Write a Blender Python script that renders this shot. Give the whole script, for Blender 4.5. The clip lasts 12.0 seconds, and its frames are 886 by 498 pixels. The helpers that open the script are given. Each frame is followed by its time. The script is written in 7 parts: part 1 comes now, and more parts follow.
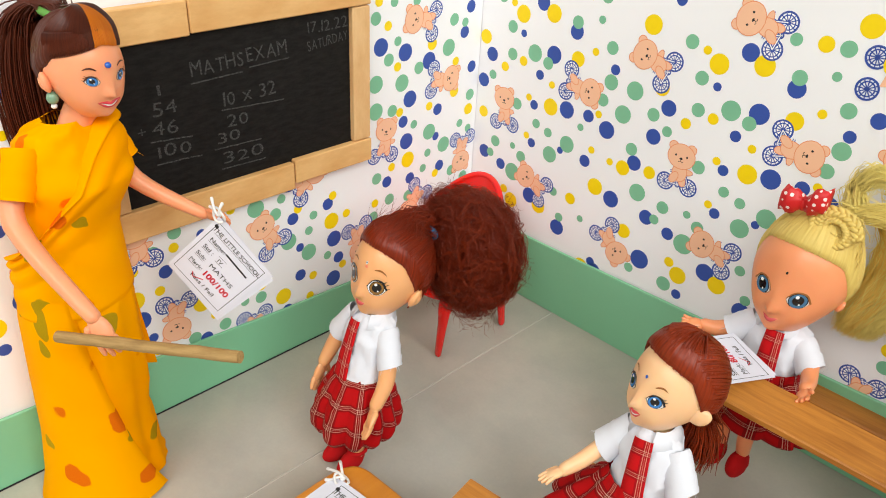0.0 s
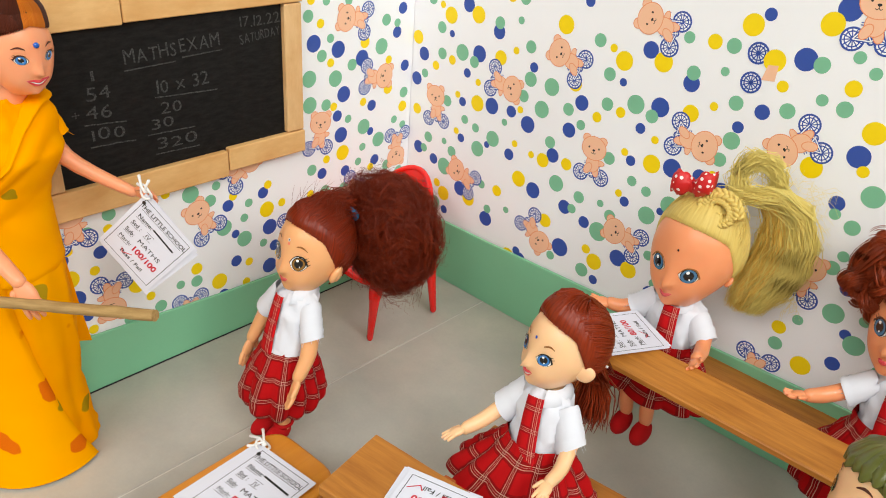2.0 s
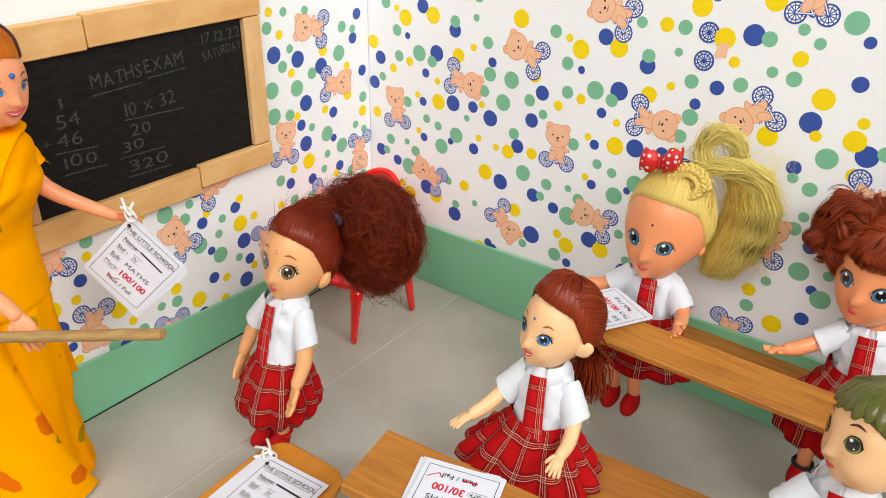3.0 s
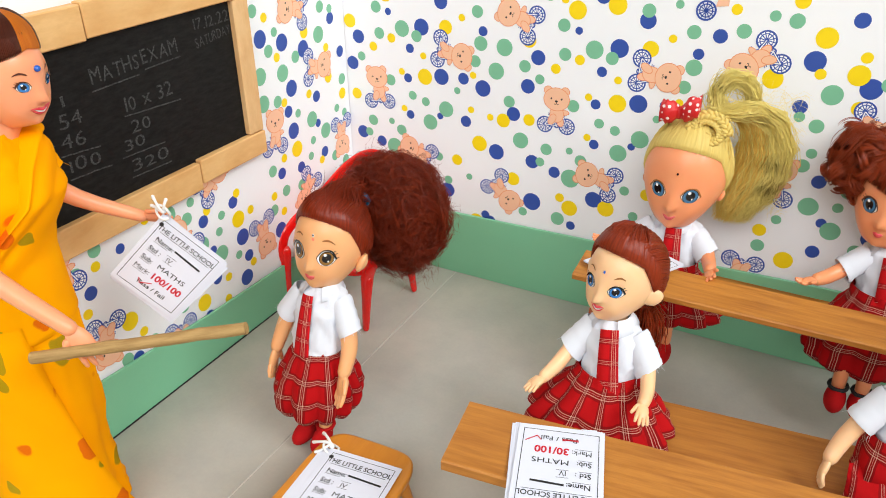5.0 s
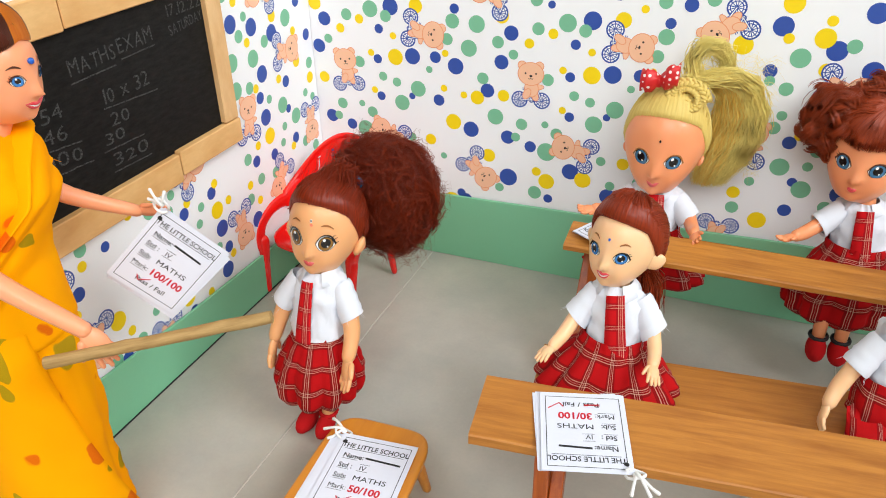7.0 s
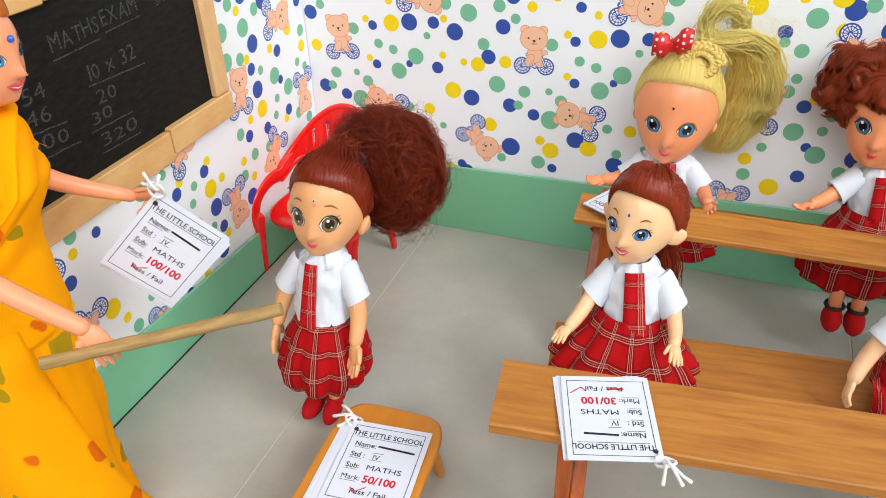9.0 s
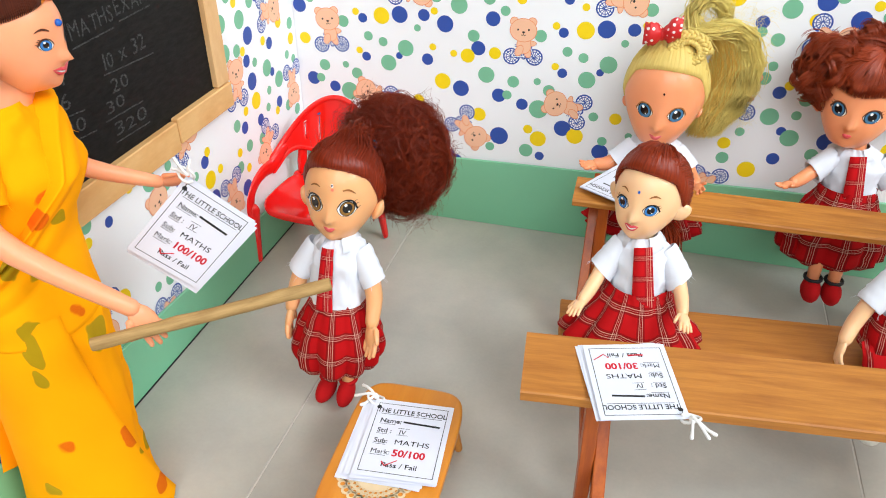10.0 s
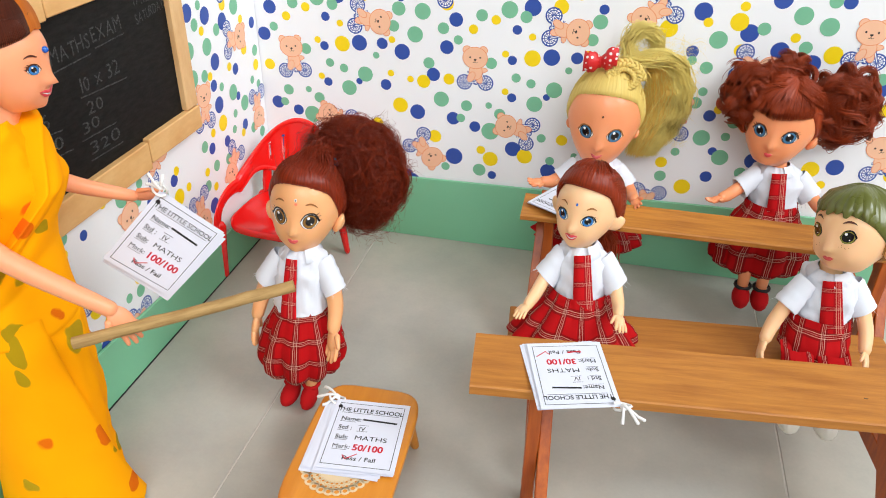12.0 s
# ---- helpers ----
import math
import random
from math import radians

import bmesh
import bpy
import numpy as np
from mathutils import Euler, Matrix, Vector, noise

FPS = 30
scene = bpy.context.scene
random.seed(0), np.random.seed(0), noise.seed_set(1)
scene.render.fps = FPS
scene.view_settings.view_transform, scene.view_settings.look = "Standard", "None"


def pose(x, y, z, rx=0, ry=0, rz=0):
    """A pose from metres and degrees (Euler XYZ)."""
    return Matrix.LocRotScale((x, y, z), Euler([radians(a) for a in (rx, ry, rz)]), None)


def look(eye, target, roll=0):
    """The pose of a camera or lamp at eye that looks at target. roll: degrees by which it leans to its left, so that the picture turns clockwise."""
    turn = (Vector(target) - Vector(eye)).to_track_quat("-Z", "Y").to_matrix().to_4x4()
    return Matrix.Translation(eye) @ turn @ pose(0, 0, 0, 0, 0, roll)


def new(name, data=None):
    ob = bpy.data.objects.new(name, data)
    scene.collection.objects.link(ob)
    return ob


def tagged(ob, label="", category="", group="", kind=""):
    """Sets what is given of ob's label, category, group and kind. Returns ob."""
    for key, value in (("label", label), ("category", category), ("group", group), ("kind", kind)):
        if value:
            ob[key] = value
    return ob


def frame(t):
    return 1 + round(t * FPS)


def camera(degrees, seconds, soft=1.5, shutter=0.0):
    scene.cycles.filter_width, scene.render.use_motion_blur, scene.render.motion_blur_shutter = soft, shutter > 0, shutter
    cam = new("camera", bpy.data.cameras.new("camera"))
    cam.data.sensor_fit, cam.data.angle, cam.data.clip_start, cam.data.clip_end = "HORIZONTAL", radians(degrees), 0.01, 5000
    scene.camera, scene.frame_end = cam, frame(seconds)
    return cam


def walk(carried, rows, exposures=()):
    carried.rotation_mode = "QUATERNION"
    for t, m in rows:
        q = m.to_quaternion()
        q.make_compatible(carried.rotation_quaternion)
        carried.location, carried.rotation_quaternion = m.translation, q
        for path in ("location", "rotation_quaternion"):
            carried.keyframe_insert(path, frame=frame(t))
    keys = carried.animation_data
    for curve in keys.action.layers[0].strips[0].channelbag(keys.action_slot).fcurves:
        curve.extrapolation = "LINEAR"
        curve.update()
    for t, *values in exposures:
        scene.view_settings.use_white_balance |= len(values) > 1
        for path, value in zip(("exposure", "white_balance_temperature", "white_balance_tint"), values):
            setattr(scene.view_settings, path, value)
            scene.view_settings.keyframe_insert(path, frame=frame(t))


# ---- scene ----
cam = camera(60.0, 12.0, soft=1.0)
PATH = [
    (0, (0.439, -0.487, 0.398), (-0.76, 0.753, -0.614), 3.0),
    (0.5, (0.453, -0.482, 0.397), (-0.713, 0.809, -0.589), 4.3),
    (1, (0.458, -0.483, 0.392), (-0.708, 0.82, -0.579), 4.5),
    (1.5, (0.475, -0.487, 0.392), (-0.692, 0.818, -0.575), 4.5),
    (2, (0.491, -0.49, 0.394), (-0.673, 0.817, -0.575), 4.4),
    (2.5, (0.495, -0.5, 0.396), (-0.621, 0.85, -0.568), 3.0),
    (3, (0.479, -0.518, 0.395), (-0.575, 0.887, -0.563), 1.4),
    (3.2, (0.474, -0.521, 0.397), (-0.55, 0.906, -0.56), 1.1),
    (4.8, (0.417, -0.562, 0.382), (-0.431, 0.964, -0.594), -0.5),
    (5, (0.404, -0.566, 0.379), (-0.428, 0.969, -0.596), -0.6),
    (5.5, (0.388, -0.567, 0.376), (-0.419, 0.978, -0.603), -0.6),
    (6, (0.384, -0.58, 0.38), (-0.379, 0.983, -0.606), -0.5),
    (6.5, (0.374, -0.586, 0.378), (-0.343, 0.991, -0.622), -0.7),
    (7, (0.368, -0.586, 0.378), (-0.299, 1.002, -0.639), -1.2),
    (7.2, (0.366, -0.591, 0.378), (-0.282, 0.999, -0.646), -1.4),
    (9, (0.346, -0.571, 0.376), (-0.267, 0.983, -0.724), -1.8),
    (9.5, (0.315, -0.586, 0.367), (-0.243, 0.985, -0.737), -1.6),
    (10, (0.31, -0.604, 0.375), (-0.158, 1.001, -0.724), -0.3),
    (10.5, (0.311, -0.617, 0.378), (-0.099, 1.017, -0.7), 0.6),
    (11, (0.318, -0.625, 0.381), (-0.078, 1.025, -0.679), 0.8),
    (11.5, (0.323, -0.63, 0.387), (-0.07, 1.028, -0.66), 0.8),
    (12, (0.326, -0.638, 0.387), (-0.064, 1.024, -0.656), 0.9),
]
EXPOSURES = [(0, -0.16, 7020, 11), (1, -0.22, 7020, 11), (2.5, -0.2, 7000, 11), (5, -0.03, 6700, 11), (7, -0.04, 6600, 10), (9, -0.05, 6430, 10), (10, 0.09, 6380, 10), (11, 0.07, 6430, 10), (12, -0.02, 6480, 11)]
walk(cam, [(t, look(eye, target, roll)) for t, eye, target, roll in PATH], EXPOSURES)

# ---- light ----
world = bpy.data.worlds.new("world")
scene.world = world
world.use_nodes = True
wn = world.node_tree.nodes
sky = wn.new("ShaderNodeTexSky")
sky.sky_type, sky.sun_disc = "NISHITA", False
sky.sun_elevation, sky.sun_rotation = radians(40), radians(150)
world.node_tree.links.new(sky.outputs[0], wn["Background"].inputs[0])
wn["Background"].inputs[1].default_value = 0.08


def window_light(name, place, target, size_x, size_y, watts, colour):
    lamp = bpy.data.lights.new(name, "AREA")
    lamp.shape, lamp.size, lamp.size_y, lamp.energy, lamp.color = "RECTANGLE", size_x, size_y, watts, colour
    ob = new(name, lamp)
    ob.matrix_world = look(place, target)
    return ob


# daylight from area lamps added in two assumed window openings, out of view
window_light("window_light_front", (0.75, -1.96, 1.75), (0.75, 0.0, 1.2), 1.7, 1.2, 37, (0.95, 0.985, 1.0))
window_light("window_light_side", (1.96, -0.75, 1.75), (0.0, -0.75, 1.1), 1.3, 1.2, 52, (0.92, 0.975, 1.0))

# ---- materials ----


class Nodes:
    """Short hand for a node tree."""

    def __init__(self, name):
        self.m = bpy.data.materials.new(name)
        self.m.use_nodes = True
        self.t = self.m.node_tree
        self.b = self.t.nodes["Principled BSDF"]

    def add(self, kind, **values):
        n = self.t.nodes.new(kind)
        for k, v in values.items():
            n.inputs[k.replace("_", " ")].default_value = v
        return n

    def link(self, a, b):
        self.t.links.new(a, b)

    def math(self, op, a, b=0.0, c=0.0):
        n = self.t.nodes.new("ShaderNodeMath")
        n.operation = op
        for i, v in enumerate((a, b, c)):
            if isinstance(v, (int, float)):
                n.inputs[i].default_value = v
            else:
                self.link(v, n.inputs[i])
        return n.outputs[0]

    def mix(self, fac, a, b, blend="MIX"):
        n = self.t.nodes.new("ShaderNodeMix")
        n.data_type, n.blend_type = "RGBA", blend
        for i, v in ((0, fac), (6, a), (7, b)):
            if isinstance(v, (int, float)):
                n.inputs[i].default_value = v
            elif isinstance(v, tuple):
                n.inputs[i].default_value = (*v, 1)
            else:
                self.link(v, n.inputs[i])
        return n.outputs[2]

    def coord(self, which="Object", scale=(1, 1, 1)):
        c = self.t.nodes.new("ShaderNodeTexCoord")
        m = self.t.nodes.new("ShaderNodeMapping")
        m.inputs["Scale"].default_value = scale
        self.link(c.outputs[which], m.inputs["Vector"])
        return m.outputs[0]

    def noise(self, vec, scale, detail=3.0, rough=0.55):
        n = self.add("ShaderNodeTexNoise", Scale=scale, Detail=detail, Roughness=rough)
        self.link(vec, n.inputs["Vector"])
        return n.outputs[0]

    def ramp(self, fac, *stops):
        r = self.t.nodes.new("ShaderNodeValToRGB")
        el = r.color_ramp.elements
        while len(el) < len(stops):
            el.new(0.5)
        for e, (p, c) in zip(el, stops):
            e.position, e.color = p, (*c, 1)
        self.link(fac, r.inputs[0])
        return r.outputs[0]

    def bump(self, height, strength, distance=0.001):
        n = self.add("ShaderNodeBump", Strength=strength, Distance=distance)
        self.link(height, n.inputs["Height"])
        self.link(n.outputs[0], self.b.inputs["Normal"])

    def done(self, colour, rough, metal=0.0, spec=0.5, coat=0.0):
        if isinstance(colour, tuple):
            self.b.inputs["Base Color"].default_value = (*colour, 1)
        else:
            self.link(colour, self.b.inputs["Base Color"])
        if isinstance(rough, (int, float)):
            self.b.inputs["Roughness"].default_value = rough
        else:
            self.link(rough, self.b.inputs["Roughness"])
        self.b.inputs["Metallic"].default_value = metal
        self.b.inputs["Specular IOR Level"].default_value = spec
        self.b.inputs["Coat Weight"].default_value = coat
        self.b.inputs["Coat Roughness"].default_value = 0.08
        return self.m


def srgb(r, g, b):
    return tuple((c / 255 / 12.92) if c < 11 else ((c / 255 + 0.055) / 1.055) ** 2.4 for c in (r, g, b))


def dim(c, k):
    return tuple(v * k for v in c)


def plain(name, colour, rough=0.5, var=0.12, scale=40, bump=0.1, grain=600, spec=0.5, coat=0.0, sss=0.0):
    """A surface with a broad and a fine variation of its colour and a fine relief."""
    n = Nodes(name)
    v = n.coord()
    broad, fine = n.noise(v, scale), n.noise(v, grain, 2.0)
    c = n.mix(broad, dim(colour, 1 - var), dim(colour, 1 + var * 0.6))
    c = n.mix(n.math("MULTIPLY", fine, 0.35), c, dim(colour, 1 - var * 1.3))
    if bump:
        n.bump(fine, bump, 0.0004)
    r = n.math("ADD", n.math("MULTIPLY", broad, 0.16), max(0.02, rough - 0.08))
    if sss:
        n.b.inputs["Subsurface Weight"].default_value = sss
        n.b.inputs["Subsurface Radius"].default_value = (0.004, 0.0016, 0.0008)
        n.b.inputs["Subsurface Scale"].default_value = 0.6
    return n.done(c, r, 0.0, spec, coat)


def wood(name, light, dark, along=(1, 14, 14), scale=22, rough=0.42, coat=0.1):
    """Grain that runs along the object's x (or as stretched by along)."""
    n = Nodes(name)
    v = n.coord("Object", along)
    g1 = n.noise(v, scale, 5.0, 0.6)
    g2 = n.noise(v, scale * 6, 3.0, 0.7)
    broad = n.noise(n.coord("Object", (3, 9, 9)), 5)
    c = n.ramp(g1, (0.32, dark), (0.62, light))
    c = n.mix(n.math("MULTIPLY", g2, 0.45), c, dim(dark, 0.75))
    c = n.mix(n.math("MULTIPLY", broad, 0.4), c, dim(light, 1.1))
    info = n.t.nodes.new("ShaderNodeObjectInfo")
    c = n.mix(n.math("MULTIPLY", info.outputs["Random"], 0.22), c, dark)
    n.bump(g2, 0.18, 0.0004)
    return n.done(c, n.math("ADD", n.math("MULTIPLY", g1, 0.25), rough - 0.1), 0.0, 0.4, coat)


def plaid_cloth(name, base, dark, line, period=0.0125):
    """Woven check on the cloth's own u and v, in metres."""
    n = Nodes(name)
    uv = n.t.nodes.new("ShaderNodeTexCoord").outputs["UV"]
    sep = n.t.nodes.new("ShaderNodeSeparateXYZ")
    n.link(uv, sep.inputs[0])

    def band(x, centre, width):
        f = n.math("FRACT", n.math("DIVIDE", x, period))
        return n.math("LESS_THAN", n.math("ABSOLUTE", n.math("SUBTRACT", f, centre)), width / 2)

    weave = n.noise(uv, 2600, 1.0)
    wide = n.noise(uv, 120, 2.0)
    c = n.mix(n.math("MULTIPLY", wide, 0.5), base, dim(base, 0.7))
    for x in (sep.outputs[0], sep.outputs[1]):
        c = n.mix(n.math("MULTIPLY", band(x, 0.5, 0.34), 0.7), c, dark)
    for x in (sep.outputs[0], sep.outputs[1]):
        for centre, width in ((0.43, 0.022), (0.57, 0.022), (0.50, 0.010)):
            c = n.mix(n.math("MULTIPLY", band(x, centre, width), n.math("ADD", n.math("MULTIPLY", weave, 0.7), 0.1)), c, line)
    c = n.mix(n.math("MULTIPLY", weave, 0.3), c, dim(dark, 0.8))
    n.bump(weave, 0.35, 0.0003)
    n.b.inputs["Sheen Weight"].default_value = 0.0
    return n.done(c, 0.85, 0.0, 0.2)


def dotted_cloth(name):
    """Orange sari cloth with soft oval dots in red, olive and yellow."""
    n = Nodes(name)
    uv = n.coord("UV", (1.0, 0.72, 1.0))
    warp = n.add("ShaderNodeTexNoise", Scale=60.0, Detail=2.0)
    n.link(uv, warp.inputs["Vector"])
    vo = n.add("ShaderNodeTexVoronoi", Scale=38.0, Randomness=0.75)
    n.link(n.mix(0.012, uv, warp.outputs["Color"]), vo.inputs["Vector"])
    sep = n.t.nodes.new("ShaderNodeSeparateColor")
    n.link(vo.outputs["Color"], sep.inputs[0])
    size = n.math("ADD", n.math("MULTIPLY", sep.outputs[1], 0.12), 0.16)
    edge = n.add("ShaderNodeMapRange")
    n.link(n.math("SUBTRACT", size, vo.outputs["Distance"]), edge.inputs[0])
    edge.inputs[1].default_value, edge.inputs[2].default_value = 0.0, 0.025
    weave = n.noise(uv, 2400, 1.0)
    wide = n.noise(uv, 18, 2.0)
    ground = n.mix(wide, srgb(255, 152, 0), srgb(255, 180, 4))
    dots = n.ramp(sep.outputs[0], (0.0, srgb(212, 74, 16)), (0.38, srgb(225, 92, 16)), (0.42, srgb(120, 126, 22)), (0.74, srgb(138, 138, 30)), (0.93, srgb(250, 205, 30)))
    dots.node.color_ramp.interpolation = "CONSTANT"
    c = n.mix(n.math("MULTIPLY", edge.outputs[0], n.math("ADD", n.math("MULTIPLY", weave, 0.5), 0.55)), ground, dots)
    c = n.mix(n.math("MULTIPLY", weave, 0.16), c, srgb(246, 132, 0))
    n.bump(weave, 0.25, 0.0003)
    return n.done(c, 0.85, 0.0, 0.06)


def hair_mat(name, root, tip, rough=0.35, through_share=0.1):
    n = Nodes(name)
    uv = n.coord("UV", (1.0, 0.04, 1.0))
    s1, s2 = n.noise(uv, 900, 2.0, 0.6), n.noise(uv, 220, 2.0)
    c = n.mix(s1, root, tip)
    c = n.mix(n.math("MULTIPLY", s2, 0.45), c, dim(root, 0.6))
    n.bump(s1, 0.45, 0.0005)
    n.done(c, n.math("ADD", n.math("MULTIPLY", s2, 0.2), rough), 0.0, 0.3)
    # light also passes through the thin fibres
    thin = n.t.nodes.new("ShaderNodeBsdfTranslucent")
    n.link(c, thin.inputs["Color"])
    both = n.t.nodes.new("ShaderNodeMixShader")
    both.inputs[0].default_value = through_share
    n.link(n.b.outputs[0], both.inputs[1])
    n.link(thin.outputs[0], both.inputs[2])
    n.link(both.outputs[0], n.t.nodes["Material Output"].inputs["Surface"])
    return n.m


def floor_mat():
    n = Nodes("floor_tile")
    v = n.t.nodes.new("ShaderNodeNewGeometry").outputs["Position"]
    cloud, mid, fine = n.noise(v, 5.0, 6.0, 0.62), n.noise(v, 26, 4.0), n.noise(v, 420, 2.0)
    c = n.ramp(cloud, (0.30, srgb(162, 161, 154)), (0.52, srgb(187, 183, 171)), (0.74, srgb(210, 203, 188)))
    c = n.mix(n.math("MULTIPLY", mid, 0.30), c, srgb(176, 171, 160))
    c = n.mix(n.math("MULTIPLY", fine, 0.12), c, srgb(116, 113, 107))
    n.bump(mid, 0.05, 0.0006)
    return n.done(c, n.math("ADD", n.math("MULTIPLY", cloud, 0.2), 0.12), 0.0, 0.5)


def board_mat():
    n = Nodes("slate_board")
    v = n.coord()
    smear = n.noise(n.coord("Object", (1, 6, 22)), 16, 4.0, 0.6)
    fine = n.noise(v, 700, 2.0)
    c = n.ramp(smear, (0.35, (0.0050, 0.0042, 0.0038)), (0.75, (0.015, 0.0135, 0.0125)))
    c = n.mix(n.math("MULTIPLY", fine, 0.12), c, (0.05, 0.048, 0.046))
    n.bump(fine, 0.15, 0.0002)
    return n.done(c, 0.6, 0.0, 0.14)


def chalk_mat():
    n = Nodes("chalk")
    v = n.coord()
    dust = n.noise(v, 900, 3.0, 0.7)
    c = n.ramp(dust, (0.36, (0.02, 0.02, 0.02)), (0.74, (0.13, 0.13, 0.125)))
    return n.done(c, 0.95, 0.0, 0.1)


RED_PLASTIC = plain("red_plastic", (0.86, 0.008, 0.006), 0.16, 0.06, 30, 0.03, 200, 0.5, 0.25)
GREEN_CARD = plain("green_card", srgb(128, 198, 156), 0.36, 0.08, 14, 0.05, 700, 0.6)
WALLPAPER = plain("wallpaper_white", srgb(247, 248, 250), 0.55, 0.035, 9, 0.06, 900)
DOT_BLUE = plain("print_blue", srgb(48, 82, 168), 0.5, 0.08, 60, 0.03)
DOT_GREEN = plain("print_green", srgb(124, 192, 154), 0.5, 0.06, 60, 0.03)
DOT_YELLOW = plain("print_yellow", srgb(252, 218, 4), 0.5, 0.05, 60, 0.03)
BEAR = plain("print_peach", srgb(250, 196, 160), 0.5, 0.05, 60, 0.03)
BEAR_EDGE = plain("print_peach_edge", srgb(240, 150, 104), 0.5, 0.05, 60, 0.03)
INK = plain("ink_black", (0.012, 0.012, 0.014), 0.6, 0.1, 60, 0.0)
PINE = wood("pine_frame", srgb(238, 194, 132), srgb(214, 156, 92), (3, 1, 3), 26, 0.5, 0.02)
PINE_UP = wood("pine_upright", srgb(236, 196, 142), srgb(212, 158, 100), (3, 3, 1), 26, 0.5, 0.02)
BENCH = wood("bench_wood", srgb(202, 134, 56), srgb(152, 88, 30), (1, 12, 12), 22, 0.5, 0.02)
BENCH_LEG = wood("bench_leg_wood", srgb(196, 100, 30), srgb(142, 54, 12), (10, 10, 1), 20, 0.4, 0.12)
TABLE = wood("table_wood", srgb(224, 148, 50), srgb(206, 124, 34), (8, 1, 8), 14, 0.38, 0.2)
STICK = wood("stick_wood", srgb(196, 160, 104), srgb(140, 104, 56), (1, 9, 9), 60, 0.7, 0.0)
PAPER = plain("paper_white", srgb(222, 224, 236), 0.7, 0.03, 30, 0.08, 900)
RED_INK = plain("ink_red", srgb(206, 20, 44), 0.6, 0.1, 60, 0.0)
STRING = plain("white_string", srgb(236, 234, 232), 0.8, 0.08, 200, 0.3, 1500)
LACE = plain("lace_paper", srgb(226, 200, 160), 0.8, 0.08, 90, 0.2)
FLOOR = floor_mat()
GROUT = plain("floor_grout", srgb(196, 191, 181), 0.6, 0.1, 60)
BOARD = board_mat()
CHALK = chalk_mat()
# mid grey, so that the added room shell bounces little fill light
ROOM_WALL = plain("room_paint", (0.42, 0.41, 0.38), 0.8, 0.03, 2, 0.05, 80)
SKIN_PEACH = plain("vinyl_peach", srgb(238, 174, 120), 0.36, 0.025, 60, 0.02, 900, 0.4, 0.08, 0.15)
SKIN_PALE = plain("vinyl_pale", srgb(247, 198, 150), 0.36, 0.025, 60, 0.02, 900, 0.4, 0.08, 0.15)
SKIN_TAN = plain("vinyl_tan", srgb(240, 154, 106), 0.36, 0.025, 60, 0.02, 900, 0.4, 0.08, 0.15)
SKIN_LADY = plain("vinyl_rosy", srgb(245, 160, 116), 0.40, 0.025, 60, 0.02, 900, 0.4, 0.05, 0.15)
SHIRT = plain("white_cotton", srgb(222, 225, 233), 0.85, 0.05, 50, 0.35, 1700, 0.2)
PLAID = plaid_cloth("red_check_cloth", (0.52, 0.002, 0.004), (0.17, 0.001, 0.002), srgb(250, 214, 190), 0.0150)
PLAID_TIE = plaid_cloth("red_check_tie", (0.70, 0.007, 0.010), (0.32, 0.003, 0.009), srgb(250, 218, 190), 0.0120)
SARI = dotted_cloth("dotted_sari_cloth")
RED_FELT = plain("red_felt", (0.52, 0.008, 0.010), 0.9, 0.15, 60, 0.5, 1200, 0.2)
BLACK_STRAP = plain("black_strap", (0.012, 0.012, 0.013), 0.6)
WHITE_SHOE = plain("white_shoe", srgb(236, 232, 220), 0.4)
EYE_WHITE = plain("eye_white", srgb(244, 242, 240), 0.2, 0.02, 30, 0.0, 600, 0.5, 0.3)
EYE_BLUE = plain("eye_blue", srgb(70, 116, 150), 0.15, 0.2, 700, 0.0, 1500, 0.5, 0.3)
EYE_BRIGHT = plain("eye_bright_blue", srgb(58, 128, 196), 0.15, 0.2, 700, 0.0, 1500, 0.5, 0.3)
EYE_BROWN = plain("eye_brown", srgb(142, 100, 44), 0.15, 0.2, 700, 0.0, 1500, 0.5, 0.3)
EYE_DARK = plain("eye_dark", (0.010, 0.008, 0.008), 0.15, 0.1, 60, 0.0, 600, 0.5, 0.3)
BROW = plain("brow_brown", srgb(150, 92, 40), 0.5, 0.1, 300, 0.0)
EARRING = plain("earring_green", srgb(120, 160, 130), 0.2, 0.1, 200, 0.0, 600, 0.6, 0.4)
BROW_DARK = plain("brow_dark", srgb(84, 40, 18), 0.5, 0.1, 300, 0.0)
EYE_OLIVE = plain("eye_olive", srgb(150, 146, 66), 0.15, 0.2, 700, 0.0, 1500, 0.5, 0.3)
LIP = plain("lip_pink", srgb(214, 84, 84), 0.3, 0.06, 200, 0.0)
LIP_RED = plain("lip_red", srgb(222, 70, 78), 0.3, 0.06, 200, 0.0)
BLUSH = plain("blush_red", srgb(244, 130, 100), 0.4, 0.06, 200, 0.0)
GEM = plain("blue_gem", srgb(20, 90, 190), 0.15, 0.1, 200, 0.0, 600, 0.6, 0.4)
HAIR_RED = hair_mat("hair_auburn", srgb(46, 8, 3), srgb(184, 62, 26), 0.28, 0.06)
HAIR_CHESTNUT = hair_mat("hair_chestnut", srgb(100, 24, 9), srgb(208, 90, 46), 0.26, 0.06)
HAIR_COPPER = hair_mat("hair_copper", srgb(84, 16, 6), srgb(188, 70, 28), 0.26, 0.06)
HAIR_BLOND = hair_mat("hair_blond", srgb(220, 182, 84), srgb(252, 230, 142), 0.4, 0.08)
HAIR_GOLD = hair_mat("hair_gold_frizz", srgb(255, 224, 116), srgb(255, 244, 160), 0.4, 0.04)
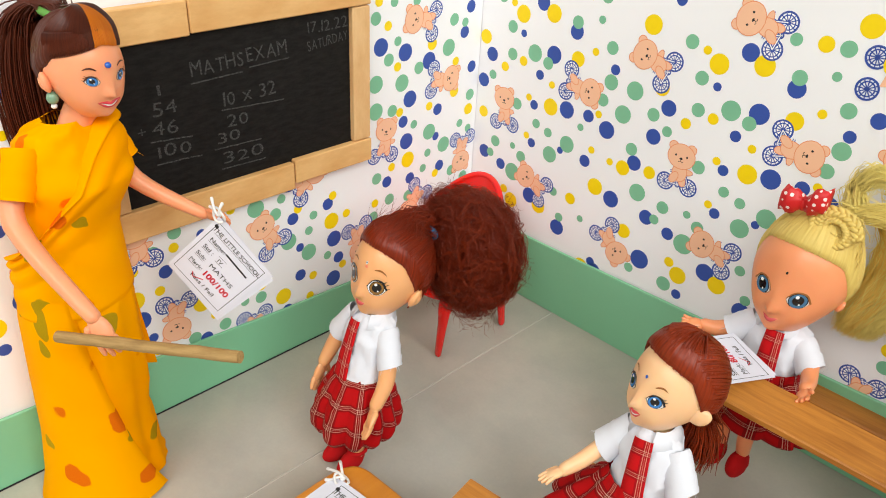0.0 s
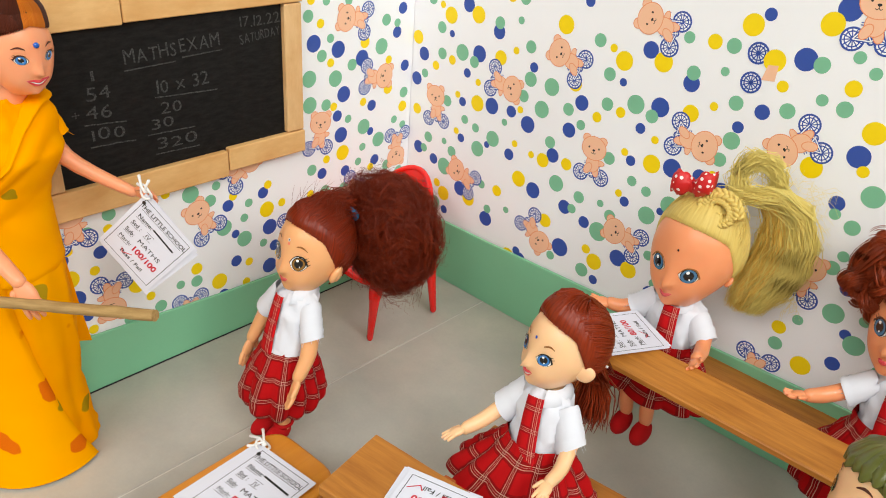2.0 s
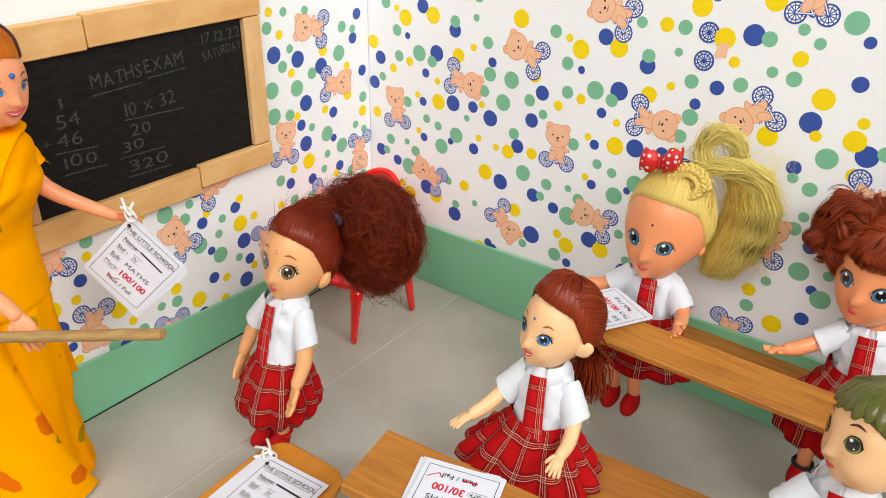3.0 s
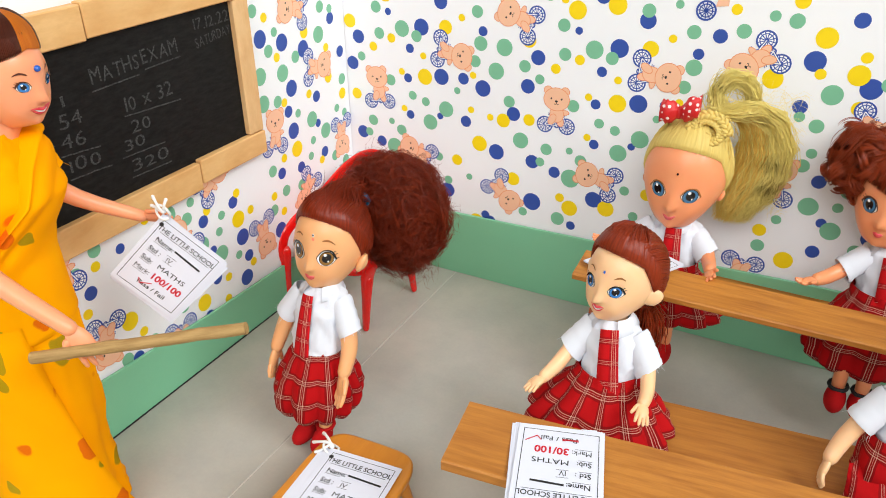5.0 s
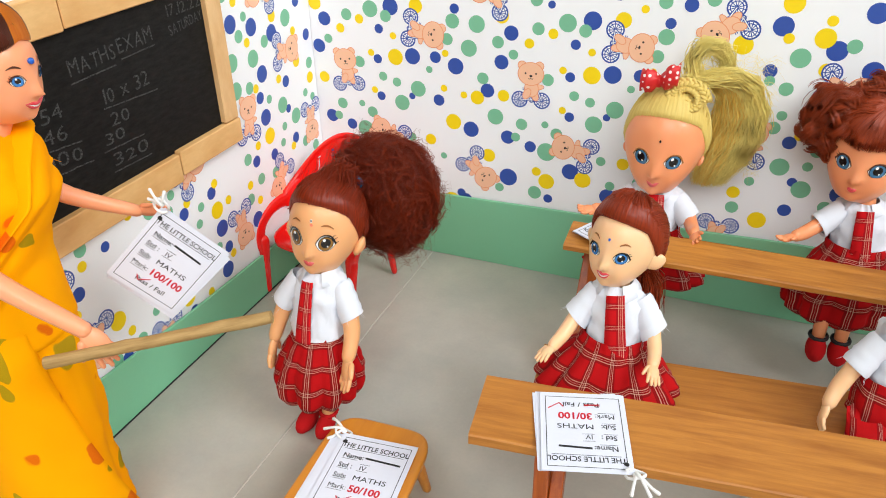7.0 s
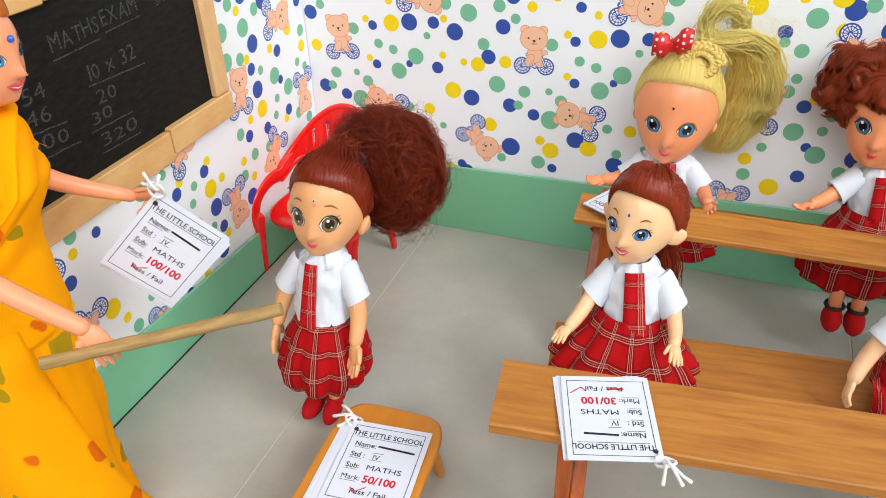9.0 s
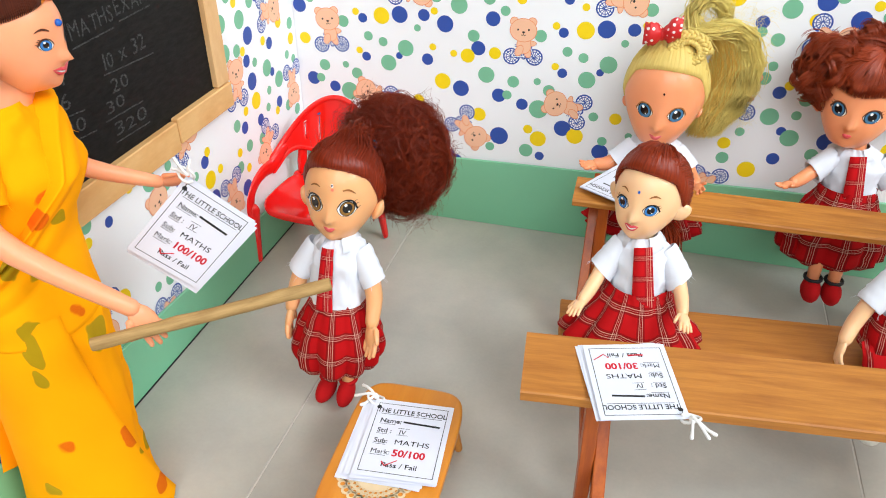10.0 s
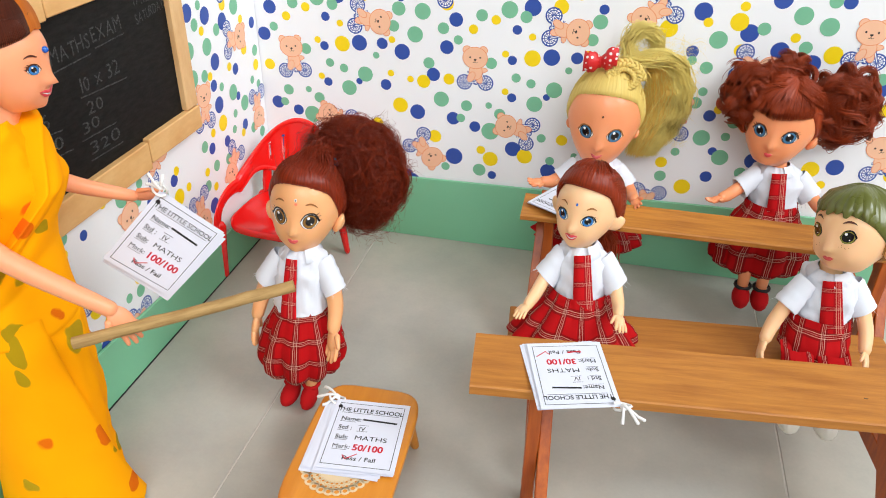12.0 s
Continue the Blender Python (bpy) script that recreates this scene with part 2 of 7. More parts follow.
HAIR_BLOND_DULL = hair_mat("hair_blond_dull", srgb(255, 200, 86), srgb(255, 226, 120), 0.5, 0.04)
HAIR_BROWN = hair_mat("hair_brown", srgb(46, 14, 8), srgb(122, 54, 30), 0.28, 0.06)
HAIR_ORANGE = hair_mat("hair_orange_streak", srgb(244, 104, 8), srgb(255, 164, 48), 0.35)
HAIR_OLIVE = plain("moulded_olive", srgb(96, 100, 40), 0.3, 0.18, 120, 0.1, 400, 0.5, 0.2)
HAIR_TAN = plain("moulded_tan", srgb(176, 128, 60), 0.5, 0.18, 120, 0.1, 400)
BLUE_TIE = plain("blue_elastic", srgb(24, 104, 150), 0.6, 0.15, 300, 0.4, 900)
GREEN_TIE = plain("green_elastic", srgb(90, 150, 60), 0.6, 0.15, 300, 0.4, 900)


def spotted_mat():
    n = Nodes("spotted_ribbon")
    vo = n.add("ShaderNodeTexVoronoi", Scale=230.0, Randomness=0.35)
    n.link(n.coord(), vo.inputs["Vector"])
    dot = n.math("LESS_THAN", vo.outputs["Distance"], 0.26)
    return n.done(n.mix(dot, (0.62, 0.012, 0.014), srgb(244, 226, 222)), 0.5)


RIBBON = spotted_mat()

# ---- mesh tools ----


class Build:
    """Collects faces with a material and a u, v, and ends as one mesh."""

    def __init__(self):
        self.v, self.f, self.m, self.uv, self.mats = [], [], [], [], []

    def slot(self, mat):
        if mat not in self.mats:
            self.mats.append(mat)
        return self.mats.index(mat)

    def grid(self, rows, mat, wrap=True, uv=None, cap0=False, cap1=False):
        """rows: lists of points of one length; wrap closes each row into a ring. uv(i, j) gives metres."""
        s, base, n = self.slot(mat), len(self.v), len(rows[0])
        for r in rows:
            self.v.extend(tuple(p) for p in r)
        uv = uv or (lambda i, j: (j / n, i / len(rows)))
        for i in range(len(rows) - 1):
            for j in range(n if wrap else n - 1):
                k = (j + 1) % n
                self.f.append((base + i * n + j, base + i * n + k, base + (i + 1) * n + k, base + (i + 1) * n + j))
                self.m.append(s)
                self.uv.append((uv(i, j), uv(i, j + 1), uv(i + 1, j + 1), uv(i + 1, j)))
        for on, i in ((cap0, 0), (cap1, len(rows) - 1)):
            if on:
                ring = [base + i * n + j for j in range(n)]
                self.f.append(tuple(ring[::-1] if i == 0 else ring))
                self.m.append(s)
                self.uv.append(tuple(uv(i, j) for j in range(n)))

    def tube(self, path, radii, mat, n=10, flat=1.0, up=(0, 0, 1), caps=True, bulge=None):
        """A round or flattened tube along a path; rounded ends where caps are on."""
        pts = [Vector(p) for p in path]
        if not isinstance(radii, (list, tuple)):
            radii = [radii] * len(pts)
        radii = list(radii)
        if caps:
            d0, d1 = (pts[0] - pts[1]).normalized(), (pts[-1] - pts[-2]).normalized()
            r0, r1 = radii[0], radii[-1]
            pts = [pts[0] + d0 * r0 * 0.8, pts[0] + d0 * r0 * 0.55] + pts + [pts[-1] + d1 * r1 * 0.55, pts[-1] + d1 * r1 * 0.8]
            radii = [r0 * 0.12, r0 * 0.72] + radii + [r1 * 0.72, r1 * 0.12]
        rows, length, lens = [], 0.0, [0.0]
        ref = Vector(up)
        for i, p in enumerate(pts):
            t = (pts[min(i + 1, len(pts) - 1)] - pts[max(i - 1, 0)]).normalized()
            side = t.cross(ref)
            if side.length < 1e-4:
                side = t.cross(Vector((1, 0.3, 0.1)))
            side.normalize()
            ref = side.cross(t).normalized()
            if i:
                length += (p - pts[i - 1]).length
                lens.append(length)
            rows.append([p + (side * math.cos(2 * math.pi * j / n) + ref * math.sin(2 * math.pi * j / n) * flat) * radii[i] for j in range(n)])
        rm = max(radii)
        self.grid(rows, mat, True, lambda i, j: (2 * math.pi * rm * j / n, lens[i]), caps, caps)

    def ball(self, centre, radii, mat, turn=None, nu=16, nv=10, shape=None):
        turn = turn or Matrix.Identity(3)
        rows = []
        for i in range(nv + 1):
            ph = math.pi * (i / nv - 0.5)
            row = []
            for j in range(nu):
                th = 2 * math.pi * j / nu
                d = Vector((math.cos(ph) * math.cos(th), math.cos(ph) * math.sin(th), math.sin(ph)))
                k = shape(d) if shape else 1.0
                row.append(Vector(centre) + turn @ Vector((d.x * radii[0] * k, d.y * radii[1] * k, d.z * radii[2] * k)))
            rows.append(row)
        self.grid(rows, mat, True, lambda i, j: (j / nu * radii[0] * 6, i / nv * radii[2] * 3))

    def box(self, lo, hi, mat, m=None, bevel=0.0006):
        bm = bmesh.new()
        bmesh.ops.create_cube(bm, size=1)
        lo, hi = Vector(lo), Vector(hi)
        for v in bm.verts:
            v.co = Vector(((v.co[a] + 0.5) * (hi[a] - lo[a]) + lo[a] for a in range(3)))
        if bevel:
            bmesh.ops.bevel(bm, geom=bm.edges[:], offset=bevel, segments=1, affect="EDGES")
        self.merge(bm, mat, m)

    def merge(self, bm, mat, m=None):
        s, base = self.slot(mat), len(self.v)
        bm.verts.ensure_lookup_table()
        bm.verts.index_update()
        for v in bm.verts:
            self.v.append(tuple(m @ v.co if m else v.co))
        for f in bm.faces:
            self.f.append(tuple(base + v.index for v in f.verts))
            self.m.append(s)
            self.uv.append(tuple((v.co.x, v.co.y) for v in f.verts))
        bm.free()

    def face(self, pts, mat):
        s, base = self.slot(mat), len(self.v)
        self.v.extend(tuple(p) for p in pts)
        self.f.append(tuple(range(base, base + len(pts))))
        self.m.append(s)
        self.uv.append(tuple((p[0], p[1]) for p in pts))

    def mesh(self, name, smooth=True):
        me = bpy.data.meshes.new(name)
        me.from_pydata(self.v, [], self.f)
        for m in self.mats:
            me.materials.append(m)
        me.polygons.foreach_set("material_index", self.m)
        layer = me.uv_layers.new(name="uv")
        layer.data.foreach_set("uv", [c for f in self.uv for p in f for c in p])
        me.polygons.foreach_set("use_smooth", [smooth] * len(self.f))
        me.validate()
        me.update()
        return me


def thing(name, label, category, place=None, group="", kind="", build=None, smooth=True):
    """A top-level thing: its mesh, or an empty at its base."""
    ob = new(name, build.mesh(name, smooth) if build else None)
    if not build:
        ob.empty_display_size = 0.01
    if place is not None:
        ob.matrix_world = place
    return tagged(ob, label, category, group, kind)


def part(name, build, parent, label="", place=None, smooth=False):
    ob = new(name, build if isinstance(build, bpy.types.Mesh) else build.mesh(name, smooth))
    ob.parent = parent
    if place is not None:
        ob.matrix_basis = place
    return tagged(ob, label)


def box_part(name, lo, hi, mat, parent, label="", place=None, bevel=0.0006):
    b = Build()
    b.box(lo, hi, mat, None, bevel)
    return part(name, b, parent, label, place)


def words(text, size, mat, m, name="writing", parent=None, bold=0.0, squeeze=1.0, anchor="LEFT"):
    """Writing as a thin flat mesh, its base line along the local x of m."""
    cu = bpy.data.curves.new(name, "FONT")
    cu.body, cu.size, cu.align_x, cu.offset, cu.extrude = text, size, anchor, bold, 0.00003
    cu.resolution_u = 3
    tmp = bpy.data.objects.new(name, cu)
    me = bpy.data.meshes.new_from_object(tmp)
    bpy.data.objects.remove(tmp)
    bpy.data.curves.remove(cu)
    me.materials.clear()
    me.materials.append(mat)
    me.transform(Matrix.Diagonal((squeeze, 1, 1, 1)))
    ob = new(name, me)
    if parent:
        ob.parent = parent
    ob.matrix_basis = m
    return ob


def noise1(x, y=0.0, z=0.0):
    return noise.noise(Vector((x, y, z)))

# ---- the room round the model ----


def slab(name, lo, hi, mat, kind="structure", label="", category=""):
    b = Build()
    b.box(lo, hi, mat, None, 0)
    return thing(name, label, category, None, "", kind, b, False)


slab("ground", (-1.3, -2.1, -0.03), (2.1, 1.1, -0.0006), GROUT, label="grey grout bed under the stone floor tiles", category="floor")
# ceiling and walls stay out of view, added only to bounce light
slab("ceiling", (-1.3, -2.1, 2.6), (2.1, 1.1, 2.65), ROOM_WALL, label="plain grey ceiling, unseen, added to bounce light", category="ceiling")
slab("wall_west", (-1.3, -2.1, -0.03), (-1.2, 1.1, 2.6), ROOM_WALL, label="plain grey wall, unseen, added to bounce light", category="wall")
slab("wall_north", (-1.2, 1.0, -0.03), (2.1, 1.1, 2.6), ROOM_WALL, label="plain grey wall, unseen, added to bounce light", category="wall")


def wall_with_window(name, axis, at, thick, a0, a1, w0, w1, z0, z1):
    b = Build()

    def piece(lo_a, hi_a, lo_z, hi_z):
        if axis == "y":
            b.box((lo_a, at, lo_z), (hi_a, at + thick, hi_z), ROOM_WALL, None, 0)
        else:
            b.box((at, lo_a, lo_z), (at + thick, hi_a, hi_z), ROOM_WALL, None, 0)

    piece(a0, w0, -0.03, 2.6)
    piece(w1, a1, -0.03, 2.6)
    piece(w0, w1, -0.03, z0)
    piece(w0, w1, z1, 2.6)
    return thing(name, "plain grey wall with a window opening, unseen, added to bounce light", "wall", None, "", "structure", b, False)


wall_with_window("wall_south", "y", -2.1, 0.1, -1.2, 2.1, -0.15, 1.65, 1.1, 2.4)
wall_with_window("wall_east", "x", 2.0, 0.1, -2.0, 1.0, -1.45, -0.05, 1.1, 2.4)

# ---- the model's two papered walls ----
wall_back = slab("wall_1", (-0.008, 0.0, 0.0), (0.86, 0.008, 0.43), WALLPAPER, label="card wall papered in white with dots and bears", category="wall")
wall_left = slab("wall_2", (-0.008, -0.66, 0.0), (0.0, -0.0005, 0.43), WALLPAPER, label="card wall papered in white with dots and bears", category="wall")
BACK = Matrix(((1, 0, 0, 0), (0, 0, -1, 0), (0, 1, 0, 0), (0, 0, 0, 1)))  # local x, y, z to x, z, out of the back wall
LEFT = Matrix(((0, 0, 1, 0), (1, 0, 0, 0), (0, 1, 0, 0), (0, 0, 0, 1)))  # local x to +y, y to z, out of the left wall

# the paper hangs in strips, each a thin sheet of its own
for wall, m, strips in ((wall_back, BACK, ((0.0005, 0.317, 0.0001), (0.3168, 0.60, 0.0003), (0.5998, 0.859, 0.0002))), (wall_left, LEFT, ((-0.1215, -0.0012, 0.0003), (-0.40, -0.1213, 0.0001), (-0.659, -0.4002, 0.0002)))):
    for a, c, up in strips:
        b = Build()
        cols = 24
        rows = []
        for i in range(2):
            z = 0.0005 + i * 0.429
            row = [Vector((a + (c - a) * j / cols, z, up)) for j in range(cols + 1)]
            rows.append(row)
        b.grid(rows, WALLPAPER, False)
        part("paper_strip", b, wall, "", m)

# one repeat of the print, in millimetres: along, up, radius
PERIOD, RISE = 0.169, 0.236
DOTS_BLUE = "8,188,6 11,286,4 14,124,6 15,87,8 16,212,6 34,118,5 48,236,3 51,72,4 65,181,4 65,263,6 66,148,4 68,207,4 69,100,7 80,226,7 96,151,3 98,186,7 99,248,6 102,82,7 119,187,5 121,150,5 137,181,7 137,228,4 140,65,4 145,296,5 150,127,7 165,163,6"
DOTS_GREEN = "3,141,7 5,204,5 7,76,4 18,195,4 21,125,4 24,261,5 26,137,5 36,239,5 38,217,5 39,76,6 46,139,3 47,177,5 48,115,8 56,132,5 61,223,7 69,166,4 75,218,5 82,162,4 86,144,7 91,277,4 94,113,4 99,255,5 102,158,7 103,92,4 113,176,3 120,261,3 122,278,5 124,99,3 130,203,5 132,243,5 135,218,6 149,197,7 156,217,7 161,173,5"
DOTS_YELLOW = "8,225,6 10,160,5 31,205,4 36,258,3 40,96,4 46,251,7 49,88,7 50,214,4 59,186,3 60,153,3 76,257,7 80,94,7 81,202,3 82,184,7 103,228,6 109,278,5 112,113,5 118,237,3 126,161,3 128,191,3 131,293,7 134,132,7 144,157,3 156,156,6 162,266,7 166,105,6"
# the second strip hangs at another height
MORE_BLUE = "319,246,5 336,284,7 352,317,7 379,204,5 382,236,7 402,152,5 403,290,3.7 404,265,5 409,97,5 410,121,3.7 419,222,7 438,249,7 444,116,7 444,210,7 469,202,7 485,250,5 508,118,7 522,185,7 542,236,5"
MORE_GREEN = "334,251,5 346,283,5 352,263,3.7 365,292,3.7 366,261,5 371,93,5 376,285,3.7 380,197,3.7 380,117,3.7 389,162,5 392,192,5 393,300,7 393,172,3.7 397,215,7 399,132,7 417,116,7 418,135,3.7 422,148,5 429,226,5 436,104,5 455,238,7 462,214,5 475,250,5 475,231,7 522,194,5 523,155,5 547,211,5"
MORE_YELLOW = "318,279,7 327,265,3.7 345,307,7 358,221,7 367,274,5 370,106,5 386,252,7 387,228,3.7 391,85,7 408,158,3.7 410,230,7 412,242,3.7 415,208,5 453,221,3.7 483,210,7 490,114,7 501,101,3.7 532,170,5 551,115,5"
# the strips on the side wall
CORNER_BLUE = "-115,71,7 -112,234,7 -105,120,5 -88,169,5 -87,226,7 -84,151,7 -81,187,7 -79,116,5 -61,215,7 -50,147,3.7 -49,171,5 -44,118,5 -21,232,5 -15,252,5 -10,201,5"
SIDE_BLUE = "-330,114,5 -327,44,7 -325,81,7 -319,64,3.7 -303,112,5 -280,45,5 -274,131,3.7 -209,38,5 -199,117,5 -195,65,5 -194,90,3.7 -166,119,5 -163,49,7 -161,86,7 -157,67,5"
CORNER_GREEN = "-120,92,5 -117,206,7 -117,256,5 -117,184,7 -116,126,5 -104,223,5 -102,103,5 -100,181,5 -99,266,3.7 -95,236,3.7 -90,202,7 -81,100,5 -76,164,3.7 -76,264,3.7 -72,211,5 -64,121,3.7 -59,134,3.7 -58,153,7 -40,137,7 -39,222,7 -34,244,5 -29,109,5 -21,240,3.7 -21,152,3.7 -13,99,5 -10,176,5 -10,145,3.7"
SIDE_GREEN = "-332,131,5 -310,129,5 -293,139,5 -289,49,5 -264,50,5 -246,62,3.7 -232,60,5 -230,136,7 -214,126,5 -208,137,3.7 -204,99,7 -186,83,7 -185,102,3.7 -180,114,3.7 -168,73,3.7"
CORNER_YELLOW = "-118,104,3.7 -114,268,3.7 -108,86,3.7 -105,249,3.7 -100,132,3.7 -95,216,3.7 -92,178,3.7 -82,134,7 -59,176,3.7 -58,228,5 -49,112,3.7 -30,183,5 -30,209,3.7 -11,163,5"
SIDE_YELLOW = "-327,98,7 -325,120,3.7 -317,52,3.7 -309,99,3.7 -295,128,3.7 -280,76,7 -271,62,3.7 -250,142,3.7 -231,71,5 -212,52,7 -194,124,3.7 -187,42,3.7 -183,60,3.7 -163,103,7 -161,125,3.7 -153,59,3.7 -148,105,3.7"


def triples(text):
    return [tuple(float(v) / 1000 for v in w.split(",")) for w in text.split()]


def add_dot(b, x, z, r, up, mat, k):
    n = 26
    b.face([(x + r * math.cos(2 * math.pi * i / n + k), z + r * math.sin(2 * math.pi * i / n + k), up) for i in range(n)], mat)


def askew(x, z):
    """The first strip of paper hangs a little out of plumb."""
    return 1.006 * x - 0.0140 * z + 0.0015, 0.0085 * x + 1.0045 * z + 0.0003


def repeat_dots(b, text, mat, lo, hi, shift, lift, up):
    for k, (x, z, r) in enumerate(triples(text)):
        for i in range(-6, 8):
            for j in range(-1, 3):
                u, w = askew(x + shift + i * PERIOD, z + lift + j * RISE)
                if lo + r < u < hi - r and 0.03 < w < 0.42:
                    add_dot(b, u, w, r, up, mat, k)


def list_dots(b, text, mat, up):
    for k, (x, z, r) in enumerate(triples(text)):
        add_dot(b, x, z, r, up, mat, k)


for name, mat, one, two, corner, side, lv in (("blue_dots", DOT_BLUE, DOTS_BLUE, MORE_BLUE, CORNER_BLUE, SIDE_BLUE, 0.0), ("green_dots", DOT_GREEN, DOTS_GREEN, MORE_GREEN, CORNER_GREEN, SIDE_GREEN, 0.00003), ("yellow_dots", DOT_YELLOW, DOTS_YELLOW, MORE_YELLOW, CORNER_YELLOW, SIDE_YELLOW, 0.00006)):
    b = Build()
    repeat_dots(b, one, mat, 0.0, 0.317, 0.0, 0.0, 0.0002 + lv)
    list_dots(b, two, mat, 0.0004 + lv)
    repeat_dots(b, one, mat, 0.556, 0.86, 0.03, 0.05, 0.0004 + lv)
    tagged(part(name, b, wall_back, "", BACK), kind="stuff")
    b = Build()
    list_dots(b, corner, mat, 0.0004 + lv)
    list_dots(b, side, mat, 0.0002 + lv)
    repeat_dots(b, one, mat, -0.66, -0.336, 0.05, 0.03, 0.0003 + lv)
    tagged(part(name, b, wall_left, "", LEFT), kind="stuff")


def bear_mesh():
    """A printed bear on a bicycle, flat, nose at the origin, in metres."""
    b = Build()
    mm = 0.001

    def oval(x, y, rx, ry, up, mat, a0=0.0, n=22):
        c, s = math.cos(a0), math.sin(a0)
        b.face([((x + rx * math.cos(t) * c - ry * math.sin(t) * s) * mm, (y + rx * math.cos(t) * s + ry * math.sin(t) * c) * mm, up * mm * 0.4) for t in (2 * math.pi * i / n for i in range(n))], mat)

    def line(pts, w, up, mat):
        for (x0, y0), (x1, y1) in zip(pts, pts[1:]):
            d = Vector((x1 - x0, y1 - y0)).normalized() * w / 2
            b.face([((x0 - d.y) * mm, (y0 + d.x) * mm, up * mm * 0.4), ((x0 + d.y) * mm, (y0 - d.x) * mm, up * mm * 0.4), ((x1 + d.y) * mm, (y1 - d.x) * mm, up * mm * 0.4), ((x1 - d.y) * mm, (y1 + d.x) * mm, up * mm * 0.4)], mat)

    def ring(x, y, r0, r1, up, mat, n=24):
        for i in range(n):
            a, c = 2 * math.pi * i / n, 2 * math.pi * (i + 1) / n
            b.face([((x + r * math.cos(t)) * mm, (y + r * math.sin(t)) * mm, up * mm * 0.4) for r, t in ((r0, a), (r1, a), (r1, c), (r0, c))], mat)

    for x in (-9.6, 9.2):
        oval(x, -20, 6.9, 6.9, 0.02, WALLPAPER)
        ring(x, -20, 5.8, 7.0, 0.05, DOT_BLUE)
        ring(x, -20, 4.1, 4.8, 0.04, DOT_BLUE)
        oval(x, -20, 1.2, 1.2, 0.06, DOT_BLUE, n=10)
        for i in range(6):
            t = math.pi * i / 6 + 0.2
            line([(x - 6 * math.cos(t), -20 - 6 * math.sin(t)), (x + 6 * math.cos(t), -20 + 6 * math.sin(t))], 0.65, 0.03 + 0.003 * i, DOT_BLUE)
    for pts in (((-9.6, -20), (-4, -12.5), (6, -12.5), (9.2, -20)), ((-4, -12.5), (0.5, -20), (6, -12.5)), ((-9.6, -20), (0.5, -20)), ((6, -12.5), (7, -8.5), (11, -9)), ((-7, -11), (-2, -11))):
        line(pts, 1.9, 0.055, DOT_BLUE)
        line(pts, 0.7, 0.075, WALLPAPER)
    ring(0.5, -20, 1.3, 2.3, 0.06, DOT_BLUE, 14)
    # body, limbs and head: each an outline with its fill a hair's breadth above
    lv = 0.09
    for x, y, rx, ry, a in ((-7.2, 8.6, 3.3, 3.2, 0), (7.2, 8.6, 3.3, 3.2, 0), (6.3, -8.8, 4.2, 1.9, 0.1), (3.4, -16, 2.6, 4.4, 0.25), (0.5, -10.5, 5.6, 6.6, 0), (-3.4, -15, 2.7, 4.6, -0.5), (0, 1.8, 10.6, 9.2, 0)):
        oval(x, y, rx + 0.55, ry + 0.55, lv, BEAR_EDGE, a)
        oval(x, y, rx, ry, lv + 0.03, BEAR, a)
        lv += 0.06
    lv += 0.02
    for x in (-4.4, 4.4):
        oval(x, 2.2, 0.75, 0.85, lv, INK, n=10)
    oval(0, 0.2, 1.3, 0.8, lv, INK, n=10)
    line([(0, 0), (0, -1.6)], 0.4, lv + 0.06, INK)
    line([(-2, -1.9), (-1, -2.6), (0, -1.6), (1, -2.6), (2, -1.9)], 0.4, lv + 0.03, INK)
    return b.mesh("bear_print", False)


BEAR_MESH = bear_mesh()
bears_back = [(0.0322, 0.1774, 6), (0.1153, 0.2082, -100), (0.1600, 0.2467, 68), (0.0653, 0.1173, 67), (0.1633, 0.0870, -136), (0.2299, 0.2864, 73), (0.2022, 0.1817, 2), (0.2853, 0.2125, -96), (0.2342, 0.1237, 76)]
bears_next = [(0.3394, 0.2270, 128), (0.3757, 0.1550, -10), (0.5054, 0.2273, 0), (0.5379, 0.1372, 15), (0.3615, 0.0569, 176), (0.3662, 0.3217, 3), (0.4375, 0.1946, -98), (0.6026, 0.1859, 70), (0.6621, 0.2467, 0)]
bears_left = [(-0.0367, 0.1956, -97), (-0.1064, 0.1648, -8), (-0.0168, 0.1168, 178), (-0.0767, 0.2500, 78), (-0.0786, 0.0865, 142), (-0.1349, 0.0685, -172), (-0.1790, 0.1500, -58), (-0.2254, 0.1182, 28), (-0.3014, 0.0652, 172), (-0.3200, 0.1450, 4), (-0.2400, 0.0260, 178), (-0.38, 0.15, 60)]
for wall, m, up, some in ((wall_back, BACK, 0.00032, bears_back), (wall_back, BACK, 0.00052, bears_next), (wall_left, LEFT, 0.00052, bears_left)):
    for x, z, a in some:
        part("bear_print", BEAR_MESH, wall, "", m @ Matrix.Translation((x, z, up)) @ pose(0, 0, 0, 0, 0, a))
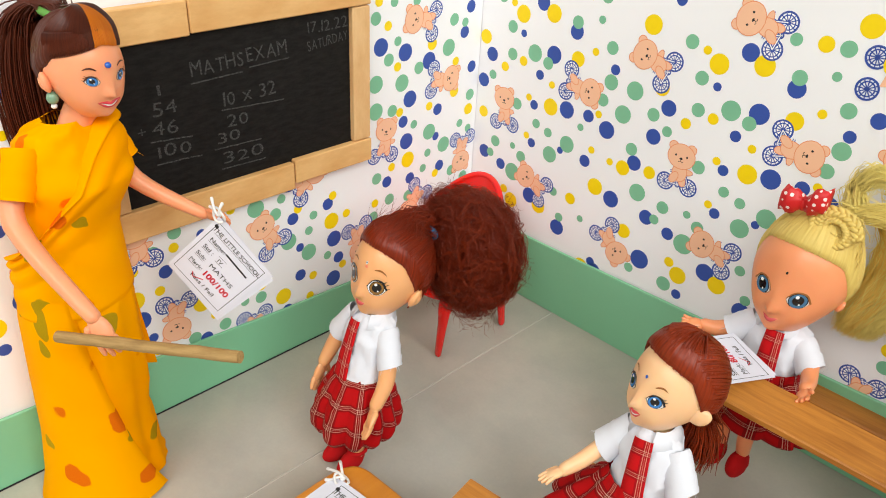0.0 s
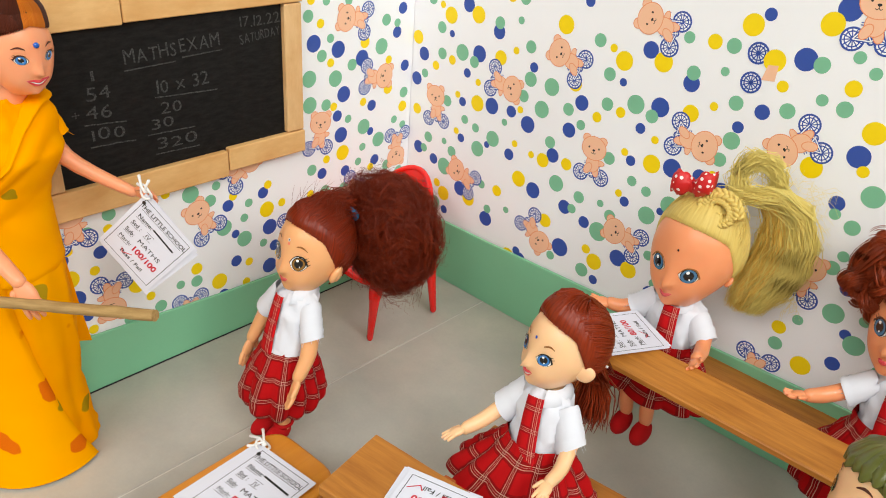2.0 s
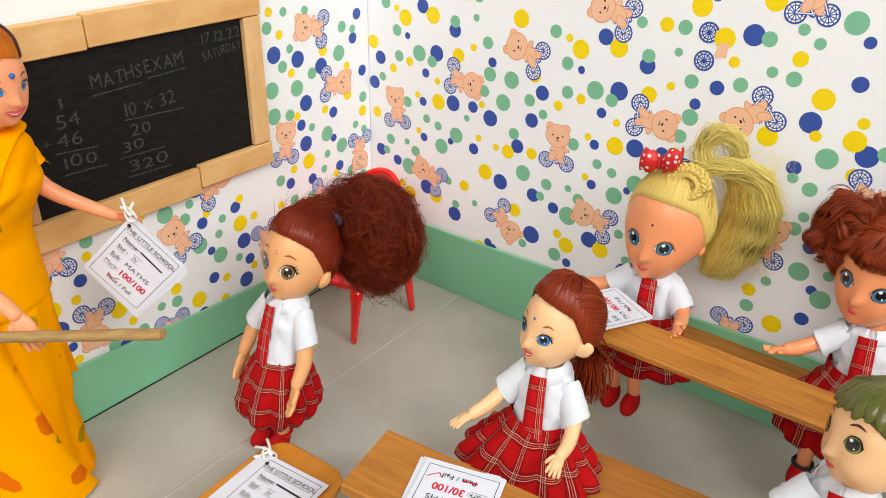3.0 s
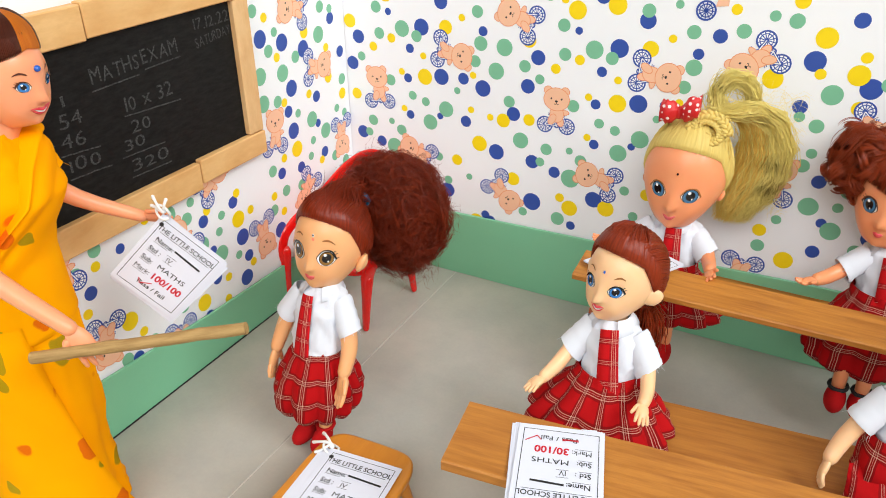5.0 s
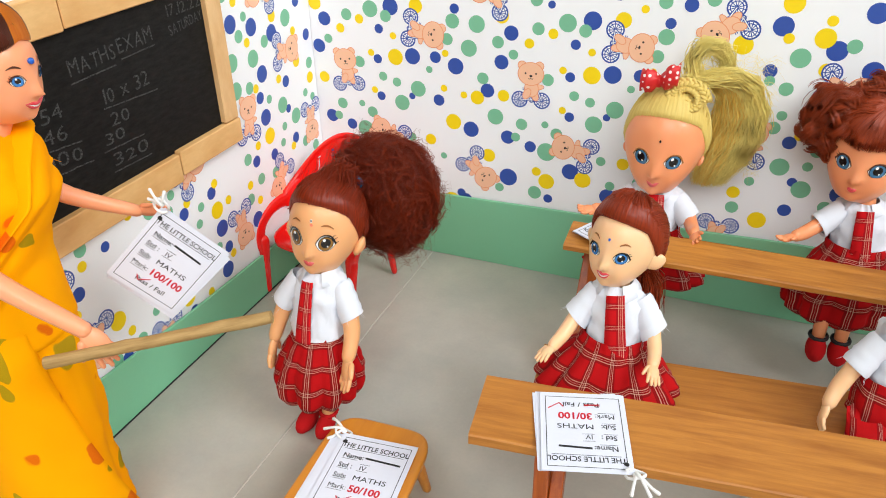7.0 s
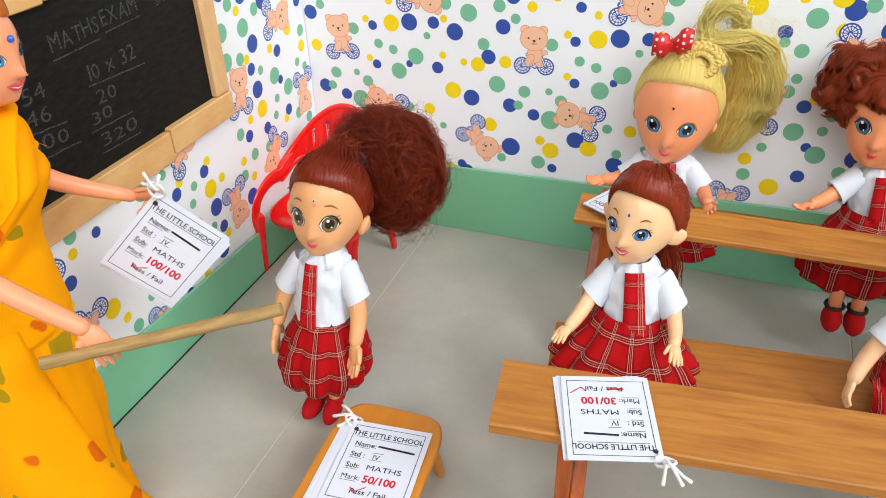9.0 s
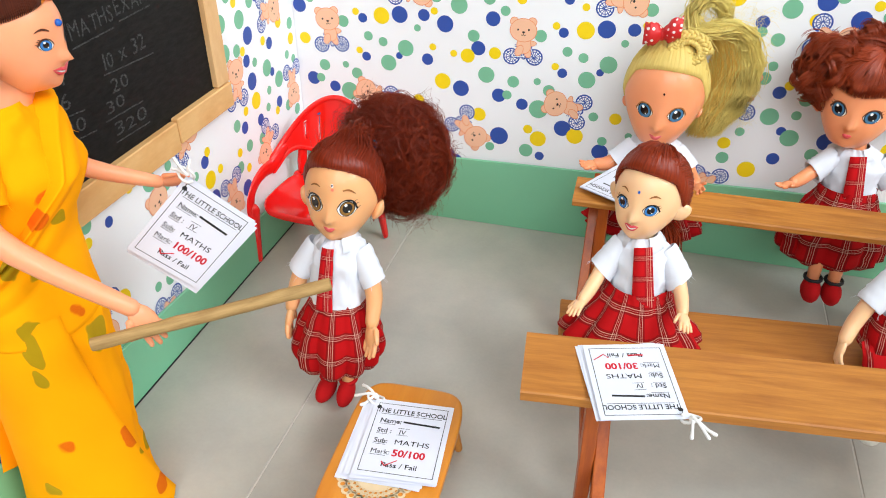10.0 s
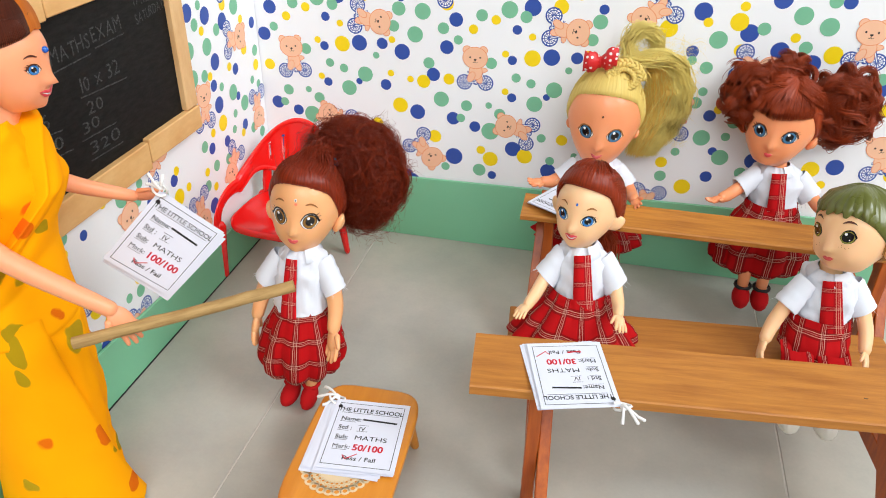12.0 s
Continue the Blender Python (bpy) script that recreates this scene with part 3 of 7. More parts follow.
# the bear that the paper's edge cuts through: wheels only
b = Build()
for dz in (-0.0092, 0.0096):
    for r0, r1 in ((0.0057, 0.0070), (0.0040, 0.0048)):
        for i in range(24):
            a, c = 2 * math.pi * i / 24, 2 * math.pi * (i + 1) / 24
            b.face([(r * math.cos(t), dz + r * math.sin(t), 0) for r, t in ((r0, a), (r1, a), (r1, c), (r0, c))], DOT_BLUE)
    for i in range(6):
        t = math.pi * i / 6
        d = Vector((math.cos(t), math.sin(t)))
        b.face([(d.x * 0.006 - d.y * 0.00034, dz + d.y * 0.006 + d.x * 0.00034, 0), (-d.x * 0.006 - d.y * 0.00034, dz - d.y * 0.006 + d.x * 0.00034, 0), (-d.x * 0.006 + d.y * 0.00034, dz - d.y * 0.006 - d.x * 0.00034, 0), (d.x * 0.006 + d.y * 0.00034, dz + d.y * 0.006 - d.x * 0.00034, 0)], DOT_BLUE)
b.face([(0.006, -0.006, 0.0001), (0.0145, -0.005, 0.0001), (0.0145, 0.005, 0.0001), (0.008, 0.004, 0.0001)], BEAR)
part("wheel_print", b, wall_back, "", BACK @ Matrix.Translation((0.3068, 0.2716, 0.0004)))

# ---- green skirting strips, a little uneven ----


def skirting(name, pts_top, m, thick, label):
    """A card strip along local x with its upper edge through pts_top."""
    b = Build()
    front0 = [Vector((x, 0.0004, thick)) for x, z in pts_top]
    front1 = [Vector((x, z - 0.0004, thick)) for x, z in pts_top]
    top0 = [Vector((x, z, thick - 0.0004)) for x, z in pts_top]
    top1 = [Vector((x, z, 0.0012)) for x, z in pts_top]
    b.grid([front0, front1, top0, top1], GREEN_CARD, False, lambda i, j: (j * 0.05, i * 0.03))
    ob = thing(name, label, "skirting", m, "", "structure", b, False)
    return ob


skirting("trim_back", [(0.0035, 0.0625), (0.11, 0.0632), (0.22, 0.0655), (0.31, 0.0672), (0.405, 0.0700), (0.55, 0.0715), (0.858, 0.073)], BACK, 0.0034, "pale green card skirting strip along the papered wall")
skirting("trim_left", [(-0.659, 0.060), (-0.45, 0.054), (-0.33, 0.049), (-0.21, 0.0415), (-0.12, 0.0385), (-0.0005, 0.0375)], LEFT, 0.0034, "pale green card skirting strip along the papered wall")
# black slab that paints the shade in the gap under the left strip
slab("trim_joint", (0.0, -0.655, 0.0002), (0.0041, -0.004, 0.0011), INK, label="black strip standing for the shade in the gap between skirting strip and floor", category="joint")

# ---- slate blackboard ----
board = thing("blackboard", "black slate board in a pale pine frame with chalk sums", "blackboard", Matrix.Translation((0.001, 0, 0)))
box_part("slate", (0.0008, -0.326, 0.160), (0.0036, -0.140, 0.274), BOARD, board, "black chalk-smeared slate", None, 0.0)
frame_pieces = [((0.0006, -0.2000, 0.1505), (0.0088, -0.1290, 0.1685), PINE), ((0.0006, -0.3450, 0.1465), (0.0085, -0.2008, 0.1668), PINE), ((0.0006, -0.2683, 0.2700), (0.0086, -0.1290, 0.2908), PINE), ((0.0006, -0.3450, 0.2690), (0.0088, -0.2691, 0.2898), PINE), ((0.0006, -0.1455, 0.1693), (0.0082, -0.1297, 0.2692), PINE_UP), ((0.0006, -0.3440, 0.1676), (0.0082, -0.3215, 0.2682), PINE_UP)]
for lo, hi, mat in frame_pieces:
    box_part("frame_piece", lo, hi, mat, board, "", None, 0.0007)


def chalk(text, y0, z0, y1, z1, size):
    """Chalk writing from (y0, z0) to (y1, z1) on the slate, letter by letter, each a little out of line."""
    rnd = random.Random(len(text) + int(y0 * -1000))
    way = pose(0, 0, 0, 0, 0, math.degrees(math.atan2(z1 - z0, y1 - y0)))
    start = Matrix.Translation((0.00375, y0 - 0.0042, z0 + 0.0018)) @ LEFT @ way
    letters, at = [], 0.0
    for c in text:
        if c == " ":
            at += size * 0.30
            continue
        ob = words(c, size * rnd.uniform(0.93, 1.06), CHALK, start, "chalk_letter", board)
        left, right = (pick(v.co.x for v in ob.data.vertices) for pick in (min, max))
        letters.append((ob, at - left))
        at += right - left + size * 0.11
    k = (Vector((y1, z1)) - Vector((y0, z0))).length / (at - size * 0.11)
    for ob, x in letters:
        ob.data.transform(Matrix.Diagonal((k, 1, 1, 1)))
        ob.matrix_basis = start @ Matrix.Translation((x * k, size * rnd.uniform(-0.05, 0.05), 0)) @ pose(0, 0, 0, 0, 0, rnd.uniform(-4, 4))


def chalk_line(y0, z0, y1, z1):
    b = Build()
    n = 9
    pts = [Vector((0.00378, y0 - 0.0042 + (y1 - y0) * i / n, z0 + 0.0018 + (z1 - z0) * i / n + 0.0004 * noise1(i * 0.9, y0 * 90))) for i in range(n + 1)]
    b.grid([[p + Vector((0, 0, 0.00045)) for p in pts], [p - Vector((0, 0, 0.00045)) for p in pts]], CHALK, False)
    part("chalk_line", b, board)


for args in (("MATHS", -0.265, 0.2405, -0.228, 0.2415, 0.0135), ("EXAM", -0.225, 0.2425, -0.194, 0.2435, 0.0135), ("17.12.22", -0.1765, 0.254, -0.1425, 0.2545, 0.011), ("SATURDAY", -0.177, 0.2415, -0.1425, 0.2455, 0.0098), ("1", -0.288, 0.2335, -0.286, 0.2335, 0.009), ("54", -0.293, 0.2205, -0.277, 0.2205, 0.0125), ("+", -0.304, 0.210, -0.299, 0.210, 0.009), ("46", -0.295, 0.2085, -0.278, 0.2085, 0.0125), ("100", -0.293, 0.1935, -0.271, 0.1935, 0.0115), ("10 x 32", -0.245, 0.2175, -0.205, 0.2175, 0.0135), ("20", -0.244, 0.2025, -0.228, 0.2025, 0.0115), ("30", -0.252, 0.1925, -0.235, 0.1925, 0.011), ("320", -0.249, 0.1775, -0.218, 0.1775, 0.0115)):
    chalk(*args)
for args in ((-0.266, 0.2365, -0.229, 0.2375), (-0.224, 0.2395, -0.193, 0.2405), (-0.297, 0.2055, -0.269, 0.2030), (-0.295, 0.1900, -0.264, 0.1885), (-0.247, 0.2150, -0.199, 0.2125), (-0.255, 0.1895, -0.219, 0.1885), (-0.251, 0.1745, -0.217, 0.1735)):
    chalk_line(*args)

# ---- red plastic armchair in the corner ----


def superoval(rx, ry, n, p=3.0):
    out = []
    for i in range(n):
        t = 2 * math.pi * i / n
        c, s = math.cos(t), math.sin(t)
        out.append((rx * math.copysign(abs(c) ** (2 / p), c), ry * math.copysign(abs(s) ** (2 / p), s)))
    return out


def swept(b, joints, radii, mat, flat):
    """A flattened bar that bends smoothly through its joints."""
    fine, rr = [], []
    for i in range(len(joints) - 1):
        p0, p1, p2, p3 = joints[max(i - 1, 0)], joints[i], joints[i + 1], joints[min(i + 2, len(joints) - 1)]
        for k in range(5):
            f = k / 5
            fine.append(0.5 * ((2 * p1) + (p2 - p0) * f + (2 * p0 - 5 * p1 + 4 * p2 - p3) * f * f + (3 * p1 - p0 - 3 * p2 + p3) * f ** 3))
            rr.append(radii[i] * (1 - f) + radii[i + 1] * f)
    b.tube(fine + [joints[-1]], rr + [radii[-1]], mat, 16, flat, (1, 0, 0))


def armchair(place):
    """Front towards local -y; 0.084 wide, 0.116 high."""
    ch = thing("armchair", "glossy red moulded plastic toy armchair in the corner", "chair", place)
    # seat: a dished slab with a rolled rim
    b = Build()
    n = 40
    ring = superoval(0.041, 0.036, n, 3.6)
    rows = []
    for k, z in ((0.0, 0.0490), (0.5, 0.0492), (0.86, 0.0505), (0.95, 0.0528), (1.0, 0.0520), (1.0, 0.0478), (0.955, 0.0462), (0.9, 0.0478), (0.5, 0.0472), (0.0, 0.0470)):
        rows.append([Vector((x * max(k, 0.002), y * max(k, 0.002) - 0.004, z + (0.002 * (y / 0.036) ** 2 if y > 0 else -0.0015 * (y / 0.036) ** 2) * k)) for x, y in ring])
    b.grid(rows, RED_PLASTIC)
    part("seat", b, ch, "", None, True)
    # backrest: one moulded shell that wraps round the seat and runs out into the arms, with slots
    nu, nv, reach = 96, 16, 0.74

    def shell(u, v, off):
        a = radians(108) * u
        e = abs(u)
        top = 0.0740 + 0.0465 * (0.5 + 0.5 * math.cos(math.pi * min(1.0, e / 0.80))) ** 0.85 - 0.010 * max(0.0, e - 0.8) / 0.2
        deep = 0.0115 + 0.0400 * (0.5 + 0.5 * math.cos(math.pi * min(1.0, e / 0.60)))
        z = top - deep * (1 - v)
        lean = 0.12 * (z - 0.070)
        rx, ry = 0.0455 + off, 0.0385 + off
        return Vector((math.sin(a) * (rx + lean * 0.3), math.cos(a) * ry - 0.004 + lean * max(0.0, math.cos(a)), z))

    def hole(i, j):
        u, v = reach * abs((i + 0.5) / nu * 2 - 1), (j + 0.5) / nv
        return 0.22 < v < 0.80 and (0.170 < u < 0.205 or 0.305 < u < 0.338)

    b = Build()
    for off, flip in ((0.0, True), (0.0026, False)):
        pts = [[shell(reach * (i / nu * 2 - 1), j / nv, off) for i in range(nu + 1)] for j in range(nv + 1)]
        for j in range(nv):
            for i in range(nu):
                if not hole(i, j):
                    q = [pts[j][i], pts[j][i + 1], pts[j + 1][i + 1], pts[j + 1][i]]
                    b.face(q if flip else q[::-1], RED_PLASTIC)
    for v in (0.0, 1.0):
        b.tube([shell(reach * (i / nu * 2 - 1), v, 0.0013) for i in range(nu + 1)], 0.0024, RED_PLASTIC, 8)
    for s in (-1, 1):
        for u0, u1 in ((0.169, 0.202), (0.307, 0.340)):
            b.tube([shell(s * u, v, 0.0013) for u, v in ((u0, 0.25), (u1, 0.25), (u1, 0.75), (u0, 0.75), (u0, 0.25))], 0.0013, RED_PLASTIC, 6)
    me = b.mesh("backrest", True)
    bm = bmesh.new()
    bm.from_mesh(me)
    bmesh.ops.remove_doubles(bm, verts=bm.verts[:], dist=0.00005)
    bm.to_mesh(me)
    bm.free()
    me.polygons.foreach_set("use_smooth", [True] * len(me.polygons))
    part("backrest", me, ch)
    # the arms bend down into the front legs
    for s in (-1, 1):
        b = Build()
        joints = [shell(s * u, 0.5, 0.0013) for u in (0.56, 0.66, 0.75)] + [Vector((s * 0.0470, -0.0060, 0.0695)), Vector((s * 0.0472, -0.0190, 0.0680)), Vector((s * 0.0466, -0.0310, 0.0625)), Vector((s * 0.0455, -0.0372, 0.0535)), Vector((s * 0.0443, -0.0380, 0.0420))]
        swept(b, joints, [0.0052, 0.0064, 0.0066, 0.0064, 0.0064, 0.0066, 0.0064, 0.0056], RED_PLASTIC, 0.55)
        part("arm", b, ch, "", None, True)
    for sx in (-1, 1):
        b = Build()
        b.tube([(sx * 0.0330, 0.0290, 0.0470), (sx * 0.0335, 0.0300, 0.0620), (sx * 0.0300, 0.0305, 0.0860)], [0.0046, 0.0042, 0.0034], RED_PLASTIC, 10, 0.8)
        part("back_post", b, ch, "", None, True)
    for sx, y0, y1, x0 in ((-1, -0.0373, -0.041, 0.0440), (1, -0.0373, -0.041, 0.0440), (-1, 0.028, 0.030, 0.037), (1, 0.028, 0.030, 0.037)):
        b = Build()
        b.tube([(sx * x0, y0, 0.049), (sx * (x0 * 0.6 + 0.0170), y0 * 0.6 + y1 * 0.4, 0.030), (sx * 0.0425, y1, 0.0028)], [0.0062, 0.0046, 0.0034], RED_PLASTIC, 10, 0.8)
        part("leg", b, ch, "", None, True)
    return ch


armchair(pose(0.0490, -0.0800, 0, 0, 0, -4) @ Matrix.Scale(1.03, 4))

# ---- two school benches: a desk plank, a seat plank and braced ends ----


def bench(place, length, label, hole_at, inset=0.034, outer=False, deep=0.0440, thick=0.0056):
    """Left end at the origin, running along +x; the desk's front edge at y = 0, the seat behind it at +y."""
    be = thing("school_bench", label, "bench", place, "school benches")
    # desk plank with worn, slightly split ends
    b = Build()
    n = 30
    rise = 0.0036 * deep / 0.0440
    sect = [(0.0, 0.0932), (0.0008, 0.0940), (deep / 2, 0.0940 + rise / 2), (deep - 0.0008, 0.0940 + rise), (deep, 0.0932 + rise), (deep, 0.0940 + rise - thick), (deep - 0.0008, 0.0932 + rise - thick), (0.0008, 0.0932 - thick), (0.0, 0.0940 - thick)]
    rows = []
    for i in range(n + 1):
        x = length * i / n
        rag = lambda k: (0.0007 * noise1(k * 3.1, 7.7 if i == 0 else 2.2) if i in (0, n) else 0.0)
        rows.append([Vector((x + rag(k), y + 0.00025 * noise1(x * 40, k), z + 0.00015 * noise1(x * 60, k * 2.0))) for k, (y, z) in enumerate(sect)])
    b.grid(rows, BENCH, True, None, True, True)
    desk = part("desk_plank", b, be)
    if not outer:
        box_part("knot", (hole_at, 0.018, 0.0953), (hole_at + 0.0022, 0.0185, 0.09562), INK, desk, "", None, 0.0)
    b = Build()
    b.box((0.006 if outer else 0.018, 0.093, 0.049), (length - 0.006, 0.139, 0.0545), BENCH, None, 0.0008)
    part("seat_plank", b, be)
    for x0 in (inset, length - inset - 0.008):
        front = Build()
        front.box((x0, 0.001, 0.0), (x0 + 0.0075, 0.014, 0.0905), BENCH_LEG, None, 0.0006)
        part("front_leg", front, be)
        inner = x0 + 0.0078 if (x0 < length / 2) != outer else x0 - 0.0072
        brace = Build()
        brace.box((inner, -0.011, -0.070), (inner + 0.0068, 0.011, 0.070), BENCH_LEG, pose(0, 0.006, 0.045, -31, 0, 0), 0.0006)
        for v in range(len(brace.v)):
            p = Vector(brace.v[v])
            p.z = min(max(p.z, 0.0), 0.0905)
            brace.v[v] = tuple(p)
        part("brace", brace, be)
        rear = Build()
        rear.box((x0, 0.118, 0.0), (x0 + 0.0075, 0.133, 0.049), BENCH_LEG, None, 0.0006)
        part("rear_leg", rear, be)
        rail = Build()
        rail.box((x0 + 0.0002, 0.014, 0.036), (x0 + 0.0070, 0.118, 0.0485), BENCH_LEG, None, 0.0006)
        part("side_rail", rail, be)
    return be


bench(pose(0.2672, -0.3185, 0, 0, 0, 6.4) @ Matrix.Diagonal((1, 1, 1.065, 1)), 0.285, "brown varnished wooden school bench with a thin plank desk", 0.215)
bench(pose(0.2655, -0.1235, 0, 0, 0, 0.9) @ Matrix.Diagonal((1, 1.05, 1.11, 1)), 0.285, "brown varnished wooden school bench close to the papered wall", 0.12, 0.0185, True, 0.0310, 0.0034)

# ---- small low table ----


def low_table(place):
    ta = thing("low_table", "small low orange-brown wooden table with rounded corners", "table", place)
    b = Build()
    ring = superoval(0.0325, 0.055, 48, 5.5)
    rows = [[Vector((x * k, y * k if abs(k) < 0.5 else y - math.copysign((1 - k) * 0.0325, y), z)) for x, y in ring] for k, z in ((0.001, 0.0452), (0.94, 0.0452), (0.985, 0.0447), (1.0, 0.0436), (1.0, 0.0410), (0.975, 0.0399), (0.001, 0.0399))]
    b.grid(rows, TABLE)
    part("tabletop", b, ta, "", None, True)
    for sx in (-1, 1):
        for sy in (-1, 1):
            leg = Build()
            leg.tube([(sx * 0.0215, sy * 0.042, 0.0402), (sx * 0.0245, sy * 0.045, 0.022), (sx * 0.027, sy * 0.048, 0.0030)], [0.0052, 0.0044, 0.0036], TABLE, 12, 0.8)
            part("leg", leg, ta, "", None, True)
    return ta


low_table(pose(0.1990, -0.3270, 0, 0, 0, 2.5) @ Matrix.Diagonal((1, 1, 0.955, 1)))


def doily(place):
    """A paper lace mat: a ring of loops round a plain centre."""
    b = Build()

    def hoop(x, y, r0, r1, n=12):
        rows = [[Vector((x + r * math.cos(2 * math.pi * i / n), y + r * math.sin(2 * math.pi * i / n), z)) for i in range(n)] for r, z in ((r0, 0.0), (r0, 0.00035), (r1, 0.00035), (r1, 0.0))]
        b.grid(rows, LACE)

    hoop(0, 0, 0.0005, 0.0120, 32)
    for r, count, size in ((0.0135, 30, 0.0017), (0.0165, 34, 0.0018), (0.0195, 26, 0.0028)):
        for i in range(count):
            t = 2 * math.pi * (i + 0.5 * (count % 4)) / count
            hoop(r * math.cos(t), r * math.sin(t), size * 0.5, size)
    return thing("lace_doily", "cream paper lace doily lying on the small table", "doily", place, "", "", b, False)


doily(pose(0.1960, -0.3430, 0.0433, 0, 0, 10))

# ---- report cards, tied in bundles with white string ----
CARD_W, CARD_H = 0.0435, 0.0530


def sheet_mesh(seed, w=CARD_W, h=CARD_H, curl=0.0006):
    b = Build()
    rnd = random.Random(seed)
    k = rnd.uniform(-1, 1)
    n = 6

    def z(x, y):
        return curl * (k * (x / w) * (y / h) * 2 + 0.6 * (x / w) ** 2)

    for off, flip in ((0.00018, False), (0.0, True)):
        pts = [[Vector(((i / n - 0.5) * w, (j / n - 0.5) * h, z((i / n - 0.5) * w, (j / n - 0.5) * h) + off)) for i in range(n + 1)] for j in range(n + 1)]
        rows = [r[::-1] for r in pts] if flip else pts
        b.grid(rows, PAPER, False)
    return b


def strokes(pts_list, width, mat, up=0.0):
    b = Build()
    for pts in pts_list:
        pts = [Vector((x, y, up)) for x, y in pts]
        for p, q in zip(pts, pts[1:]):
            d = (q - p).normalized() * width / 2
            s = Vector((-d.y, d.x, 0))
            b.face([p - d + s, p - d - s, q + d - s, q + d + s], mat)
    return b


def string_tie(parent, at, seed, way=2.2, long=1.0):
    """A knotted white string through the punched hole."""
    rnd = random.Random(seed)
    b = Build()
    x, y, z = at
    loop = [(x + 0.0045 * math.cos(t) - 0.003, y + 0.0035 * math.sin(t) + 0.002, z + 0.0012 + 0.0016 * math.sin(t * 1.5 + seed)) for t in (i * 0.55 for i in range(12))]
    b.tube(loop, 0.00075, STRING, 7)
    for k in range(3):
        a = way + k * 0.75 / long + rnd.uniform(-0.2, 0.2)
        ln = rnd.uniform(0.007, 0.011) * long
        b.tube([(x - 0.003 + ln * s * math.cos(a), y + 0.003 + ln * s * math.sin(a), z + 0.0016 + 0.002 * math.sin(3 * s + k)) for s in (0, 0.35, 0.7, 1.0)], [0.0008, 0.0008, 0.0008, 0.001], STRING, 7)
    b.ball((x - 0.003, y + 0.003, z + 0.0016), (0.0017, 0.0017, 0.0014), STRING, None, 10, 6)
    part("string", b, parent, "white cotton string tied in a knot", None, True)


def report_cards(place, label, mark, sheets, name_w, seed, passed=True, tie=(-0.019, 0.0245, 0.001), way=2.2, long=1.0, fan=3.0):
    """A bundle of tied report cards; the top one is written on. Local x along the lines, y up the card."""
    ca = thing("report_cards", label, "papers", place, "report cards")
    rnd = random.Random(seed)
    for k in range(sheets):
        m = pose(rnd.uniform(-0.0012, 0.0014) + (0.0007 if fan < 5 else -0.0011) * (sheets - k), rnd.uniform(-0.0018, 0.0012) - 0.0004 * (sheets - k), 0.0003 * k, 0, 0, rnd.uniform(-fan, fan) * (1.0 if k < sheets - 1 else 0.0))
        if k == sheets - 1:
            m = pose(0, 0, 0.0003 * k + 0.0006)
        top = part("sheet", sheet_mesh(seed + k, CARD_W, CARD_H, 0.0006 if k < sheets - 1 else 0.0), ca, "", m)
    # printed border and lines
    w, h, up = CARD_W / 2 - 0.0028, CARD_H / 2 - 0.0030, 0.00026
    border = strokes([[(-w, -h), (w, -h), (w, h), (-w, h), (-w, -h)]], 0.00035, INK, up)
    part("border", border, top)

    def put(text, x, y, size, mat=INK, bold=0.0, anchor="LEFT", squeeze=1.0):
        words(text, size, mat, Matrix.Translation((x, y, up)), "writing", top, bold, squeeze, anchor)

    put("THE LITTLE SCHOOL", 0, 0.0170, 0.0044, INK, 0.00006, "CENTER", 0.92)
    part("underline", strokes([[(-0.0165, 0.0160), (0.0165, 0.0160)]], 0.0003, INK, up), top)
    for text, y, wid in (("Name:", 0.0098, 0.0088), ("Std :", 0.0028, 0.0062), ("Sub:", -0.0044, 0.0066), ("Mark:", -0.0116, 0.0082)):
        put(text, -0.0158, y, 0.0044, INK, 0.00005 if text != "Mark:" else 0.0)
        part("underline", strokes([[(-0.0158, y - 0.0009), (-0.0158 + wid, y - 0.0009)]], 0.00025, INK, up), top)
    # the pupil's name as a plain bar
    part("name_bar", strokes([[(-0.0025, 0.0114), (-0.0025 + name_w, 0.0106)]], 0.0013, INK, up), top)
    put("IV", -0.0040, 0.0026, 0.0044)
    part("underline", strokes([[(-0.0048, 0.0067), (0.0010, 0.0069)], [(-0.0048, 0.0020), (0.0010, 0.0022)]], 0.00025, INK, up), top)
    put("MATHS", -0.0050, -0.0044, 0.0046, INK, 0.0, "LEFT", 1.25)
    put(mark, -0.0045, -0.0122, 0.0062, RED_INK, 0.00018)
    put("Pass / Fail", -0.0085, -0.0196, 0.0042, INK, 0.00004, "LEFT", 1.15)
    tick_x = -0.0065 if passed else 0.0120
    part("tick", strokes([[(tick_x - 0.002, -0.0165), (tick_x, -0.0190), (tick_x + 0.0055, -0.0150)]], 0.0006, RED_INK, up + 0.00006), top)
    if not passed:
        part("scratch", strokes([[(-0.0085, -0.0178), (-0.0010, -0.0182), (-0.0085, -0.0186), (-0.0010, -0.0174)]], 0.0006, RED_INK, up + 0.00006), top)
    # punched hole
    hole = Build()
    n = 14
    hole.face([(-0.0185 + 0.0013 * math.cos(2 * math.pi * i / n), 0.0205 + 0.0013 * math.sin(2 * math.pi * i / n), up + 0.0001) for i in range(n)], INK)
    part("punched_hole", hole, top)
    string_tie(ca, tie, seed, way, long)
    return ca


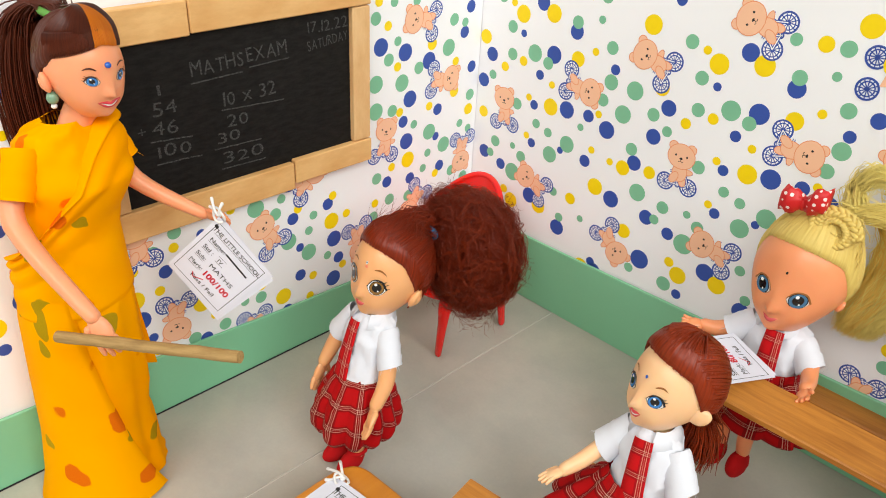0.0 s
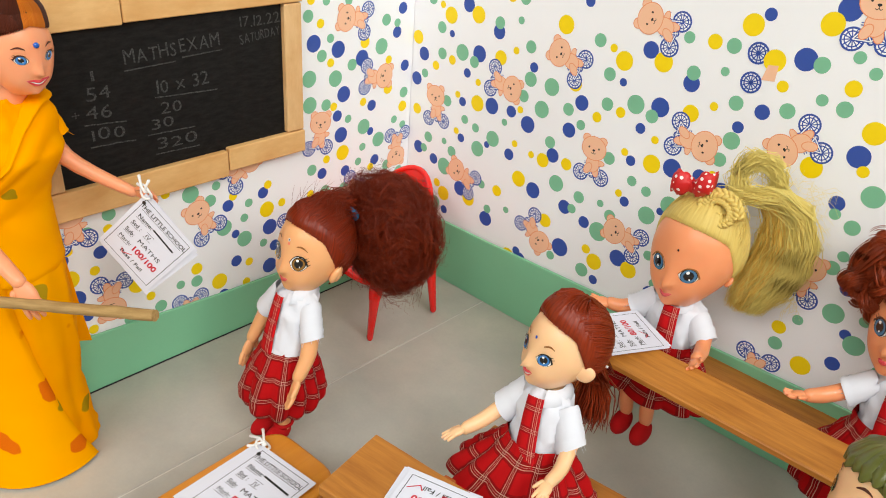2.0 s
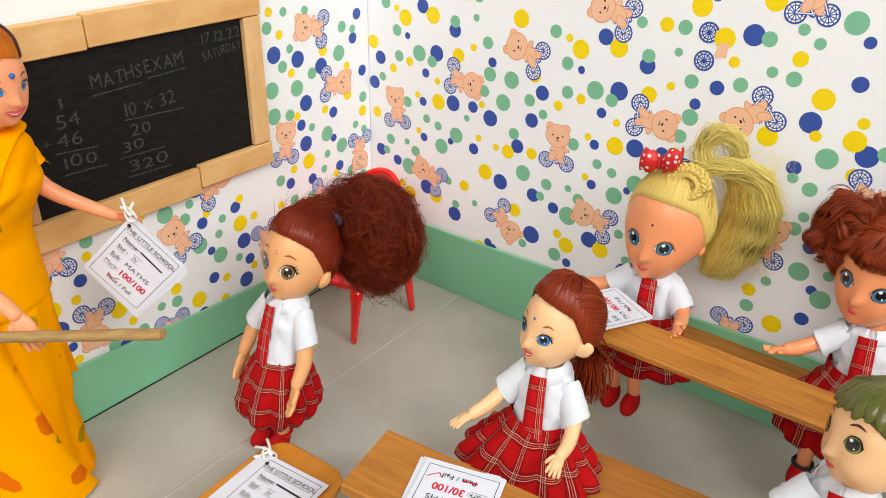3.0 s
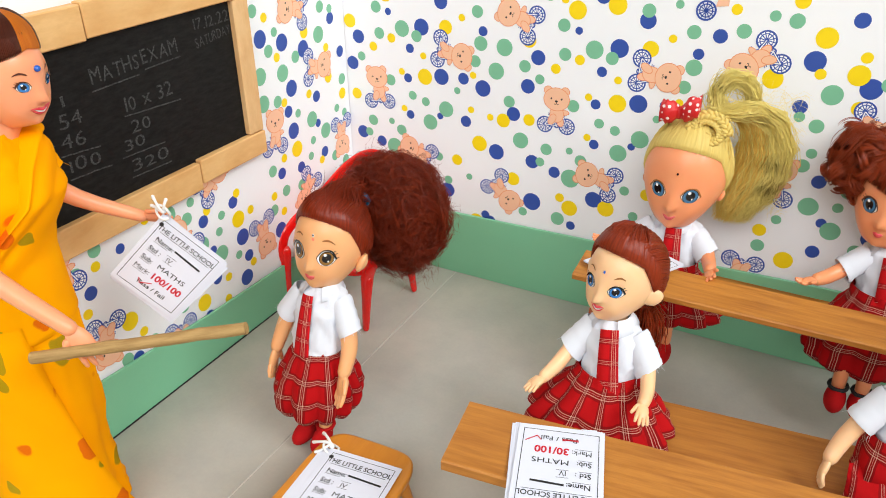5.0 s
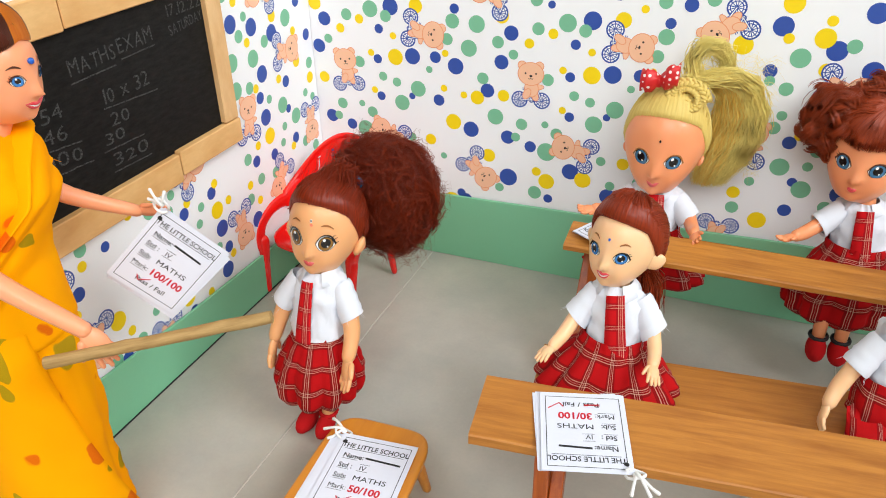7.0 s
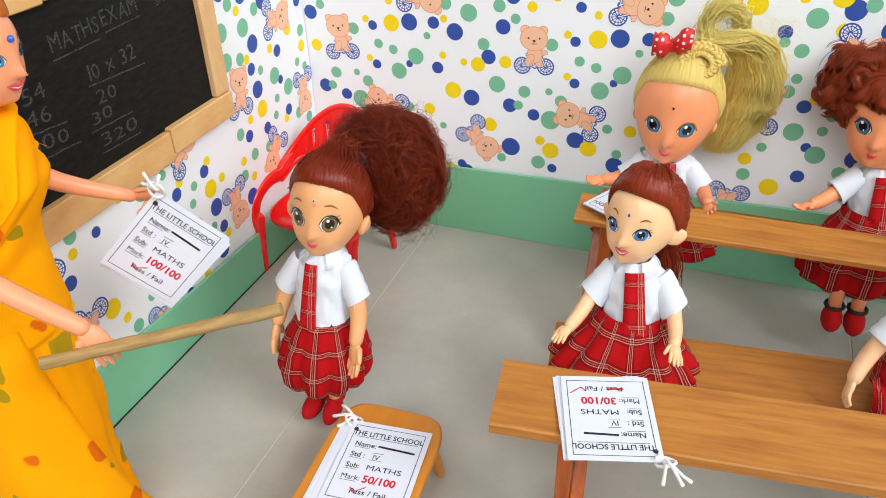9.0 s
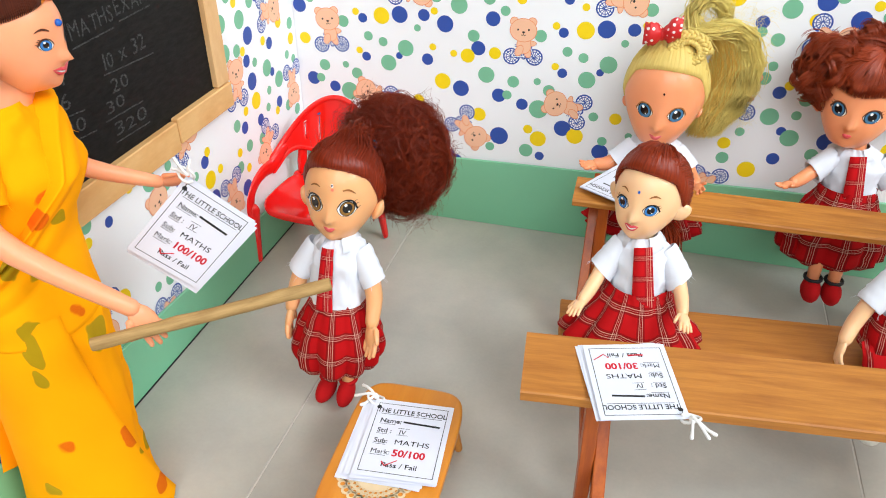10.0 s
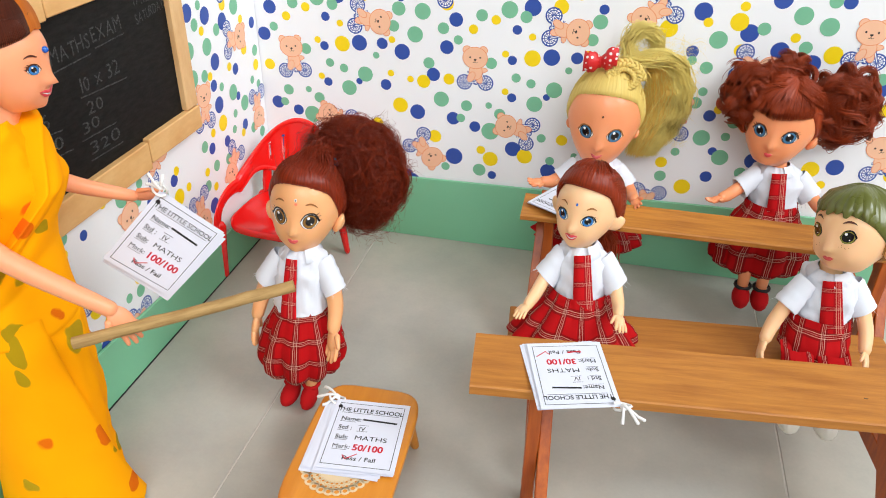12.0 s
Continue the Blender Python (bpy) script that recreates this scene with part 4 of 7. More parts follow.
report_cards(pose(0.2035, -0.3182, 0.0438, 0, 0, 6.0) @ Matrix.Scale(1.09, 4), "tied bundle of white exam report cards on the small table", "50/100", 6, 0.0185, 3, True, (-0.019, 0.0245, 0.001), 2.6, 1.3, 7.0)
report_cards(pose(0.3218, -0.2985, 0.1022, -2.2, 0, 197), "tied bundle of white exam report cards on the wooden bench", "30/100", 4, 0.0150, 11, False, (-0.019, 0.0245, 0.001), 1.3, 1.35)
report_cards(pose(0.3010, -0.0985, 0.1080, 0, 0, 150), "tied bundle of white exam report cards beside the doll's hand", "80/100", 3, 0.0150, 21)
card_x, card_y = Vector((0.64, 0.31, -0.70)).normalized(), Vector((0.627, 0.392, 0.672)).normalized()
card_z = card_x.cross(card_y).normalized()
card_y = card_z.cross(card_x)
card_m = Matrix((card_x, card_y, card_z)).transposed().to_4x4()
card_m.translation = Vector((0.0815, -0.3045, 0.1550))
report_cards(card_m, "tied bundle of white exam report cards in the doll's hand", "100/100", 4, 0.0165, 31, True, (-0.0195, 0.0255, 0.001))

# ---- dolls: each one plain mesh ----


def bell(x, w):
    return math.exp(-(x / w) ** 2)


class Head:
    """A doll's head. Its face looks along local -y; th turns to the face's right as seen, ph rises, in degrees."""

    def __init__(self, b, centre, yaw, size, skin, tilt=0.0, roll=0.0, nose=0.12, jaw=0.32, cheek=0.05, nose_at=-18.0, mouth_at=-37.0):
        self.b, self.skin, self.size = b, skin, size
        self.nose, self.jaw, self.cheek, self.nose_at, self.mouth_at = nose, jaw, cheek, nose_at, mouth_at
        self.m = Matrix.Translation(centre) @ Euler((0, 0, radians(yaw))).to_matrix().to_4x4() @ Euler((radians(tilt), radians(roll), 0)).to_matrix().to_4x4()

    def local(self, th, ph, off=0.0):
        t, p = radians(th), radians(ph)
        low = max(0.0, -math.sin(p))
        w = min(1.0, max(0.0, (math.cos(t) + 0.35) / 0.85))
        hf = max(1e-4, math.cos(p)) ** (1.0 - (0.66 * w * w * (3 - 2 * w) if p < 0 else 0.0))
        x, y, z = math.sin(t) * hf, -math.cos(t) * hf, math.sin(p)
        th = (th + 180) % 360 - 180
        front = max(0.0, -y)
        k = 1.0 + self.nose * (bell(th, 5.5) * bell(ph - self.nose_at, 5.0) + 0.30 * (bell(th - 6.5, 3.6) + bell(th + 6.5, 3.6)) * bell(ph - self.nose_at + 1.5, 3.8)) + 0.42 * self.nose * bell(th, 5.0) * bell(ph - self.nose_at - 9, 9)
        k += self.cheek * (bell(th - 34, 20) + bell(th + 34, 20)) * bell(ph + 34, 17)
        k += 0.05 * bell(th, 11) * bell(ph - self.mouth_at, 4.5) - 0.02 * bell(th, 10) * bell(ph - self.mouth_at + 8.5, 4.0)
        k += 0.07 * bell(th, 20) * bell(ph - self.mouth_at + 19, 11)
        k -= 0.035 * (bell(th - 25, 12) + bell(th + 25, 12)) * bell(ph + 3, 11)
        k += 0.03 * bell(th, 40) * bell(ph - 24, 18)
        k += off
        wx = 1.0 - self.jaw * low ** 1.6
        wy = 1.0 - (0.16 * low ** 2 if y < 0 else 0.42 * low ** 1.3)
        a, bb, c = self.size
        return Vector((x * a * wx * k, y * bb * wy * k, z * c * k))

    def at(self, th, ph, off=0.0):
        return self.m @ self.local(th, ph, off)

    def skull(self):
        rows = [[self.at(-180 + 360 * j / 56, -88 + 176 * i / 38) for j in range(56)] for i in range(39)]
        self.b.grid(rows, self.skin, True, None, True, True)

    def ears(self, ph=-14, size=0.22, th=92, out=0.16, point=1.0):
        for s in (-1, 1):
            r = self.size[2] * size
            p, q = self.at(s * th, ph, -0.02), self.at(s * (th + 4), ph + 14 * (point - 1), out)
            turn = (q - p).to_track_quat("X", "Z").to_matrix()
            if point > 1:
                self.b.ball((p + q) / 2, (r * 0.85 * point, r * 0.40, r * 0.80), self.skin, turn, 16, 12, lambda d: 1.0 - 0.18 * max(0.0, d.x) * (1 - d.z))
                continue
            self.b.ball((p + q) / 2, (r * 0.42, r * 0.72, r), self.skin, turn, 16, 12)
            self.b.ball(q, (r * 0.2, r * 0.42, r * 0.6), self.skin, turn, 10, 6)

    def spot(self, th, ph, rx, ry, mat, layer, low=1.0, lean=0.0, n=22):
        """An oval laid on the face; low flattens its lower half."""
        c, s = math.cos(radians(lean)), math.sin(radians(lean))
        rows = []
        for k in (1.0, 0.66, 0.33, 0.02):
            row = []
            for i in range(n):
                t = 2 * math.pi * i / n
                u, v = rx * k * math.cos(t), ry * k * math.sin(t) * (low if math.sin(t) < 0 else 1.0)
                row.append(self.at(th + u * c - v * s, ph + u * s + v * c, 0.006 + 0.005 * layer))
            rows.append(row)
        self.b.grid(rows, mat)

    def stroke(self, pts, mat, layer):
        """pts: th, ph, half width."""
        up, dn = [], []
        for i, (th, ph, w) in enumerate(pts):
            a, c = pts[max(i - 1, 0)], pts[min(i + 1, len(pts) - 1)]
            d = Vector((c[0] - a[0], c[1] - a[1])).normalized()
            up.append(self.at(th - d.y * w, ph + d.x * w, 0.006 + 0.005 * layer))
            dn.append(self.at(th + d.y * w, ph - d.x * w, 0.006 + 0.005 * layer))
        self.b.grid([dn, up], mat, False)

    def eye(self, side, th, ph, w, h, iris, gaze=0.0, iris_r=0.9, lash=EYE_DARK, flick=3, pupil=0.58, line=1.0):
        """An almond eye: dark rim, white, iris and pupil cut by the lids, and an upper lash line."""
        cth = th * side
        asp = 1.06 * self.size[2] / self.size[0]

        def upper(u):
            return h * max(0.0, 1 - abs(u / w) ** 2.9)

        def lower(u):
            return -0.80 * h * max(0.0, 1 - abs(u / w) ** 3.0)

        def put(u, v, layer):
            return self.at(cth + u, ph + v + side * u * 0.10, 0.005 + 0.0045 * layer)

        def fill(pts, mat, layer):
            n = len(pts)
            cu, cv = sum(p[0] for p in pts) / n, sum(p[1] for p in pts) / n
            self.b.grid([[put(cu + (u - cu) * k, cv + (v - cv) * k, layer) for u, v in pts] for k in (1.0, 0.7, 0.35, 0.03)], mat)

        def almond(g):
            pts = []
            for i in range(32):
                t = 2 * math.pi * i / 32
                u = w * math.cos(t)
                pts.append((u + g * math.cos(t), (upper(u) + g * 0.8) if math.sin(t) >= 0 else (lower(u) - g * 0.5)))
            return pts

        def disc(cu, cv, r, n=26):
            pts = []
            for i in range(n):
                t = 2 * math.pi * i / n
                u, v = cu + r * asp * math.cos(t), cv + r * math.sin(t)
                u = max(-w * 0.98, min(w * 0.98, u))
                pts.append((u, max(lower(u) * 0.98, min(upper(u) * 0.98, v))))
            return pts

        fill(almond(0.8 * line), lash, 0)
        fill(almond(0.0), EYE_WHITE, 1)
        r = h * iris_r
        fill(disc(gaze, h * 0.06, r), EYE_DARK, 2)
        fill(disc(gaze, h * 0.04, r * 0.90), iris, 3)
        fill(disc(gaze, h * 0.10, r * pupil), EYE_DARK, 4)
        # two white dots paint the eye's highlights over iris and pupil
        fill(disc(gaze - r * 0.30, h * 0.10 + r * 0.42, r * 0.20, 12), EYE_WHITE, 5)
        fill(disc(gaze + r * 0.34, h * 0.06 - r * 0.36, r * 0.10, 10), EYE_WHITE, 5)
        arc = []
        for i in range(13):
            u = w * (-1.03 + 2.10 * i / 12)
            arc.append((cth + side * u, ph + upper(min(w, max(-w, u))) + 0.4 + u * 0.10, (0.30 + 0.95 * (i / 12) ** 0.8) * line))
        self.stroke(arc, lash, 5.5)
        for k in range(flick):
            u = w * (0.62 + 0.19 * k)
            x, y = cth + side * u, ph + upper(min(u, w)) + 0.6 + u * 0.10
            self.stroke([(x, y, 0.55), (x + side * w * 0.14, y + h * 0.18, 0.40), (x + side * w * 0.34, y + h * 0.30, 0.10)], lash, 5.5)

    def brow(self, side, th, ph, w, mat, rise=2.5, lean=0.0):
        self.stroke([(side * (th + w * (i / 6 - 0.5)), ph + rise * math.sin(math.pi * i / 6) + lean * (i / 6 - 0.5), 0.35 + 0.75 * math.sin(math.pi * min(1, (i + 0.6) / 6.5))) for i in range(7)], mat, 2)

    def mouth(self, w, h, mat, smile=2.0, teeth=False):
        """Two full lips, with a line or a row of teeth between."""
        ph = self.mouth_at
        gap = h * 0.22 if teeth else 0.0
        for size, sgn in ((0.75, 1), (1.0, -1)):
            rows = [[], [], [], []]
            for i in range(15):
                u = i / 7 - 1
                curve = smile * u * u
                bow = (1 - abs(u) ** 2.2)
                dip = 1.0 - (0.30 * bell(u, 0.18) if sgn > 0 else 0.0)
                inner = ph + curve + sgn * gap * bow
                for row, k, off in zip(rows, (0.0, 0.35, 0.75, 1.0), (0.004, 0.022, 0.020, 0.002)):
                    row.append(self.at(u * w, inner + sgn * h * size * bow * dip * k, 0.004 + off * (0.35 + 0.65 * bow)))
            self.b.grid(rows if sgn > 0 else rows[::-1], mat, False)
        if teeth:
            self.stroke([(u * w * 0.86, ph + smile * u * u, gap * (1 - u * u) + 0.1) for u in (-1, -0.7, -0.35, 0, 0.35, 0.7, 1)], EYE_WHITE, 0.2)
        else:
            self.stroke([(u * w, ph + smile * u * u, 0.28) for u in (-1, -0.5, 0, 0.5, 1)], BLUSH, 1.2)

    def comb(self, line, pole_th, pole_ph, count, r, mat, seed, off=0.15, span=175, lift=None, part_at=None):
        """Strands combed from the hair line over the skull to one pole."""
        rnd = random.Random(seed)

        def unit(th, ph):
            t, p = radians(th), radians(ph)
            return Vector((math.sin(t) * math.cos(p), -math.cos(t) * math.cos(p), math.sin(p)))

        pole = unit(pole_th, pole_ph)
        for k in range(count):
            th = -span + 2 * span * (k + rnd.random()) / count
            a = unit(th, line(th) + rnd.uniform(-1.5, 2.5))
            ang = math.acos(max(-1, min(1, a.dot(pole))))
            if ang < 0.1:
                continue
            pts = []
            n = 10
            w0 = rnd.uniform(-0.015, 0.02)
            for i in range(n + 1):
                f = i / n
                d = (a * math.sin((1 - f) * ang) + pole * math.sin(f * ang)) / math.sin(ang)
                d.normalize()
                ph, t2 = math.degrees(math.asin(max(-1, min(1, d.z)))), math.degrees(math.atan2(d.x, -d.y))
                o = 0.012 + (off - 0.012) * min(1, f * 5) + w0 * min(1, f * 4) + (lift(t2, ph) if lift else 0.0)
                pts.append(self.at(t2, ph, o))
            strand(self.b, pts, r * rnd.uniform(0.7, 1.3), mat, k * 0.0013)

    def cap(self, line, thick, mat, ridge=0.010, n=120, rows=14, lift=None):
        """Hair over the skull from the hair line up; line(th) gives its ph."""
        grid = []
        for i in range(rows + 2):
            row = []
            for j in range(n):
                th = -180 + 360 * j / n
                p0 = line(th)
                s = max(0, i - 1) / rows
                ph = p0 + (89.5 - p0) * s
                full = thick * (1 - (1 - min(1, s * 5)) ** 2) + (lift(th, ph) if lift else 0.0)
                groove = ridge * (math.sin(th * 0.9 + 3 * noise1(th * 0.05)) * 0.4 + noise1(th * 0.42, s * 1.5)) * min(1, s * 6 + 0.3)
                row.append(self.at(th, ph, (-0.03 if i == 0 else 0.022) + (full + groove if i else 0)))
            grid.append(row)
        r = self.size[0]
        self.b.grid(grid, mat, True, lambda i, j: (j / n * r * 6.3, i / rows * r * 1.5), False, True)


def reshape(b, start, centre, scale, lean=0.0, shift=(0, 0, 0)):
    """Scales what was built since start about a centre and leans it back (+y) with height."""
    c = Vector(centre)
    for i in range(start, len(b.v)):
        p = Vector(b.v[i]) - c
        p = Vector((p.x * scale[0], p.y * scale[1] + lean * p.z, p.z * scale[2]))
        b.v[i] = tuple(c + p + Vector(shift))


def strand(b, pts, r, mat, seed=0.0):
    """A thin three-sided lock of hair."""
    rows = []
    pts = [Vector(p) for p in pts]
    for i, p in enumerate(pts):
        t = (pts[min(i + 1, len(pts) - 1)] - pts[max(i - 1, 0)]).normalized()
        s = t.cross(Vector((0.31, 0.22, 0.92)))
        s = s.normalized() if s.length > 1e-4 else Vector((1, 0, 0))
        u = s.cross(t)
        k = r * (1.0 if i < len(pts) - 1 else 0.3)
        rows.append([p + (s * math.cos(a) + u * math.sin(a)) * k for a in (0, 2.094, 4.189)])
    b.grid(rows, mat, True, lambda i, j: (seed + j * 0.0006, i * 0.004))


def smoothed(pts, k=4):
    """The same way with rounded bends."""
    pts = [Vector(p) for p in pts]
    fine = []
    for i in range(len(pts) - 1):
        p0, p1, p2, p3 = pts[max(i - 1, 0)], pts[i], pts[i + 1], pts[min(i + 2, len(pts) - 1)]
        for q in range(k):
            f = q / k
            fine.append(0.5 * ((2 * p1) + (p2 - p0) * f + (2 * p0 - 5 * p1 + 4 * p2 - p3) * f * f + (3 * p1 - p0 - 3 * p2 + p3) * f ** 3))
    return fine + [pts[-1]]


def lock(b, pts, radii, mat, n=8, flat=0.6):
    b.tube(pts, radii, mat, n, flat)


def braid(b, path, r, mat, turns=5, n=26):
    """Three plaited strands along a path."""
    pts = [Vector(p) for p in path]

    def along(s):
        s *= len(pts) - 1
        i = min(int(s), len(pts) - 2)
        f = s - i
        p0, p1, p2, p3 = pts[max(i - 1, 0)], pts[i], pts[i + 1], pts[min(i + 2, len(pts) - 1)]
        return 0.5 * ((2 * p1) + (p2 - p0) * f + (2 * p0 - 5 * p1 + 4 * p2 - p3) * f * f + (3 * p1 - p0 - 3 * p2 + p3) * f ** 3)

    for k in range(3):
        line = []
        for i in range(n + 1):
            s = i / n
            p, t = along(s), (along(min(1, s + 0.02)) - along(max(0, s - 0.02))).normalized()
            side = t.cross(Vector((0.1, -0.8, 0.6))).normalized()
            up = side.cross(t)
            a = 2 * math.pi * (turns * s + k / 3)
            line.append(p + side * math.sin(a) * r * 0.9 + up * math.sin(2 * a) * r * 0.45)
        b.tube(line, [r * 0.62 * (0.75 + 0.25 * math.sin(math.pi * min(1, i / n + 0.2))) for i in range(n + 1)], mat, 7)


def hand(b, wrist, way, palm, size, mat, spread=1.0, curl=0.25, slim=1.0):
    """A small hand: a palm, four fingers and a thumb. palm is the way the palm faces."""
    w, way, palm = Vector(wrist), Vector(way).normalized(), Vector(palm)
    palm = (palm - way * palm.dot(way)).normalized()
    side = way.cross(palm)
    turn = Matrix((side, way, palm)).transposed()
    b.ball(w + way * size * 0.42, (size * 0.34 * (0.4 + 0.6 * slim), size * 0.50, size * 0.17 * slim), mat, turn, 14, 8)
    for k in range(4):
        u = (k - 1.5) / 1.5
        base = w + way * size * (0.72 - 0.06 * u * u) + side * u * size * 0.25 * (0.3 + 0.7 * slim)
        d = (way + side * u * 0.16 * spread).normalized()
        ln = size * (0.50 - 0.08 * abs(u + 0.2))
        b.tube([base, base + d * ln * 0.5 + palm * ln * curl * 0.35, base + d * ln * (1 - 0.3 * curl) + palm * ln * curl], [size * 0.105 * slim, size * 0.098 * slim, size * 0.075 * slim], mat, 8)
    base = w + way * size * 0.22 - side * size * 0.26
    d = (way * 0.75 - side * 0.55 * spread + palm * 0.3).normalized()
    b.tube([base, base + d * size * 0.22, base + d * size * 0.42 + way * size * 0.05], [size * 0.13 * slim, size * 0.11 * slim, size * 0.08 * slim], mat, 8)


def limb(b, pts, radii, mat, n=12):
    """A smooth limb through a few joints."""
    pts = [Vector(p) for p in pts]
    fine, rr = [], []
    for i in range(len(pts) - 1):
        p0, p1, p2, p3 = pts[max(i - 1, 0)], pts[i], pts[i + 1], pts[min(i + 2, len(pts) - 1)]
        for k in range(5):
            f = k / 5
            fine.append(0.5 * ((2 * p1) + (p2 - p0) * f + (2 * p0 - 5 * p1 + 4 * p2 - p3) * f * f + (3 * p1 - p0 - 3 * p2 + p3) * f ** 3))
            rr.append(radii[i] * (1 - f) + radii[i + 1] * f)
    fine.append(pts[-1])
    rr.append(radii[-1])
    b.tube(fine, rr, mat, n)


def cloth_rings(b, rings, mat, n=72, fold=None, wrinkle=0.0006, yaw=0.0, seed=0.0, close=False, sub=4):
    """rings: centre x, y, z and radii rx, ry from top to bottom; fold(angle, s) swells the radius."""
    rows, vs = [], [0.0]
    fine = []
    for i in range(len(rings) - 1):
        for k in range(sub):
            f = k / sub
            f2 = f * f * (3 - 2 * f) * 0.35 + f * 0.65
            fine.append(tuple(a * (1 - f2) + c * f2 for a, c in zip(rings[i], rings[i + 1])))
    fine.append(rings[-1])
    mean = sum((r[3] + r[4]) / 2 for r in rings) / len(rings)
    cy, sy = math.cos(radians(yaw)), math.sin(radians(yaw))
    for i, (x, y, z, rx, ry) in enumerate(fine):
        s = i / (len(fine) - 1)
        row = []
        for j in range(n):
            a = 2 * math.pi * j / n
            k = 1.0 + (fold(a, s) if fold else 0.0)
            w = wrinkle * (noise1(math.cos(a) * 2.4 + seed, math.sin(a) * 2.4, z * 160) + 0.5 * noise1(math.cos(a) * 6 + seed, math.sin(a) * 6, z * 420))
            px, py = rx * k * math.cos(a) + w * math.cos(a), ry * k * math.sin(a) + w * math.sin(a)
            row.append(Vector((x + px * cy - py * sy, y + px * sy + py * cy, z + (0.4 * w))))
        rows.append(row)
        if i:
            vs.append(vs[-1] + math.hypot(fine[i][2] - fine[i - 1][2], fine[i][3] - fine[i - 1][3]))
    b.grid(rows, mat, True, lambda i, j: (2 * math.pi * mean * j / n, vs[i]), close, close)


def tie(b, top, bottom, face, w0, w1, knot=True, lift=0.0):
    """A flat check tie from the collar down; face is the way the chest looks."""
    top, bottom, face = Vector(top), Vector(bottom), Vector(face).normalized()
    d = (bottom - top).normalized()
    side = d.cross(face).normalized()
    n = 8
    rows = []
    for i in range(n + 1):
        s = i / n
        p = top.lerp(bottom, s) + face * (0.0028 + lift * math.sin(math.pi * s) + 0.0005 * noise1(s * 4, top.x * 90))
        w = w0 + (w1 - w0) * s
        rows.append([p - side * w - face * 0.0012, p - side * w, p - side * w * 0.3 + face * 0.0006, p + side * w * 0.3 + face * 0.0006, p + side * w, p + side * w - face * 0.0012])
    ln = (bottom - top).length
    b.grid(rows, PLAID_TIE, False, lambda i, j: (j * w1 * 0.4 + 0.001, i * ln / n))
    if knot:
        b.ball(top + face * 0.0030, (w0 * 1.0, 0.0020, 0.0026), PLAID_TIE, Matrix((side, face, -d)).transposed(), 10, 6)


def collar(b, neck, yaw, r, mat, flap=0.0075):
    """Two soft collar flaps round the neck."""
    x, y, z = neck
    for s in (-1, 1):
        rows = []
        for i in range(9):
            a = radians(yaw - 90) + s * radians(34 + 126 * i / 8)
            dx, dy = math.cos(a), math.sin(a)
            drop = flap * (1.0 - 0.45 * i / 8)
            rows.append([Vector((x + dx * r, y + dy * r, z + 0.0012)), Vector((x + dx * (r + 0.0018), y + dy * (r + 0.0018), z + 0.0006)), Vector((x + dx * (r + 0.0030 + drop * 0.55), y + dy * (r + 0.003 + drop * 0.55), z - drop * 0.62)), Vector((x + dx * (r + 0.0022 + drop * 0.55), y + dy * (r + 0.0022 + drop * 0.55), z - drop * 0.70))])
        b.grid(rows, mat, False)


def sleeve(b, shoulder, out, r0, r1, mat, seed=0.0):
    """A short open sleeve."""
    p, q = Vector(shoulder), Vector(out)
    n = 10
    path = [p.lerp(q, i / n) + Vector((0.0004 * noise1(i * 0.8, seed), 0.0004 * noise1(i * 0.8, seed + 5), 0)) for i in range(n + 1)]
    rad = [r0 * 0.9] + [r0 + (r1 - r0) * i / n + 0.0008 * noise1(i * 0.95, seed) for i in range(1, n + 1)]
    b.tube(path, rad, mat, 18, 0.92, (0, 1, 0.2), False)
    b.tube([path[-1], path[-1].lerp(path[-2], 0.5)], [rad[-1], rad[-1] * 0.75], mat, 18, 0.92, (0, 1, 0.2), False)
    # frayed threads at the hem
    rnd = random.Random(int(seed * 10) + 5)
    d = (q - p).normalized()
    for k in range(6):
        a = Vector((rnd.uniform(-1, 1), rnd.uniform(-1, 1), rnd.uniform(-1, 1)))
        a = (a - d * a.dot(d)).normalized()
        s = q + a * r1 * 0.95
        strand(b, [s, s + d * 0.0015 + a * 0.0006, s + d * rnd.uniform(0.002, 0.004) + a * 0.0018], 0.00013, mat)


def end_doll(b, origin, label, name="doll", category="doll", group="school dolls"):
    o = Vector(origin)
    b.v = [tuple(Vector(p) - o) for p in b.v]
    return thing(name, label, category, Matrix.Translation(o), group, "", b)


def hairline(front, temple, side, nape, peak=0.0):
    """Hair line as ph by th: across the brow, down before the ear, behind it to the nape."""

    def line(th):
        t = abs((th + 180) % 360 - 180)
        if t < 60:
            return front + (temple - front) * (t / 60) ** 2.4 + peak * bell(t, 14)
        if t < 88:
            return temple + (side - temple) * ((t - 60) / 28)
        if t < 104:
            return side + (-8 - side) * ((t - 88) / 16) ** 2
        return -8 + (nape + 8) * min(1, (t - 104) / 30)

    return line


